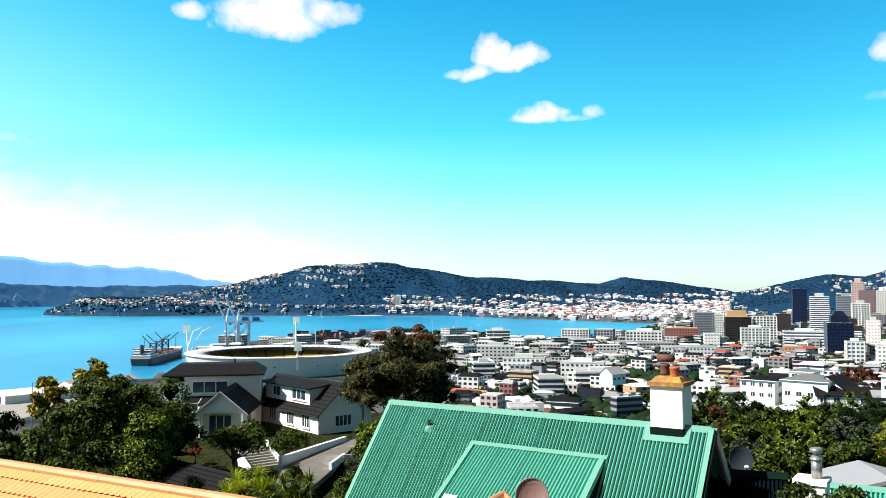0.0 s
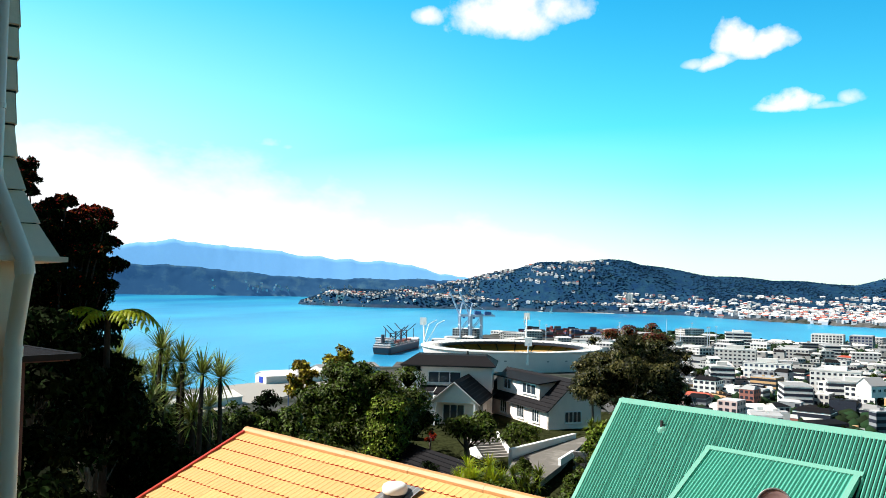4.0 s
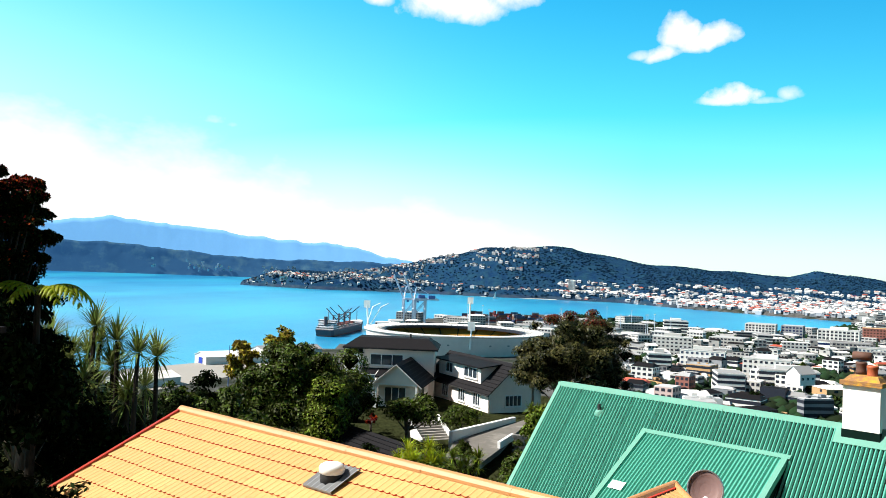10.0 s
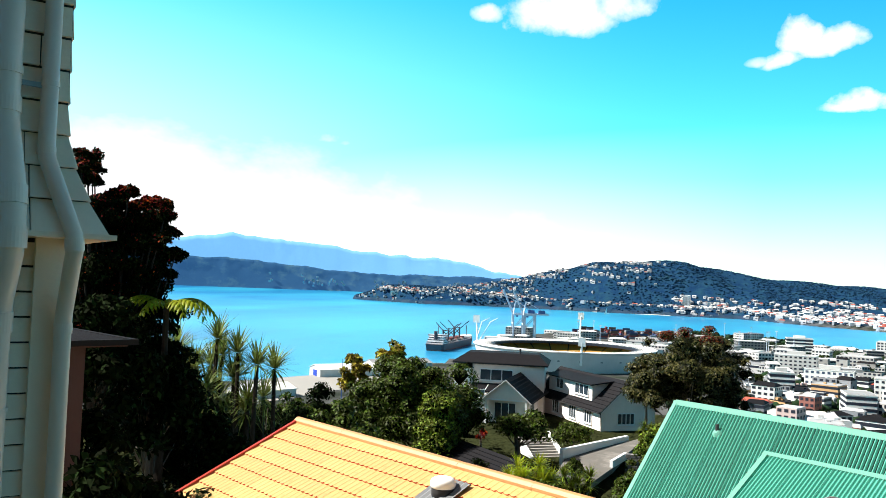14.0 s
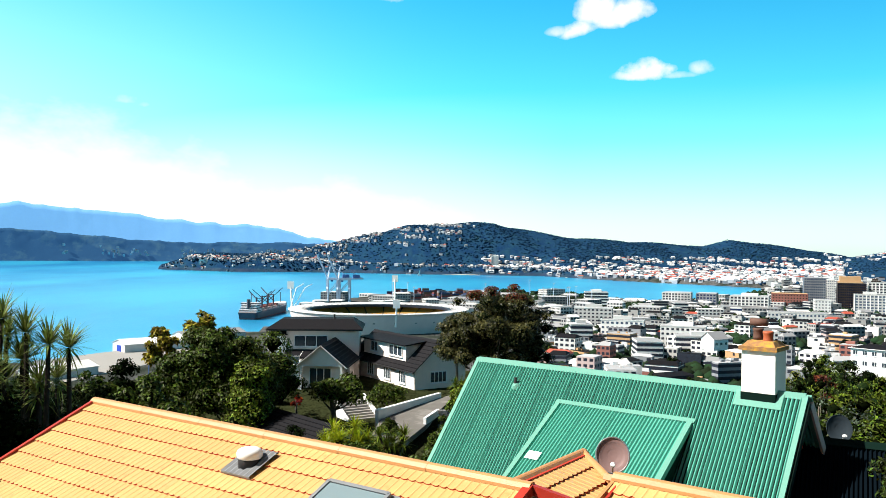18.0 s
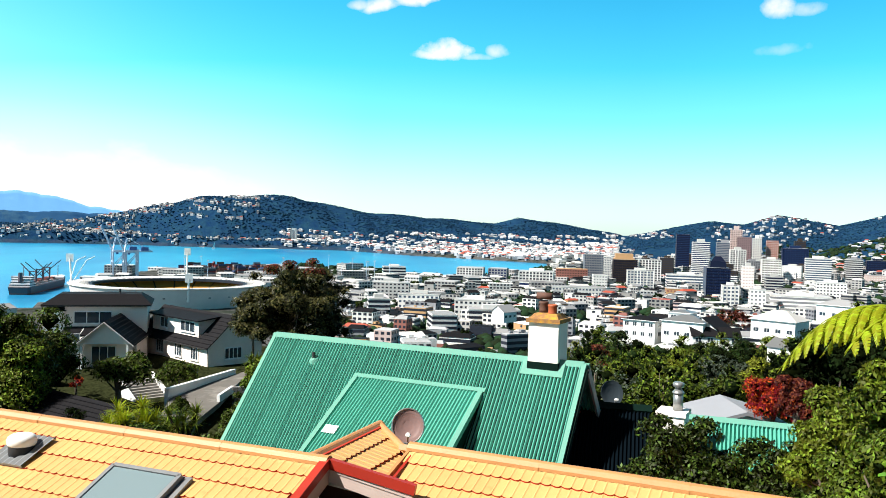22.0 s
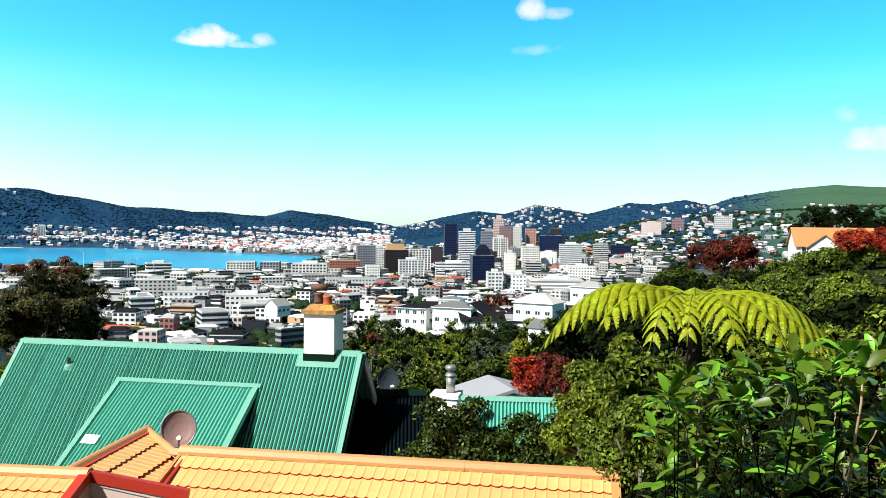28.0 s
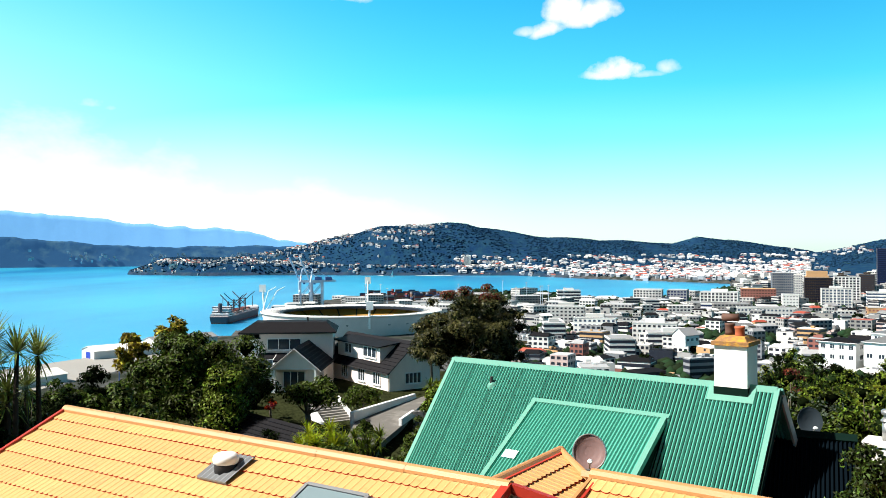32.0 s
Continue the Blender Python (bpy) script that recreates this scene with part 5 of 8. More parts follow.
def block(label, az, r, w, d, h, turn, wall, win, style, roof=None, z=None, name="office_block", top_box=0.4, floors=None):
    """A city building: body, parapet, plant room, and a row of windows to each storey on its sides; grid rows are single windows in piers."""
    x, y = at(az, r)
    z = hz(x, y) if z is None else z
    t = thing(name, label, "building", pose(x, y, z, 0, 0, -az + turn * 0.4))
    part("body", Geo().box(-w / 2, 0, -3, w / 2, d, h), wall, t)
    part("parapet", Geo().box(-w / 2 - 0.25, -0.25, h, w / 2 + 0.25, d + 0.25, h + 0.8), wall, t)
    part("roof", Geo().box(-w / 2 + 0.3, 0.3, h + 0.8, w / 2 - 0.3, d - 0.3, h + 0.95), roof or ROOF_GREY, t)
    if top_box:
        part("plant_room", Geo().box(-w * 0.22, d * 0.25, h + 0.9, w * 0.22, d * 0.7, h + 0.9 + max(3.0, h * 0.09)), wall, t)
    n = floors or max(2, int(h / 3.6))
    fh = h / n
    for k in range(n if style != "dots" else 0):
        z0, z1 = k * fh + fh * 0.28, k * fh + fh * 0.80
        part("window_band", Geo().box(-w / 2 - 0.12, -0.12, z0, w / 2 + 0.12, d + 0.12, z1), win, t)
    if style == "grid":
        # piers between the windows
        for m, far in ((max(3, int(w / 4.2)), False), (max(3, int(d / 4.6)), True)):
            for q in range(m + 1):
                if far:
                    a = d * q / m
                    for sx in (-1, 1):
                        part("pier", Geo().box(sx * w / 2 - 0.3, a - 0.75, 0, sx * w / 2 + 0.3, a + 0.75, h), wall, t)
                else:
                    a = -w / 2 + w * q / m
                    part("pier", Geo().box(a - 0.75, -0.32, 0, a + 0.75, 0.1, h), wall, t)
    if style == "dots":
        # single windows, a row to each storey
        m, q = max(4, int(w / 4.0)), max(3, int(d / 4.5))
        g = Geo()
        for k in range(n):
            z0, z1 = k * fh + fh * 0.3, k * fh + fh * 0.74
            for e in range(m):
                a = -w / 2 + w * (e + 0.24) / m
                g.box(a, -0.12, z0, a + w * 0.52 / m, 0.05, z1)
            for e in range(q):
                a = d * (e + 0.26) / q
                for sx in (-1, 1):
                    g.box(sx * w / 2 - 0.12, a, z0, sx * w / 2 + 0.12, a + d * 0.45 / q, z1)
        tagged(part("glazing", g, win, t), kind="stuff")
    if style == "fins":
        m = max(6, int(w / 2.6))
        for q in range(m + 1):
            a = -w / 2 + w * q / m
            part("fin", Geo().box(a - 0.3, -0.5, 0, a + 0.3, 0.0, h), wall, t)
    return t


block("white office block with dark window bands", 2.82, 700, 18, 20, 20, 14, CITY_WHITE, CITY_DARK, "band")
block("long white apartment block with small windows", 5.50, 745, 37, 14, 21, -14, CITY_WHITE, CITY_STEEL, "dots", top_box=0.3)
block("white office block with rows of windows", 3.57, 885, 39, 18, 22, -10, CITY_WHITE, CITY_DARK, "dots")
block("cream banded office block near the wharf", 3.80, 1250, 34, 30, 21, 10, CITY_WHITE, CITY_DARK, "band")
block("white hotel with a tall stair tower", 9.45, 710, 36, 16, 20, -14, CITY_WHITE, CITY_DARK, "dots")
block("low white offices with dark bands", 10.82, 670, 42, 20, 16, 18, CITY_WHITE, CITY_DARK, "band")
block("low white building with a dark framed front", 7.36, 600, 18, 24, 18, 24, CITY_WHITE, CITY_DARK, "band", top_box=0)
block("half-built concrete frame beside the water", 9.01, 1270, 40, 34, 22, -14, CITY_WHITE, CITY_DARK, "grid", top_box=0)
block("dark glazed end of a half-built block beside the water", 10.91, 1285, 28, 34, 21, -14, CITY_GREY, CITY_BLUE, "grid", top_box=0)
block("white banded office building", 13.56, 1110, 45, 30, 27, -10, CITY_WHITE, CITY_DARK, "grid")
block("long dark banded podium building", 13.07, 1085, 53, 30, 14, -10, CITY_WHITE, CITY_BLUE, "band", top_box=0)
block("long low white building with a flat roof", 16.48, 1020, 64, 24, 14, 8, CITY_WHITE, CITY_STEEL, "dots", top_box=0)
block("grey concrete office tower with small windows", 17.45, 1340, 29, 26, 46, 14, CITY_GREY, CITY_STEEL, "fins", top_box=0)
block("white slab between two office towers", 18.39, 1330, 10, 20, 44, 10, CITY_WHITE, CITY_STEEL, "dots", top_box=0)
block("white gridded office block", 20.57, 1200, 36, 22, 29, 10, CITY_WHITE, CITY_STEEL, "grid")
block("white tower with tall dark windows", 21.16, 1330, 33, 24, 41, 10, CITY_WHITE, CITY_DARK, "grid", top_box=0)
block("ochre brick building with a shallow roof", 16.00, 1300, 48, 30, 23, 8, CITY_BRICK, CITY_BROWN, "dots", top_box=0, roof=CITY_STONE)
block("plain white cube building", 17.92, 1210, 20, 24, 20, 14, CITY_WHITE, CITY_GREY, "dots", top_box=0)
block("dark navy glass tower", 23.25, 1780, 26, 32, 81, 10, CITY_BLUE, CITY_NIGHT, "band", top_box=0)
block("dark tower with pale floor bands", 24.42, 1700, 32, 30, 67, 14, CITY_WHITE, CITY_BLUE, "band")
block("grey-blue glass office tower", 25.90, 1900, 35, 30, 65, 10, CITY_GREY, CITY_STEEL, "band")
block("pale pink tower with a flat crown", 26.58, 1860, 23, 24, 92, 10, CITY_PINK, CITY_BROWN, "dots")
block("brownish pink office tower with small windows", 27.08, 1840, 28, 26, 76, 10, CITY_MAUVE, CITY_BROWN, "dots", top_box=0)
block("white office tower with large dark windows", 26.71, 1660, 28, 28, 55, 12, CITY_WHITE, CITY_DARK, "grid")
block("pale apartment tower wrapped in reddish scaffold", 27.39, 1130, 14, 22, 43, 12, CITY_WHITE, CITY_PINK, "dots")
block("white balcony apartment block", 26.36, 985, 17, 20, 25, 16, CITY_WHITE, CITY_STEEL, "grid")
block("pale gridded office tower", 28.77, 1500, 30, 28, 43, 14, CITY_WHITE, CITY_BROWN, "grid")
block("dark office block with white floor edges", 28.99, 1180, 21, 26, 29, 16, CITY_WHITE, CITY_NIGHT, "band")
block("white round-cornered apartment tower", 28.02, 940, 16, 18, 25, 14, CITY_WHITE, CITY_GREY, "dots")
block("white banded office block with a penthouse", 31.53, 1540, 40, 32, 45, 14, CITY_WHITE, CITY_STEEL, "band")
block("dark blue glass office block", 30.16, 1740, 46, 30, 55, 14, CITY_BLUE, CITY_NIGHT, "grid")
block("brick orange office block", 28.79, 1950, 24, 26, 63, 12, CITY_BRICK, CITY_WHITE, "dots", top_box=0)
block("white stair tower among offices", 27.86, 1930, 18, 20, 71, 12, CITY_WHITE, CITY_GREY, "dots")
block("white office tower with dark floor bands", 33.55, 1660, 27, 28, 37, 18, CITY_WHITE, CITY_DARK, "band", top_box=0)
block("dark navy glass office block on the slope", 34.85, 1760, 39, 32, 32, 16, CITY_NIGHT, CITY_BLUE, "grid", z=14)
block("low pinkish white offices under the navy block", 34.90, 1620, 42, 26, 11, 14, CITY_PINK, CITY_WHITE, "dots", top_box=0, z=12)
block("white block with dark square windows", 32.30, 1180, 36, 24, 24, 16, CITY_WHITE, CITY_DARK, "dots")
block("large white building with stepped flat roofs", 30.59, 985, 62, 30, 17, 14, CITY_WHITE, CITY_GREY, "band", top_box=0.6)
block("orange tan building with a tiled roof", 22.82, 1060, 20, 22, 14, 14, CITY_STONE, CITY_BRICK, "dots", top_box=0)
block("dark glazed shopping block", 21.03, 1090, 34, 22, 5, 10, CITY_BLUE, CITY_DARK, "dots", top_box=0)
block("white offices with a grey roof near the towers", 23.52, 1230, 54, 26, 24, 12, CITY_WHITE, CITY_STEEL, "band")
block("dark office tower with white cap", 30.41, 1900, 22, 26, 62, 12, CITY_BROWN, CITY_DARK, "band")
block("pinkish hospital block on the hill", 36.84, 2050, 45, 22, 26, 14, CITY_PINK, CITY_WHITE, "dots", z=70, top_box=0.5)
block("brown pink hospital tower on the hill", 38.55, 2080, 28, 20, 29, 14, CITY_MAUVE, CITY_DARK, "dots", z=76)
block("grey hospital building on the hill", 37.47, 2120, 21, 20, 27, 14, CITY_GREY, CITY_DARK, "dots", z=76)
block("long grey institution on the hillside", 41.41, 1900, 36, 22, 25, 14, CITY_GREY, CITY_WHITE, "dots", z=84, top_box=0)
brown = block("dark brown tower with an ochre crown", 19.55, 1310, 36, 30, 40, 12, CITY_BROWN, CITY_NIGHT, "fins", top_box=0)
part("crown", Geo().box(-15, 4, 41, 12, 24, 50).box(-17, 2, 41, 14, 26, 43), CITY_STONE, brown, "ochre crown")
stripe = block("dark blue striped tower with a domed plant room", 25.55, 1080, 28, 28, 41, 20, CITY_NIGHT, CITY_BLUE, "fins", top_box=0)
# left end given a paler colour for the sun on that side
part("side_wall", Geo().box(-14.6, -0.2, 0, -14.0, 28, 41.5), CITY_STEEL, stripe, "end wall coloured paler as the sunlit side")
part("plant_dome", Geo().hull([(-10, 5, 41), (10, 5, 41), (10, 22, 41), (-10, 22, 41)], [(-9, 6, 50), (9, 6, 50), (9, 21, 50), (-9, 21, 50)]).hull([(-8, 7, 50), (8, 7, 50), (8, 20, 50), (-8, 20, 50)], [(-4, 10, 56), (4, 10, 56), (4, 17, 56), (-4, 17, 56)]), CITY_NIGHT, stripe)
block("tall white apartment tower on the far shore", -3.15, 3010, 24, 22, 58, 5, CITY_WHITE, CITY_GREY, "grid", z=8)
block("long white block on the headland", -22.4, 3260, 84, 18, 20, -12, CITY_WHITE, CITY_GREY, "dots", z=22)


tower_rng = random.Random(77)
for k in range(22):
    wall, win, tone = tower_rng.choice(((CITY_WHITE, CITY_DARK, "white"), (CITY_GREY, CITY_DARK, "grey"), (CITY_WHITE, CITY_BLUE, "pale"), (CITY_BLUE, CITY_GREY, "dark blue"), (CITY_BROWN, CITY_DARK, "dark brown"), (CITY_WHITE, CITY_GREY, "cream")))
    style = tower_rng.choice(("dots", "band", "grid"))
    block("%s mid-rise office building with %s windows" % (tone, "banded" if style == "band" else "small square"), tower_rng.uniform(17.5, 33.5), tower_rng.uniform(1480, 2050), tower_rng.uniform(18, 32), tower_rng.uniform(18, 28),
          tower_rng.choice((16, 20, 24, 30, 36)), tower_rng.choice((12, -16)), wall, win, style)


def small_houses(name, label, spots, seed, roofs, size=(8, 15), walls=None, single=0):
    """Small gabled or flat buildings with windows and roof boxes; the nearest ones are things of their own, the rest one joined mesh."""
    rng = random.Random(seed)
    total, which_all = Geo(), []
    mats = (walls or HOUSE_WALL, ROOF_GREY, SLATE, RED_ROOF, CITY_WHITE, CITY_DARK)
    spots = sorted(spots, key=lambda p: p[0] ** 2 + p[1] ** 2)
    for num, (x, y) in enumerate(spots):
        z = hz(x, y)
        w, d = rng.uniform(*size), rng.uniform(*size) * 0.8
        h = rng.uniform(3.5, 7.0) if size[1] < 20 else rng.choice((4.5, 6, 7, 9, 11, 15))
        m = pose(x, y, z, 0, 0, -math.degrees(math.atan2(x, y)) + rng.choice((-16, -16, -20, 40, 14)) + rng.uniform(-6, 6))
        p = [(-w / 2, -d / 2), (w / 2, -d / 2), (w / 2, d / 2), (-w / 2, d / 2)]
        c = rng.choice(roofs)
        wall, roof, glass = Geo(), Geo(), Geo()
        wall.hull([(a, b, -3) for a, b in p], [(a, b, h) for a, b in p])
        if rng.random() < (0.85 if size[1] < 20 else 0.45):
            up = rng.uniform(1.5, 2.8)
            roof.hull([(a * 1.04, b * 1.04, h) for a, b in p], [(a * 0.75, b * 0.04, h + up) for a, b in p])
        else:
            roof.hull([(a * 0.97, b * 0.97, h) for a, b in p], [(a * 0.97, b * 0.97, h + 0.3) for a, b in p])
            for q in range(rng.randint(0, 3)):
                a, b, e = rng.uniform(-0.35, 0.2) * w, rng.uniform(-0.35, 0.2) * d, rng.uniform(1.5, 4)
                wall.box(a, b, h + 0.4, a + e, b + e * 0.8, h + 0.5 + e * 0.5)
        cols, rows_ = max(3, int(w / 4)), max(1, int(h / 3.4))
        kind = rng.random()
        band = kind < 0.25
        remote = x * x + y * y > 2000 ** 2
        for j in range(rows_):
            z0, z1 = h * (j + 0.3) / rows_, h * (j + 0.8) / rows_
            if remote:
                if kind < 0.4:
                    glass.box(-w * kind, -d / 2 - 0.15, z0, w * 0.3, -d / 2, z1)
                continue
            if band:
                glass.box(-w / 2 - 0.1, -d / 2 - 0.1, z0, w / 2 + 0.1, d / 2 + 0.1, z1)
                continue
            for q in range(cols):
                if kind > 0.72 and (q + j) % 3:
                    continue
                a = -w / 2 + w * (q + 0.2) / cols
                glass.box(a, -d / 2 - 0.1, z0, a + w * 0.6 / cols, -d / 2, z1)
                b = -d / 2 + d * (q + 0.2) / cols
                glass.box(w / 2, b, z0, w / 2 + 0.1, b + d * 0.55 / cols, z1).box(-w / 2 - 0.1, b, z0, -w / 2, b + d * 0.55 / cols, z1)
        if num < single:
            tone, cover_ = rng.choice(TOWN_TONES), mats[c]
            t = thing("city_building", "low %s city building with a %s roof" % (tone[0], {1: "grey", 2: "dark", 3: "red", 4: "white"}[c]), "building", m, "low city buildings")
            part("wall", wall, tone[1], t)
            part("roof", roof, cover_, t)
            tagged(part("glazing", glass, CITY_DARK, t), kind="stuff")
            continue
        for g, k in ((wall, 0), (roof, c), (glass, 5)):
            i = len(total.v)
            total.v += [tuple(m @ Vector(q)) for q in g.v]
            total.f += [tuple(i + q for q in f) for f in g.f]
            which_all += [k] * len(g.f)
    me = total.mesh(name, *mats)
    me.polygons.foreach_set("material_index", which_all)
    return tagged(new(name, me), label, "houses", kind="stuff")


TOWN_WALL = material("town_walls", (0.40, 0.39, 0.375), 0.7, vary=0.1, scale=0.2, island=1.1)
TOWN_TONES = [("white", CITY_WHITE), ("white", CITY_WHITE), ("grey", CITY_GREY), ("white", CITY_WHITE), ("white", CITY_WHITE), ("grey", CITY_GREY), ("white", CITY_WHITE), ("white", CITY_WHITE), ("tan", CITY_STONE), ("dark", CITY_DARK), ("grey", CITY_GREY), ("pinkish", CITY_PINK), ("brick", CITY_BRICK)]
HOUSE_WALL = material("house_walls", (0.284, 0.294, 0.320), 0.7, vary=0.1, scale=0.2, island=0.9)
hr = random.Random(21)


def scatter(n, az0, az1, r0, r1, ok=lambda az, r, z: True):
    out = []
    tries = 0
    while len(out) < n and tries < n * 40:
        tries += 1
        az, r = hr.uniform(az0, az1), math.sqrt(hr.uniform(r0 * r0, r1 * r1))
        x, y = at(az, r)
        z = hz(x, y)
        if z > 1.5 and ok(az, r, z):
            out.append((x, y))
    return out


def patchy(scale, cut):
    return lambda az, r, z: noise.noise((az * scale, r * 0.002, 4.2)) > cut and z < 170


def hill_street(az, r, z):
    """Houses thick along the shore and the upper streets of the ridge, few in the woods between."""
    if z < 34:
        return hr.random() < 0.5
    streets = math.sin(z * 0.21 + az * 0.9) > 0.1
    if az < -13:
        return streets and hr.random() < 0.8 or hr.random() < 0.2
    if az < -4.5:
        return (z > 98 and streets and az < -5.5 and noise.noise((az * 0.6, z * 0.02, 1.7)) > -0.1) or hr.random() < 0.02
    return z < 60 and streets


small_houses("hillside_houses", "pale houses crowding the wooded ridge over the bay", scatter(780, -25.3, 1, 2960, 3440, hill_street), 1, [1, 2, 1, 1, 4, 4, 3, 4, 1, 2], (6, 13))
small_houses("bay_houses", "pale houses and flats along the far shore", scatter(1600, -4, 19, 2250, 3400, lambda az, r, z: z < 66 and (z < 30 or math.sin(z * 0.25 + az) > -0.2)), 2, [1, 1, 3, 4, 4, 4], (8, 17))
small_houses("suburb_houses", "pale houses spread over the far hills", scatter(760, 18, 52, 2000, 3650, patchy(0.4, -0.05)), 3, [1, 2, 1, 1, 4, 4, 3, 4, 1, 2])
small_houses("hill_suburb_houses", "pale houses on the near suburban hillside", scatter(420, 29, 54, 700, 2100, lambda az, r, z: z > 12), 7, [1, 2, 1, 1, 4, 4, 3, 4, 1, 2], (9, 17))
small_houses("city_buildings", "low pale city buildings with flat and gabled roofs", scatter(760, 14.5, 38, 1050, 2300, lambda az, r, z: z < 30), 4, [1, 4, 4, 2, 1, 4, 1, 3, 4, 1, 2, 4, 4, 1, 1, 4], (10, 25), TOWN_WALL)
small_houses("inner_city_buildings", "low white and grey buildings between the trees", scatter(520, -3, 32, 480, 1080, lambda az, r, z: z < 26), 5, [1, 4, 2, 4, 1, 2, 1, 4, 1, 3, 4, 2, 1, 4, 1, 1, 2, 4, 1, 2], (8, 22), TOWN_WALL, 300)

# stadium
stx, sty = at(-11.1, 880)
stad = thing("stadium", "white oval stadium with a dark inner rim and yellow seats", "stadium", pose(stx, sty, 3.5, 0, 0, 8))


def ring(profile, n, sx, sy):
    g = Geo()
    for r, z in profile:
        for q in range(n):
            a = 2 * math.pi * q / n
            g.v.append((r * sx * math.cos(a), r * sy * math.sin(a), z))
    for k in range(len(profile) - 1):
        for q in range(n):
            a, b = k * n + q, k * n + (q + 1) % n
            g.f.append((a, b, b + n, a + n))
    return g


SX, SY, SH = 95, 92, 20.6
part("outer_wall", ring([(0.93, -2), (0.95, 5), (0.985, SH - 2.5), (1.0, SH - 1.5)], 120, SX, SY), STADIUM_WHITE, stad, "white curved outer wall")
part("roof_ring", ring([(1.0, SH - 1.5), (1.0, SH - 0.6), (0.97, SH), (0.80, SH - 1.2), (0.79, SH - 2.0), (0.97, SH - 2.4)], 120, SX, SY), CITY_WHITE, stad)
part("inner_rim", ring([(0.80, SH - 1.1), (0.765, SH - 1.6), (0.765, SH - 4.0), (0.8, SH - 4.2)], 120, SX, SY), CITY_DARK, stad, "dark inner rim")
SEATS = material("yellow_seats", (0.30, 0.15, 0.02), 0.7, vary=0.3, scale=0.12)
for k in range(24):
    g = Geo()
    for q in range(5):
        a0 = 2 * math.pi * (k + q / 5 * 0.93) / 24
        a1 = 2 * math.pi * (k + (q + 1) / 5 * 0.93) / 24
        prof = [(0.92, SH - 4), (0.62, 2.5)]
        g.face(*[(r * SX * math.cos(a), r * SY * math.sin(a), z) for (r, z), a in ((prof[0], a0), (prof[0], a1), (prof[1], a1), (prof[1], a0))])
    part("seating_bay", g, SEATS, stad, "yellow seating bay")
part("concourse", ring([(0.93, SH - 4.3), (0.62, 2.2)], 96, SX, SY), CITY_BROWN, stad)
part("field", ring([(0.62, 1.0), (0.01, 1.0)], 48, SX, SY), LEAF_LIGHT, stad)
for k in range(56):
    a = 2 * math.pi * k / 56
    part("wall_opening", Geo().box(-1.1, -0.35, 0, 1.1, 0.4, 1.3), CITY_GREY, stad, m=Matrix.Translation((0.968 * SX * math.cos(a), 0.968 * SY * math.sin(a), 10.5 + 3 * (k % 2))) @ Matrix.Rotation(a + math.pi / 2, 4, "Z"))
for k in range(72):
    a = 2 * math.pi * k / 72
    part("roof_rib", Geo().bar((0.99 * SX * math.cos(a), 0.99 * SY * math.sin(a), SH - 0.3), (0.80 * SX * math.cos(a), 0.80 * SY * math.sin(a), SH - 1.1), 0.7, 0.5), CITY_GREY, stad)
for a, h, panel in ((82, 27, True), (-77, 9, False), (176, 22, False)):
    ca, sa = math.cos(radians(a)), math.sin(radians(a))
    mast = part("light_mast", Geo().tube([(0.97 * SX * ca, 0.97 * SY * sa, 8), (1.0 * SX * ca, 1.0 * SY * sa, SH + h)], [1.2, 0.8], 8), WHITE, stad)
    part("lamp_panel", Geo().box(-3.4, -0.5, -3.5, 3.4, 0.5, 4.5), WHITE, mast, m=Matrix.Translation((1.0 * SX * ca, 1.0 * SY * sa, SH + h)))
for dx in (0, 9):
    part("stay_frame", Geo().tube([(-0.99 * SX + dx * 0.2, dx, SH - 2), (-0.93 * SX + dx, 6, SH + 20), (-0.85 * SX + dx, 9, SH + 24)], 0.45, 6), WHITE, stad)

# wharf sheds, ship, cranes, boxes
def shed(label, az, r, w, d, h, turn, roof, door=None):
    x, y = at(az, r)
    t = thing("wharf_shed", label, "shed", pose(x, y, 3.5, 0, 0, -az + turn))
    part("wall", Geo().box(-w / 2, 0, -3, w / 2, d, h), CITY_WHITE, t)
    part("gable_wall", Geo().hull([(-w / 2, 0, h), (-w / 2 + 0.3, 0, h), (-w / 2 + 0.3, d, h), (-w / 2, d, h)], [(-w / 2, d / 2 - 0.1, h + 3), (-w / 2 + 0.3, d / 2 - 0.1, h + 3), (-w / 2 + 0.3, d / 2 + 0.1, h + 3), (-w / 2, d / 2 + 0.1, h + 3)]), CITY_WHITE, t)
    gable_roof(t, -w / 2, w / 2, 0, d, h, 3.2, 0.6, roof, thick=0.4)
    if door:
        part("door", Geo().box(-w / 2 - 0.3, d * 0.3, 0, -w / 2 + 0.1, d * 0.62, h * 0.8), door, t, "blue roller door")
    return t


apron = thing("wharf_apron", "pale concrete wharf beside the harbour", "wharf", kind="structure")
for a0, a1, r0, r1, r2, r3 in ((-33, -27.5, 520, 590, 700, 650), (-27.5, -22, 590, 680, 800, 700)):
    q = [at(a0, r0), at(a1, r1), at(a1, r2), at(a0, r3)]
    part("slab", Geo().hull([(x, y, 2.0) for x, y in q], [(x, y, 4.35) for x, y in q]), CONCRETE, apron)
DOOR_BLUE = material("blue_door", (0.01, 0.03, 0.32), 0.5)
shed("white wharf shed with a blue door", -25.6, 690, 54, 24, 7, 24, CITY_WHITE, DOOR_BLUE)
shed("pale shed with a shallow white roof", -30.9, 560, 40, 22, 6, 34, CITY_WHITE)
shed("low grey-roofed shed among trees", -35.5, 420, 44, 20, 6, 10, ROOF_GREY)
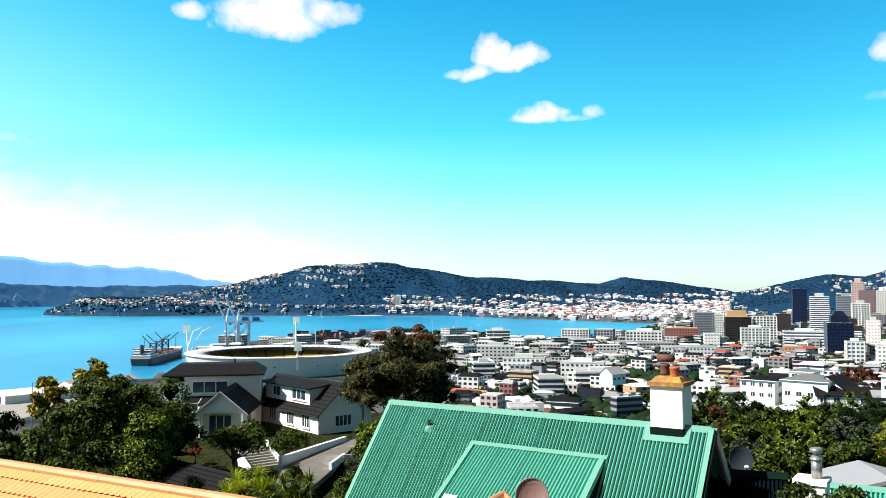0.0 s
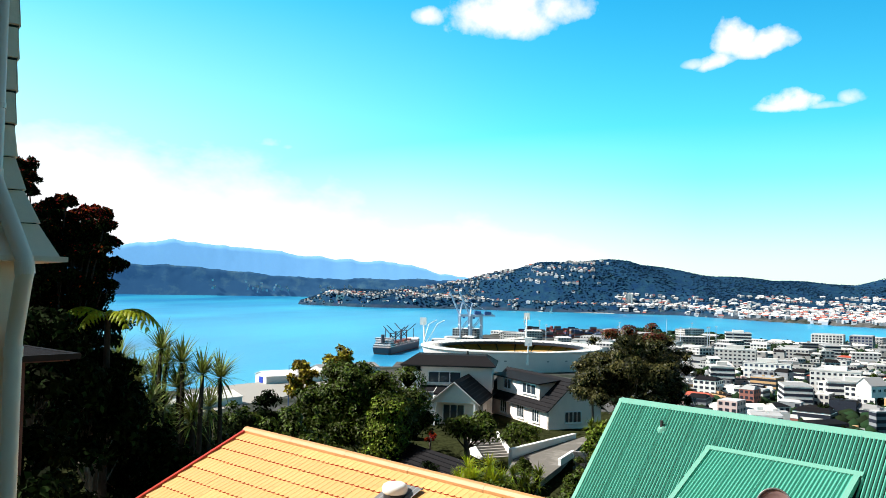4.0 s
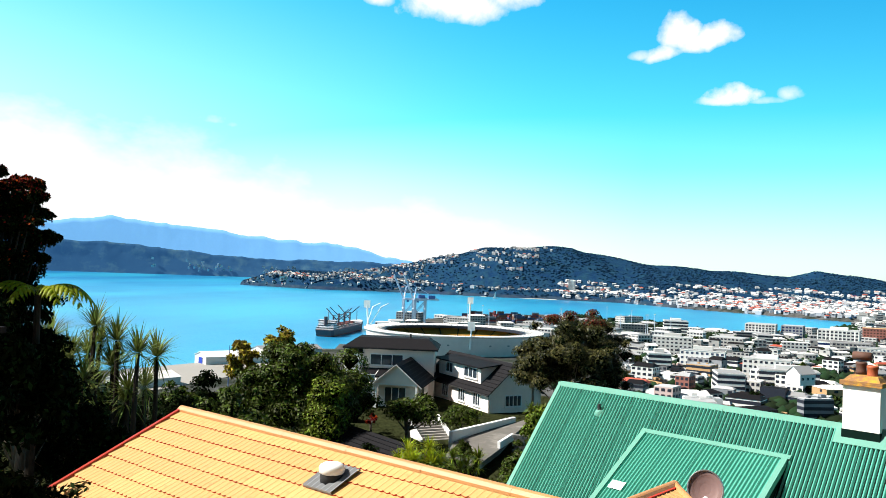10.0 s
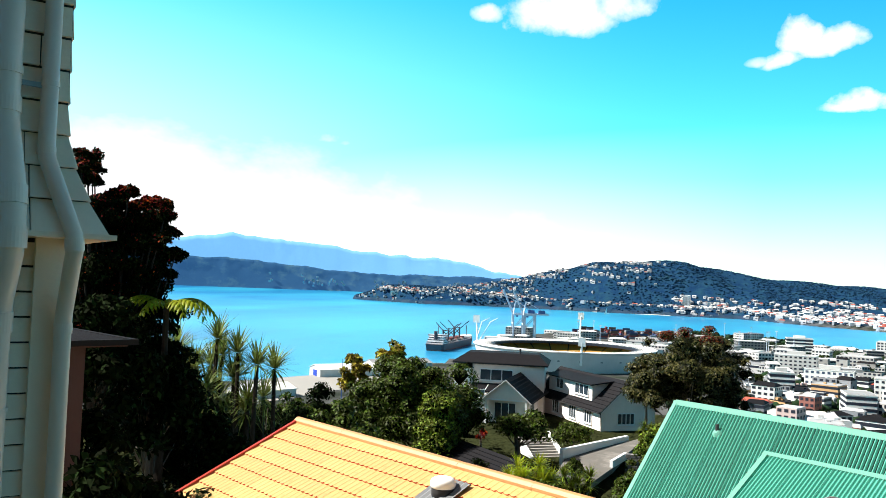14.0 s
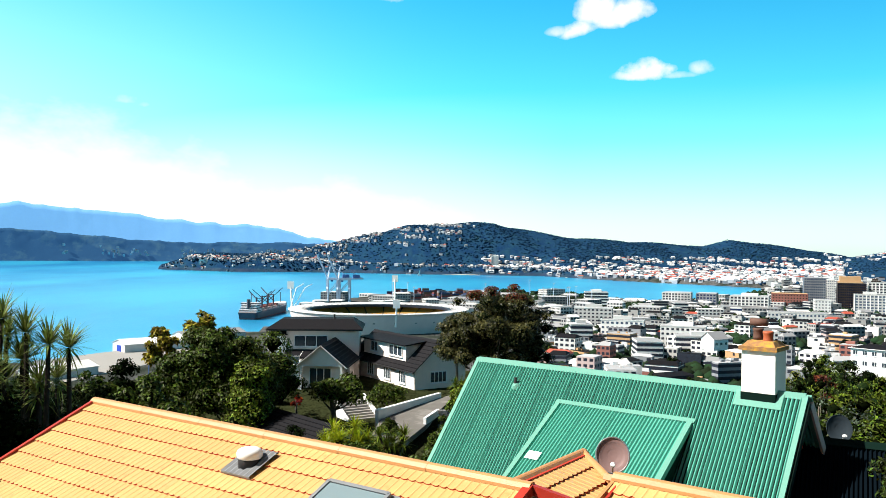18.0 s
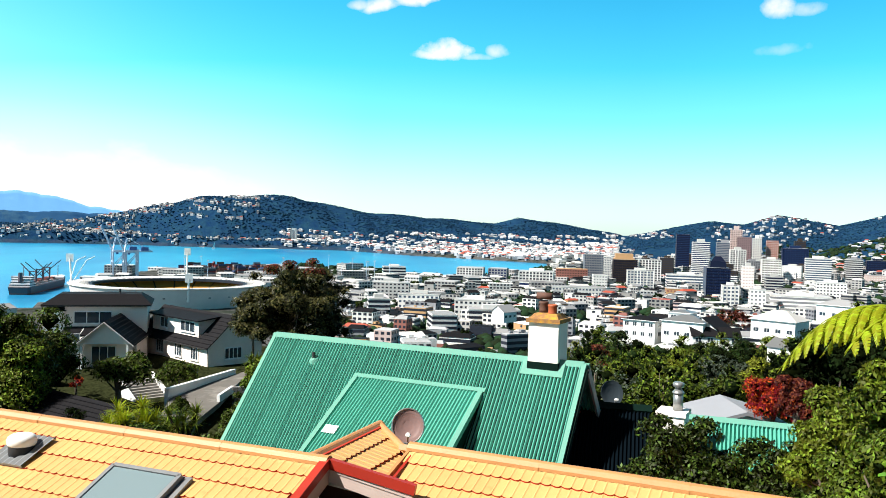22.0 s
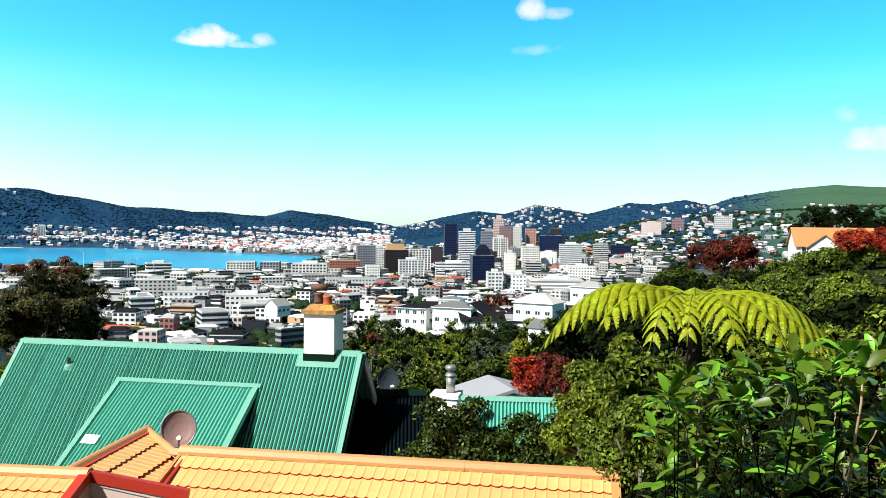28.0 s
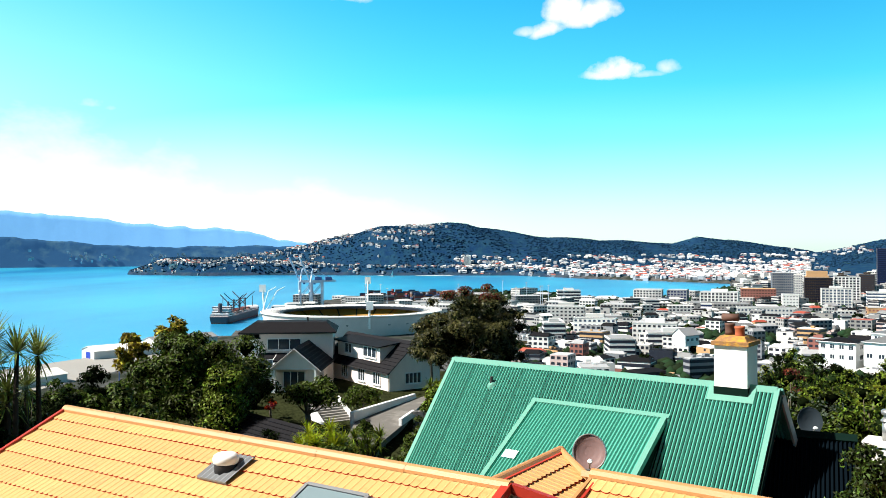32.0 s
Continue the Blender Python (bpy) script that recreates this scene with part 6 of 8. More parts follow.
shed("long low transit shed", -22.0, 760, 60, 22, 6, 30, ROOF_GREY)

sx_, sy_ = at(-18.75, 1092)
ship = thing("cargo_ship", "grey cargo ship with crossed deck cranes at the wharf", "ship", pose(sx_, sy_, 0, 0, 0, 92.0))
HULL = material("ship_hull", (0.07, 0.05, 0.06), 0.5, vary=0.25, scale=0.1)
BOOT = material("ship_boot_paint", (0.20, 0.06, 0.05), 0.6, vary=0.25, scale=0.1)
DECK = material("ship_deck", (0.34, 0.27, 0.26), 0.7, vary=0.3, scale=0.15, per=0.4)
SHIP_WHITE = material("ship_white", (0.55, 0.54, 0.55), 0.6, vary=0.15, scale=0.3)
outline = [(-80, -10), (-74, -12), (52, -12), (70, -8), (82, 0), (70, 8), (52, 12), (-74, 12), (-80, 10)]
part("boot_band", Geo().hull([(x * 0.96, y * 0.9, -2) for x, y in outline], [(x * 0.97, y * 0.95, 1.6) for x, y in outline]), BOOT, ship, "dull red waterline band")
part("hull", Geo().hull([(x * 0.97, y * 0.95, 1.6) for x, y in outline], [(x, y, 8.2 + max(0, x - 45) * 0.09) for x, y in outline]), HULL, ship, "dark hull")
part("deck", Geo().box(-76, -11, 8.2, 52, 11, 8.7), DECK, ship)
part("forecastle", Geo().hull([(54, -10, 8.4), (70, -7, 8.4), (79, 0, 8.4), (70, 7, 8.4), (54, 10, 8.4)], [(54, -10.4, 12), (71, -7.4, 12.6), (82, 0, 13), (71, 7.4, 12.6), (54, 10.4, 12)]), SHIP_WHITE, ship)
for k, (x0, x1, yy, z0, z1) in enumerate(((-74, -54, 11, 8.7, 11.6), (-72, -56, 10, 11.6, 14.4), (-70, -57, 9.5, 14.4, 17.0), (-66, -58, 11.5, 17.0, 19.6))):
    part("bridge_storey", Geo().box(x0, -yy, z0, x1, yy, z1), SHIP_WHITE, ship)
    part("window_strip", Geo().box(x0 - 0.1, -yy - 0.1, z0 + 1.2, x1 + 0.1, yy + 0.1, z0 + 2.0), CITY_DARK, ship)
part("funnel", Geo().tube([(-71, 0, 14), (-71.5, 0, 24)], [2.6, 2.2], 12), HULL, ship)
for x in (-42, -18, 6, 32):
    part("hatch", Geo().box(x - 8, -8, 8.7, x + 8, 8, 11.2), DECK, ship)
    part("deck_cargo", Geo().box(x - 6, -6, 11.2, x + 3, 5, 13.4), BOOT, ship)
for x, h, lean_ in ((-30, 24, 1), (-6, 25, -1), (20, 26, 1)):
    for yy in (-3.5, 3.5):
        part("crane_post", Geo().tube([(x, yy, 8), (x, yy, h)], 1.0, 8), HULL, ship)
        part("crane_jib", Geo().bar((x, yy, h - 9), (x + lean_ * 5, -yy * 4.2, h + 8), 0.9, 0.9), HULL, ship)
    part("post_tie", Geo().bar((x, -3.5, h - 1), (x, 3.5, h - 1), 0.9, 0.9), HULL, ship)
part("foremast", Geo().tube([(66, 0, 12), (66, 0, 26)], 0.45, 6), HULL, ship)
part("radar_mast", Geo().tube([(-61, 0, 19), (-61, 0, 30)], 0.4, 6), HULL, ship)
for yy in (-11.6, 11.6):
    part("rail", Geo().bar((-54, yy, 9.8), (52, yy, 9.8), 0.25, 0.25), SHIP_WHITE, ship)

CRANE_PAINT = material("crane_paint", (0.50, 0.56, 0.66), 0.5, vary=0.1, scale=0.3)
CRANE_BLUE = material("crane_blue", (0.06, 0.12, 0.32), 0.5, vary=0.1, scale=0.3)


def gantry(az, r, up, turn):
    """A container crane: four legs, portal beams, machine house, raised or level boom with stays."""
    x, y = at(az, r)
    t = thing("container_crane", "tall container crane with its boom raised" if up > 30 else "tall container crane with a level boom", "crane", pose(x, y, 3.5, 0, 0, -az + turn), "container cranes")
    for sx in (-9, 9):
        for sy in (-8, 8):
            part("leg", Geo().bar((sx, sy, -1), (sx, sy, 36), 2.0, 2.0), CRANE_PAINT, t)
        part("sill_beam", Geo().bar((sx, -8, 3), (sx, 8, 3), 1.8, 2.2), CRANE_PAINT, t)
        part("portal_beam", Geo().bar((sx, -8, 22), (sx, 8, 22), 1.8, 2.0), CRANE_PAINT, t)
    for sy in (-8, 8):
        part("cross_beam", Geo().bar((-9, sy, 36), (9, sy, 36), 1.8, 2.6), CRANE_PAINT, t)
        part("diagonal", Geo().bar((-9, sy, 12), (9, sy, 34), 1.0, 1.0), CRANE_PAINT, t)
    part("girder", Geo().bar((-9, 0, 37), (30, 0, 37), 4.0, 2.2), CRANE_PAINT, t)
    part("machine_house", Geo().box(14, -3.5, 38, 24, 3.5, 43), CRANE_BLUE, t)
    part("cab", Geo().box(-4, -1.5, 32, -1, 1.5, 35.5), CRANE_BLUE, t)
    c, s = math.cos(radians(up)), math.sin(radians(up))
    for sy in (-1.6, 1.6):
        part("boom", Geo().bar((-9, sy, 37), (-9 - 40 * c, sy, 37 + 40 * s), 1.4, 2.2), CRANE_PAINT, t)
        part("mast_leg", Geo().bar((-9, sy * 3, 36), (-5, sy, 56), 1.3, 1.3), CRANE_PAINT, t)
        part("stay", Geo().bar((-5, sy, 56), (28, sy, 38), 0.7, 0.7), CRANE_PAINT, t)
        part("fore_stay", Geo().bar((-5, sy, 56), (-9 - 30 * c, sy, 37 + 30 * s), 0.6, 0.6), CRANE_PAINT, t)
    return t


gantry(-14.25, 1290, 66, 8)
gantry(-13.55, 1275, 66, 8)
BOX_MATS = [material("box_" + n, c, 0.6, vary=0.15, scale=0.3) for n, c in (("red", (0.22, 0.035, 0.03)), ("blue", (0.03, 0.05, 0.13)), ("rust", (0.16, 0.07, 0.04)), ("grey", (0.22, 0.22, 0.24)), ("dark", (0.06, 0.05, 0.06)))]
brng = random.Random(17)
one_box = [Geo().box(-6.1, -1.25, 0, 6.1, 1.25, 2.6).mesh("container", m) for m in BOX_MATS]
for k in range(150):
    az, r = brng.uniform(-10.4, -4.6), brng.uniform(1330, 1520)
    x, y = at(az, r)
    turn = -az + brng.choice((12, 12, 12, 102))
    for q in range(brng.randint(2, 5)):
        if len([o for o in scene.objects if o.name.startswith("shipping_container")]) > 290:
            break
        ob = new("shipping_container", brng.choice(one_box))
        ob.matrix_basis = pose(x, y, 3.6 + 2.6 * q, 0, 0, turn)
        tagged(ob, "steel shipping container in a wharf stack", "container", "wharf containers")
for k in range(14):
    x, y = at(brng.uniform(-12, 6), brng.uniform(1100, 1500))
    lp = thing("light_pole", "tall pale light pole on the wharf", "light pole", pose(x, y, 3.5), "wharf light poles")
    part("pole", Geo().tube([(0, 0, -1), (0, 0, 30)], [0.5, 0.3], 6), CRANE_PAINT, lp)
    part("lamp_head", Geo().box(-1.6, -0.4, 29.5, 1.6, 0.4, 30.6), CITY_WHITE, lp)
fx, fy = at(-26.2, 520)
fp = thing("flag_pole", "slender dark pole near the wharf", "pole", pose(fx, fy, hz(fx, fy)))
part("pole", Geo().tube([(0, 0, -1), (0, 0, 31)], [0.35, 0.2], 6), CRANE_BLUE, fp)
bx, by = at(-8.35, 2780)
yacht = thing("sailing_boat", "white sailing boat on the bay", "boat", pose(bx, by, 0, 0, 0, 20))
part("hull", Geo().hull([(-6, -1.5, -0.5), (5, -1.5, -0.5), (8, 0, -0.5), (5, 1.5, -0.5), (-6, 1.5, -0.5)], [(-7, -2, 2), (6, -2, 2), (10, 0, 2.5), (6, 2, 2), (-7, 2, 2)]), CITY_WHITE, yacht)
part("sail", Geo().hull([(-6, 0, 3), (2, 0, 3), (2, 0.4, 3), (-6, 0.4, 3)], [(1.6, 0, 22), (2, 0, 22), (2, 0.4, 22), (1.6, 0.4, 22)]), CITY_WHITE, yacht)
small_houses("wharf_buildings", "low sheds and depots along the wharves", scatter(110, -16, 16, 900, 1480, lambda az, r, z: z < 8 and not (-17 < az < -6 and r < 985) and not (-10.6 < az < -4.4 and r > 1310)), 6, [1, 1, 4, 4, 1], (16, 46), TOWN_WALL)

# ---- roofs and sheds to the right of the green house ----
wing2 = thing("side_wing", "low side wing with shade in its iron roof's colour", "house", pose(5.75, 19.4, EYE - 4.19, 0, 0, -20.0))
wf = slope_frame((0, 0, 0), (1, 0, 0), (0, -math.cos(radians(28)), -math.sin(radians(28))))
iron(wing2, wf, (0.0, 2.0, lambda x: 0.0, lambda x: -4.2), SHADE_IRON)
part("ridge_cap", slab(wf, ((-0.05, 0.12), (-0.05, -0.12), (2.05, -0.12), (2.05, 0.12)), -0.02, 0.05), GREEN_AND_SHADE, wing2)
part("wall", Geo().box(0.1, -3.4, -7, 1.9, 0.3, -1.9), CREAM, wing2)
part("back_slope", slab(slope_frame((2, 0, 0), (-1, 0, 0), (0, math.cos(radians(28)), -math.sin(radians(28)))), ((0, 0), (2, 0), (2, -2.5), (0, -2.5)), -0.04, 0.0), GREEN_AND_SHADE, wing2)
dish("satellite_dish", "grey satellite dish on a pole beside the side wing", *at(19.5, 23.6), EYE - 4.50, 0.35, 176, 14, DISH, 1.2)

c2 = thing("chimney", "white plastered chimney with a metal flue", "chimney", pose(*at(23.7, 20.3), EYE - 4.16, 0, 0, -33.3))
part("chimney_shaft", Geo().box(-0.31, -0.31, -3.5, 0.31, 0.31, -0.1), PLASTER, c2)
part("cap", Geo().box(-0.35, -0.35, -0.1, 0.35, 0.35, 0.0), PLASTER, c2, "moulded plaster cap")
part("flue", Geo().tube([(0.1, 0.0, 0), (0.1, 0.0, 0.42)], 0.115, 16), METAL, c2, "galvanised flue", smooth=True)
part("flue_collar", Geo().tube([(0.1, 0, 0.41), (0.1, 0, 0.43), (0.1, 0, 0.50)], [0.145, 0.14, 0.085], 16), METAL, c2, smooth=True)
part("flue_neck", Geo().tube([(0.1, 0, 0.49), (0.1, 0, 0.57)], 0.08, 14), METAL, c2, smooth=True)
part("cowl", Geo().tube([(0.1, 0, 0.56), (0.1, 0, 0.58), (0.1, 0, 0.64), (0.1, 0, 0.67)], [0.12, 0.135, 0.135, 0.10], 16), METAL, c2, smooth=True)

lean = thing("green_lean_to", "small lean-to with a green corrugated iron roof", "shed", pose(*at(24.75, 21.6), EYE - 4.58, 0, 0, -27.0))
lf = slope_frame((0, 0, 0), (1, 0, 0), (0, -math.cos(radians(35)), -math.sin(radians(35))))
iron(lean, lf, (0.0, 2.68, lambda x: 0.0, lambda x: -1.6), GREEN_IRON, pitch=0.094, deep=0.042)
part("ridge_cap", slab(lf, ((-0.05, 0.08), (-0.05, -0.1), (2.72, -0.1), (2.72, 0.08)), -0.02, 0.04), GREEN_TRIM, lean)
part("verge", slab(lf, ((2.62, 0), (2.62, -1.6), (2.76, -1.6), (2.76, 0)), -0.03, 0.04), GREEN_TRIM, lean)
part("wall", Geo().box(0.1, -1.2, -4, 2.6, 0.1, -0.95), CREAM, lean)

annex = thing("white_annex", "white outbuilding with a pale grey shallow roof", "shed", pose(*at(27.2, 30.0), EYE - 8.2, 0, 0, -98.0))
part("wall", Geo().box(-1.3, -1.25, -4, 1.3, 1.25, 2.15), WHITE, annex)
gable_roof(annex, -1.3, 1.3, -1.25, 1.25, 2.15, 0.34, 0.15, PALE_IRON)
part("gable_wall", Geo().hull([(1.2, -1.25, 2.14), (1.3, -1.25, 2.14), (1.3, 1.25, 2.14), (1.2, 1.25, 2.14)], [(1.2, -0.02, 2.45), (1.3, -0.02, 2.45), (1.3, 0.02, 2.45), (1.2, 0.02, 2.45)]), WHITE, annex)

# neighbour's eave below the shingled house
eave = thing("neighbour_roof", "corner of a dark roof with a dark gutter and brown wall", "house", pose(*at(-39.8, 14.0), EYE - 1.2, 0, 0, 64.0))
part("roof", Geo().hull([(-6, 0, 0), (0, 0, 0), (0, 5, 0), (-6, 5, 0)], [(-6, 2.4, 0.5), (-2.4, 2.4, 0.5), (-2.4, 2.6, 0.5), (-6, 2.6, 0.5)]), SLATE, eave)
part("gutter", Geo().box(-6, -0.09, -0.07, 0.09, 0.0, 0.02).box(0.0, 0.0, -0.07, 0.09, 5.0, 0.02), SLATE, eave, "dark gutter")
part("soffit", Geo().box(-6, 0.02, -0.10, -0.03, 5.0, -0.07), MAROON_AND_SHADE, eave, "brown soffit")
part("wall", Geo().box(-6, 0.5, -8, -0.5, 4.5, -0.10), MAROON_AND_SHADE, eave, "brown shaded wall")

# ---- ground works round the villa ----
drive = thing("driveway", "pale concrete driveway curving up to the villa", "driveway", kind="structure")
left_edge = ((-11.6, 57), (-11.3, 65.8), (-10.8, 71.5), (-8.6, 77.3), (-6.67, 82.2), (-5.0, 86))
right_edge = ((-9.9, 56), (-9.0, 63.5), (-7.6, 69.5), (-7.0, 74), (-6.2, 79.2), (-4.4, 83))
for k in range(5):
    q = [at(*left_edge[k]), at(*right_edge[k]), at(*right_edge[k + 1]), at(*left_edge[k + 1])]
    part("slab", Geo().hull([(x, y, 69.9) for x, y in q], [(x, y, 70.35) for x, y in q]), PAVING, drive)
part("kerb_wall", Geo().bar((*at(-7.7, 69.6), 70.6), (*at(-6.8, 73.5), 70.6), 0.25, 0.6), WHITE, drive, "pale kerb wall")
t0, t1 = at(-10.9, 71.9), at(-6.6, 82.7)
u0, u1 = at(-11.15, 71.9), at(-6.85, 82.9)
part("terrace_wall", Geo().hull([(*t0, 69.5), (*t1, 69.5), (*u1, 69.5), (*u0, 69.5)], [(*t0, 71.05), (*t1, 70.68), (*u1, 70.68), (*u0, 71.05)]), VILLA_WALL, drive, "pale plastered terrace wall")
part("coping", Geo().bar((*[(a + b) / 2 for a, b in zip(t0, u0)], 71.09), (*[(a + b) / 2 for a, b in zip(t1, u1)], 70.72), 0.38, 0.08), WHITE, drive)
stone = thing("stone_wall", "dark dry stone retaining wall", "wall", pose(*at(-5.6, 72), 69.5, 0, 0, 10), kind="structure")
wr_ = random.Random(3)
for i in range(7):
    for j in range(5):
        w, h = 0.42, 0.32
        part("stone", Geo().box(-1.5 + i * w + 0.2 * (j % 2), wr_.uniform(-0.06, 0.02), j * h, -1.5 + i * w + w - 0.03 + 0.2 * (j % 2), 0.4, j * h + h - 0.03), STONE, stone)
steps = thing("garden_steps", "pale concrete garden steps between white side walls", "steps", pose(*at(-11.9, 75.5), 69.2, 0, 0, 38.0), kind="structure")
for k in range(9):
    part("step", Geo().box(-1.5, 0.36 * k, 0.0, 1.5, 0.36 * k + 0.38, 0.2 + 0.17 * k), CONCRETE, steps)
for x in (-1.7, 1.5):
    part("side_wall", Geo().hull([(x, -0.1, -0.3), (x + 0.2, -0.1, -0.3), (x + 0.2, 3.4, -0.3), (x, 3.4, -0.3)], [(x, -0.1, 0.55), (x + 0.2, -0.1, 0.55), (x + 0.2, 3.4, 2.1), (x, 3.4, 2.1)]), WHITE, steps, "white side wall")

# ---- white houses on the slope to the right ----


def cottage(label, az, r, z, w, d, h, turn, roof, rise=1.8, wall=None, cols=3, hip=False):
    x, y = at(az, r)
    z -= 3.4 if 200 < r < 340 else 0.0
    w *= 1.15 if 200 < r < 340 else 1.0
    t = thing("house", label, "house", pose(x, y, z, 0, 0, -az + turn))
    part("wall", Geo().box(-w / 2, 0, -1.5, w / 2, d, h), wall or WHITE, t)
    if hip:
        e, k = 0.5, min(w, d) * 0.48
        part("roof", Geo().hull([(-w / 2 - e, -e, h), (w / 2 + e, -e, h), (w / 2 + e, d + e, h), (-w / 2 - e, d + e, h)], [(-w / 2 + k, k, h + rise), (w / 2 - k, k, h + rise), (w / 2 - k, d - k, h + rise), (-w / 2 + k, d - k, h + rise)]), roof, t)
        part("gutter", Geo().box(-w / 2 - e - 0.08, -e - 0.08, h - 0.18, w / 2 + e + 0.08, d + e + 0.08, h), WHITE, t)
    else:
        gable_roof(t, -w / 2, w / 2, 0, d, h, rise, 0.4, roof, thick=0.2)
    for s in (-1, 1) if not hip else ():
        part("gable_wall", Geo().hull([(s * w / 2 - 0.05, 0, h), (s * w / 2 + 0.05, 0, h), (s * w / 2 + 0.05, d, h), (s * w / 2 - 0.05, d, h)],
                                      [(s * w / 2 - 0.05, d / 2 - 0.05, h + rise * 0.97), (s * w / 2 + 0.05, d / 2 - 0.05, h + rise * 0.97), (s * w / 2 + 0.05, d / 2 + 0.05, h + rise * 0.97), (s * w / 2 - 0.05, d / 2 + 0.05, h + rise * 0.97)]), wall or WHITE, t)
    for row in range(max(1, int(h / 2.9))):
        for k in range(cols):
            window(t, -w / 2 + w * (k + 0.5) / cols, -0.02, 0.9 + 2.9 * row, w / cols * 0.5, 1.3, "y", 2)
        window(t, w / 2 + 0.02, d * 0.5, 0.9 + 2.9 * row, d * 0.3, 1.3, "x", 2)
    return t


cottage("white two-storey house with a dark grey roof", 20.6, 262, 56.2, 9.0, 8, 5.8, -22, SLATE, 1.0, cols=4, hip=True)
cottage("white side wing with a dark roof", 21.8, 268, 56.6, 6.0, 8, 5.2, -22, SLATE, 1.4, cols=2)
cottage("white house with a pale hipped roof", 23.4, 258, 57.2, 11.0, 9, 5.4, -20, METAL, 1.6, cols=4, hip=True)
cottage("white upper storey behind a hipped roof", 23.2, 266, 61.5, 6.0, 6, 3.0, -20, METAL, 0.8, cols=2, hip=True)
cottage("white gabled villa with a black roof", 26.0, 262, 57.4, 8.0, 9, 3.6, 66, SLATE, 3.0, cols=2)
cottage("low black-roofed wing of a white villa", 25.6, 256, 56.2, 12.0, 6, 3.0, 14, SLATE, 2.2, cols=4)
cottage("large white house with a pale roof", 29.0, 272, 58.4, 12.0, 10, 4.8, -24, CITY_WHITE, 2.8, cols=4, hip=True)
cottage("small white weatherboard house among trees", 29.6, 205, 58.8, 6.2, 7, 4.6, -30, METAL, 1.6, cols=2)
cottage("white house with a grey hipped roof", 32.6, 330, 59.6, 12.0, 10, 5.0, -24, ROOF_GREY, 2.0, cols=3, hip=True)
cottage("cream house with an orange tile roof on the hill", 48.2, 160, 79.6, 13.0, 9, 2.6, 12, ORANGE_ROOF, 3.0, PLASTER, 4)
cottage("cream gabled wing with an orange tile roof", 46.6, 154, 79.6, 6.0, 5, 2.6, -90, ORANGE_ROOF, 1.9, PLASTER, 2)
cottage("grey gabled cottage below the slope", 11.9, 420, 40.0, 10.0, 8, 4.0, 50, ROOF_GREY, 3.2)
for k, (az, r, mat, lab) in enumerate(((4.6, 470, RED_ROOF, "low shop with a red awning roof"), (1.4, 540, ORANGE_ROOF, "low tan workshop building"), (8.0, 440, DOOR_BLUE, "low building with a blue end wall"), (5.2, 540, CITY_WHITE, "white twin-gabled warehouse with a white roof"), (3.6, 545, CITY_WHITE, "white gabled warehouse beside the street"), (10.4, 400, SEATS, "small yellow-painted kiosk among trees"))):
    x, y = at(az, r)
    cottage(lab, az, r, hz(x, y) + 1, (22, 16, 14, 20, 18, 8)[k], (10, 12, 10, 22, 22, 4)[k], (5, 4, 6, 8, 7, 5)[k], 20, mat, (1.5, 1.2, 1.6, 3, 3, 0.5)[k])

# ---- trees and plants ----


def tree_at(label, az, r, top_el, wide_deg, seed, mat, base=None, depth=None, **kw):
    x, y = at(az, r)
    z = hz(x, y) if base is None else base
    top = EYE + r * math.tan(radians(top_el))
    rx = r * radians(wide_deg) / 2
    return tree(label, x, y, z, top - z, rx, depth or rx, seed, mat, **kw)


def shrub(label, az, r, top_el, bot_el, wide_deg, seed, mat, leaf=0.2, count=4000, clumps=30, name="shrub", depth=None, **kw):
    """A bush that reaches from the ground, round and dense."""
    x, y = at(az, r)
    top, bot = EYE + r * math.tan(radians(top_el)), EYE + r * math.tan(radians(bot_el))
    rx = r * radians(wide_deg) / 2
    c = min(rx, top - bot) * 0.33
    return tree(label, x, y, bot, top - bot, rx, depth or rx, seed, mat, leaf=leaf, count=count, clumps=clumps, clump=(c * 0.6, c * 1.2), trunk=0.1, name=name, bare=0.05, kinds=name, **kw)


tree_at("broad dark green tree with yellow-tipped branches", -20.9, 72, -5.0, 9.8, 5, LEAF_MID, base=67, leaf=0.27, count=50000, clumps=150, clump=(0.8, 1.7), bare=0.0)
shrub("golden-leaved tree top at the edge of the dark tree", -22.6, 75, -4.2, -7.0, 2.2, 51, LEAF_YELLOW, 0.4, 1500, 16, "tree")
shrub("golden-leaved tree with orange tips", -25.3, 74, -5.0, -9.5, 2.0, 52, LEAF_YELLOW, 0.4, 2200, 20, "tree")
tree_at("leafy green tree in front of the villa", -19.6, 67, -6.9, 2.9, 53, LEAF_LIGHT, base=66, leaf=0.24, count=9000, clumps=50, clump=(0.6, 1.2), bare=0.1)
tree_at("large dark pohutukawa with a few red flowers", -2.9, 82, -2.2, 8.2, 6, LEAF_POHUTU, base=68.5, leaf=0.21, count=46000, clumps=130, clump=(0.55, 1.3), bare=0.12, extra=(DARK_BLOOM, 1800, 0.13, 0.72))
shrub("dark foliage under the pohutukawa's edge", -5.5, 80, -4.5, -8.7, 2.9, 641, LEAF_POHUTU, 0.22, 9000, 46, "tree")
shrub("dark lower boughs of a pohutukawa", -2.6, 84, -4.8, -9.2, 6.2, 642, LEAF_POHUTU, 0.22, 14000, 60, "tree")
tree_at("small round dark tree beside the steps", -13.9, 72, -8.7, 3.4, 61, LEAF_MID, leaf=0.28, count=5000, clumps=34, clump=(0.5, 1.0), bare=0.3)
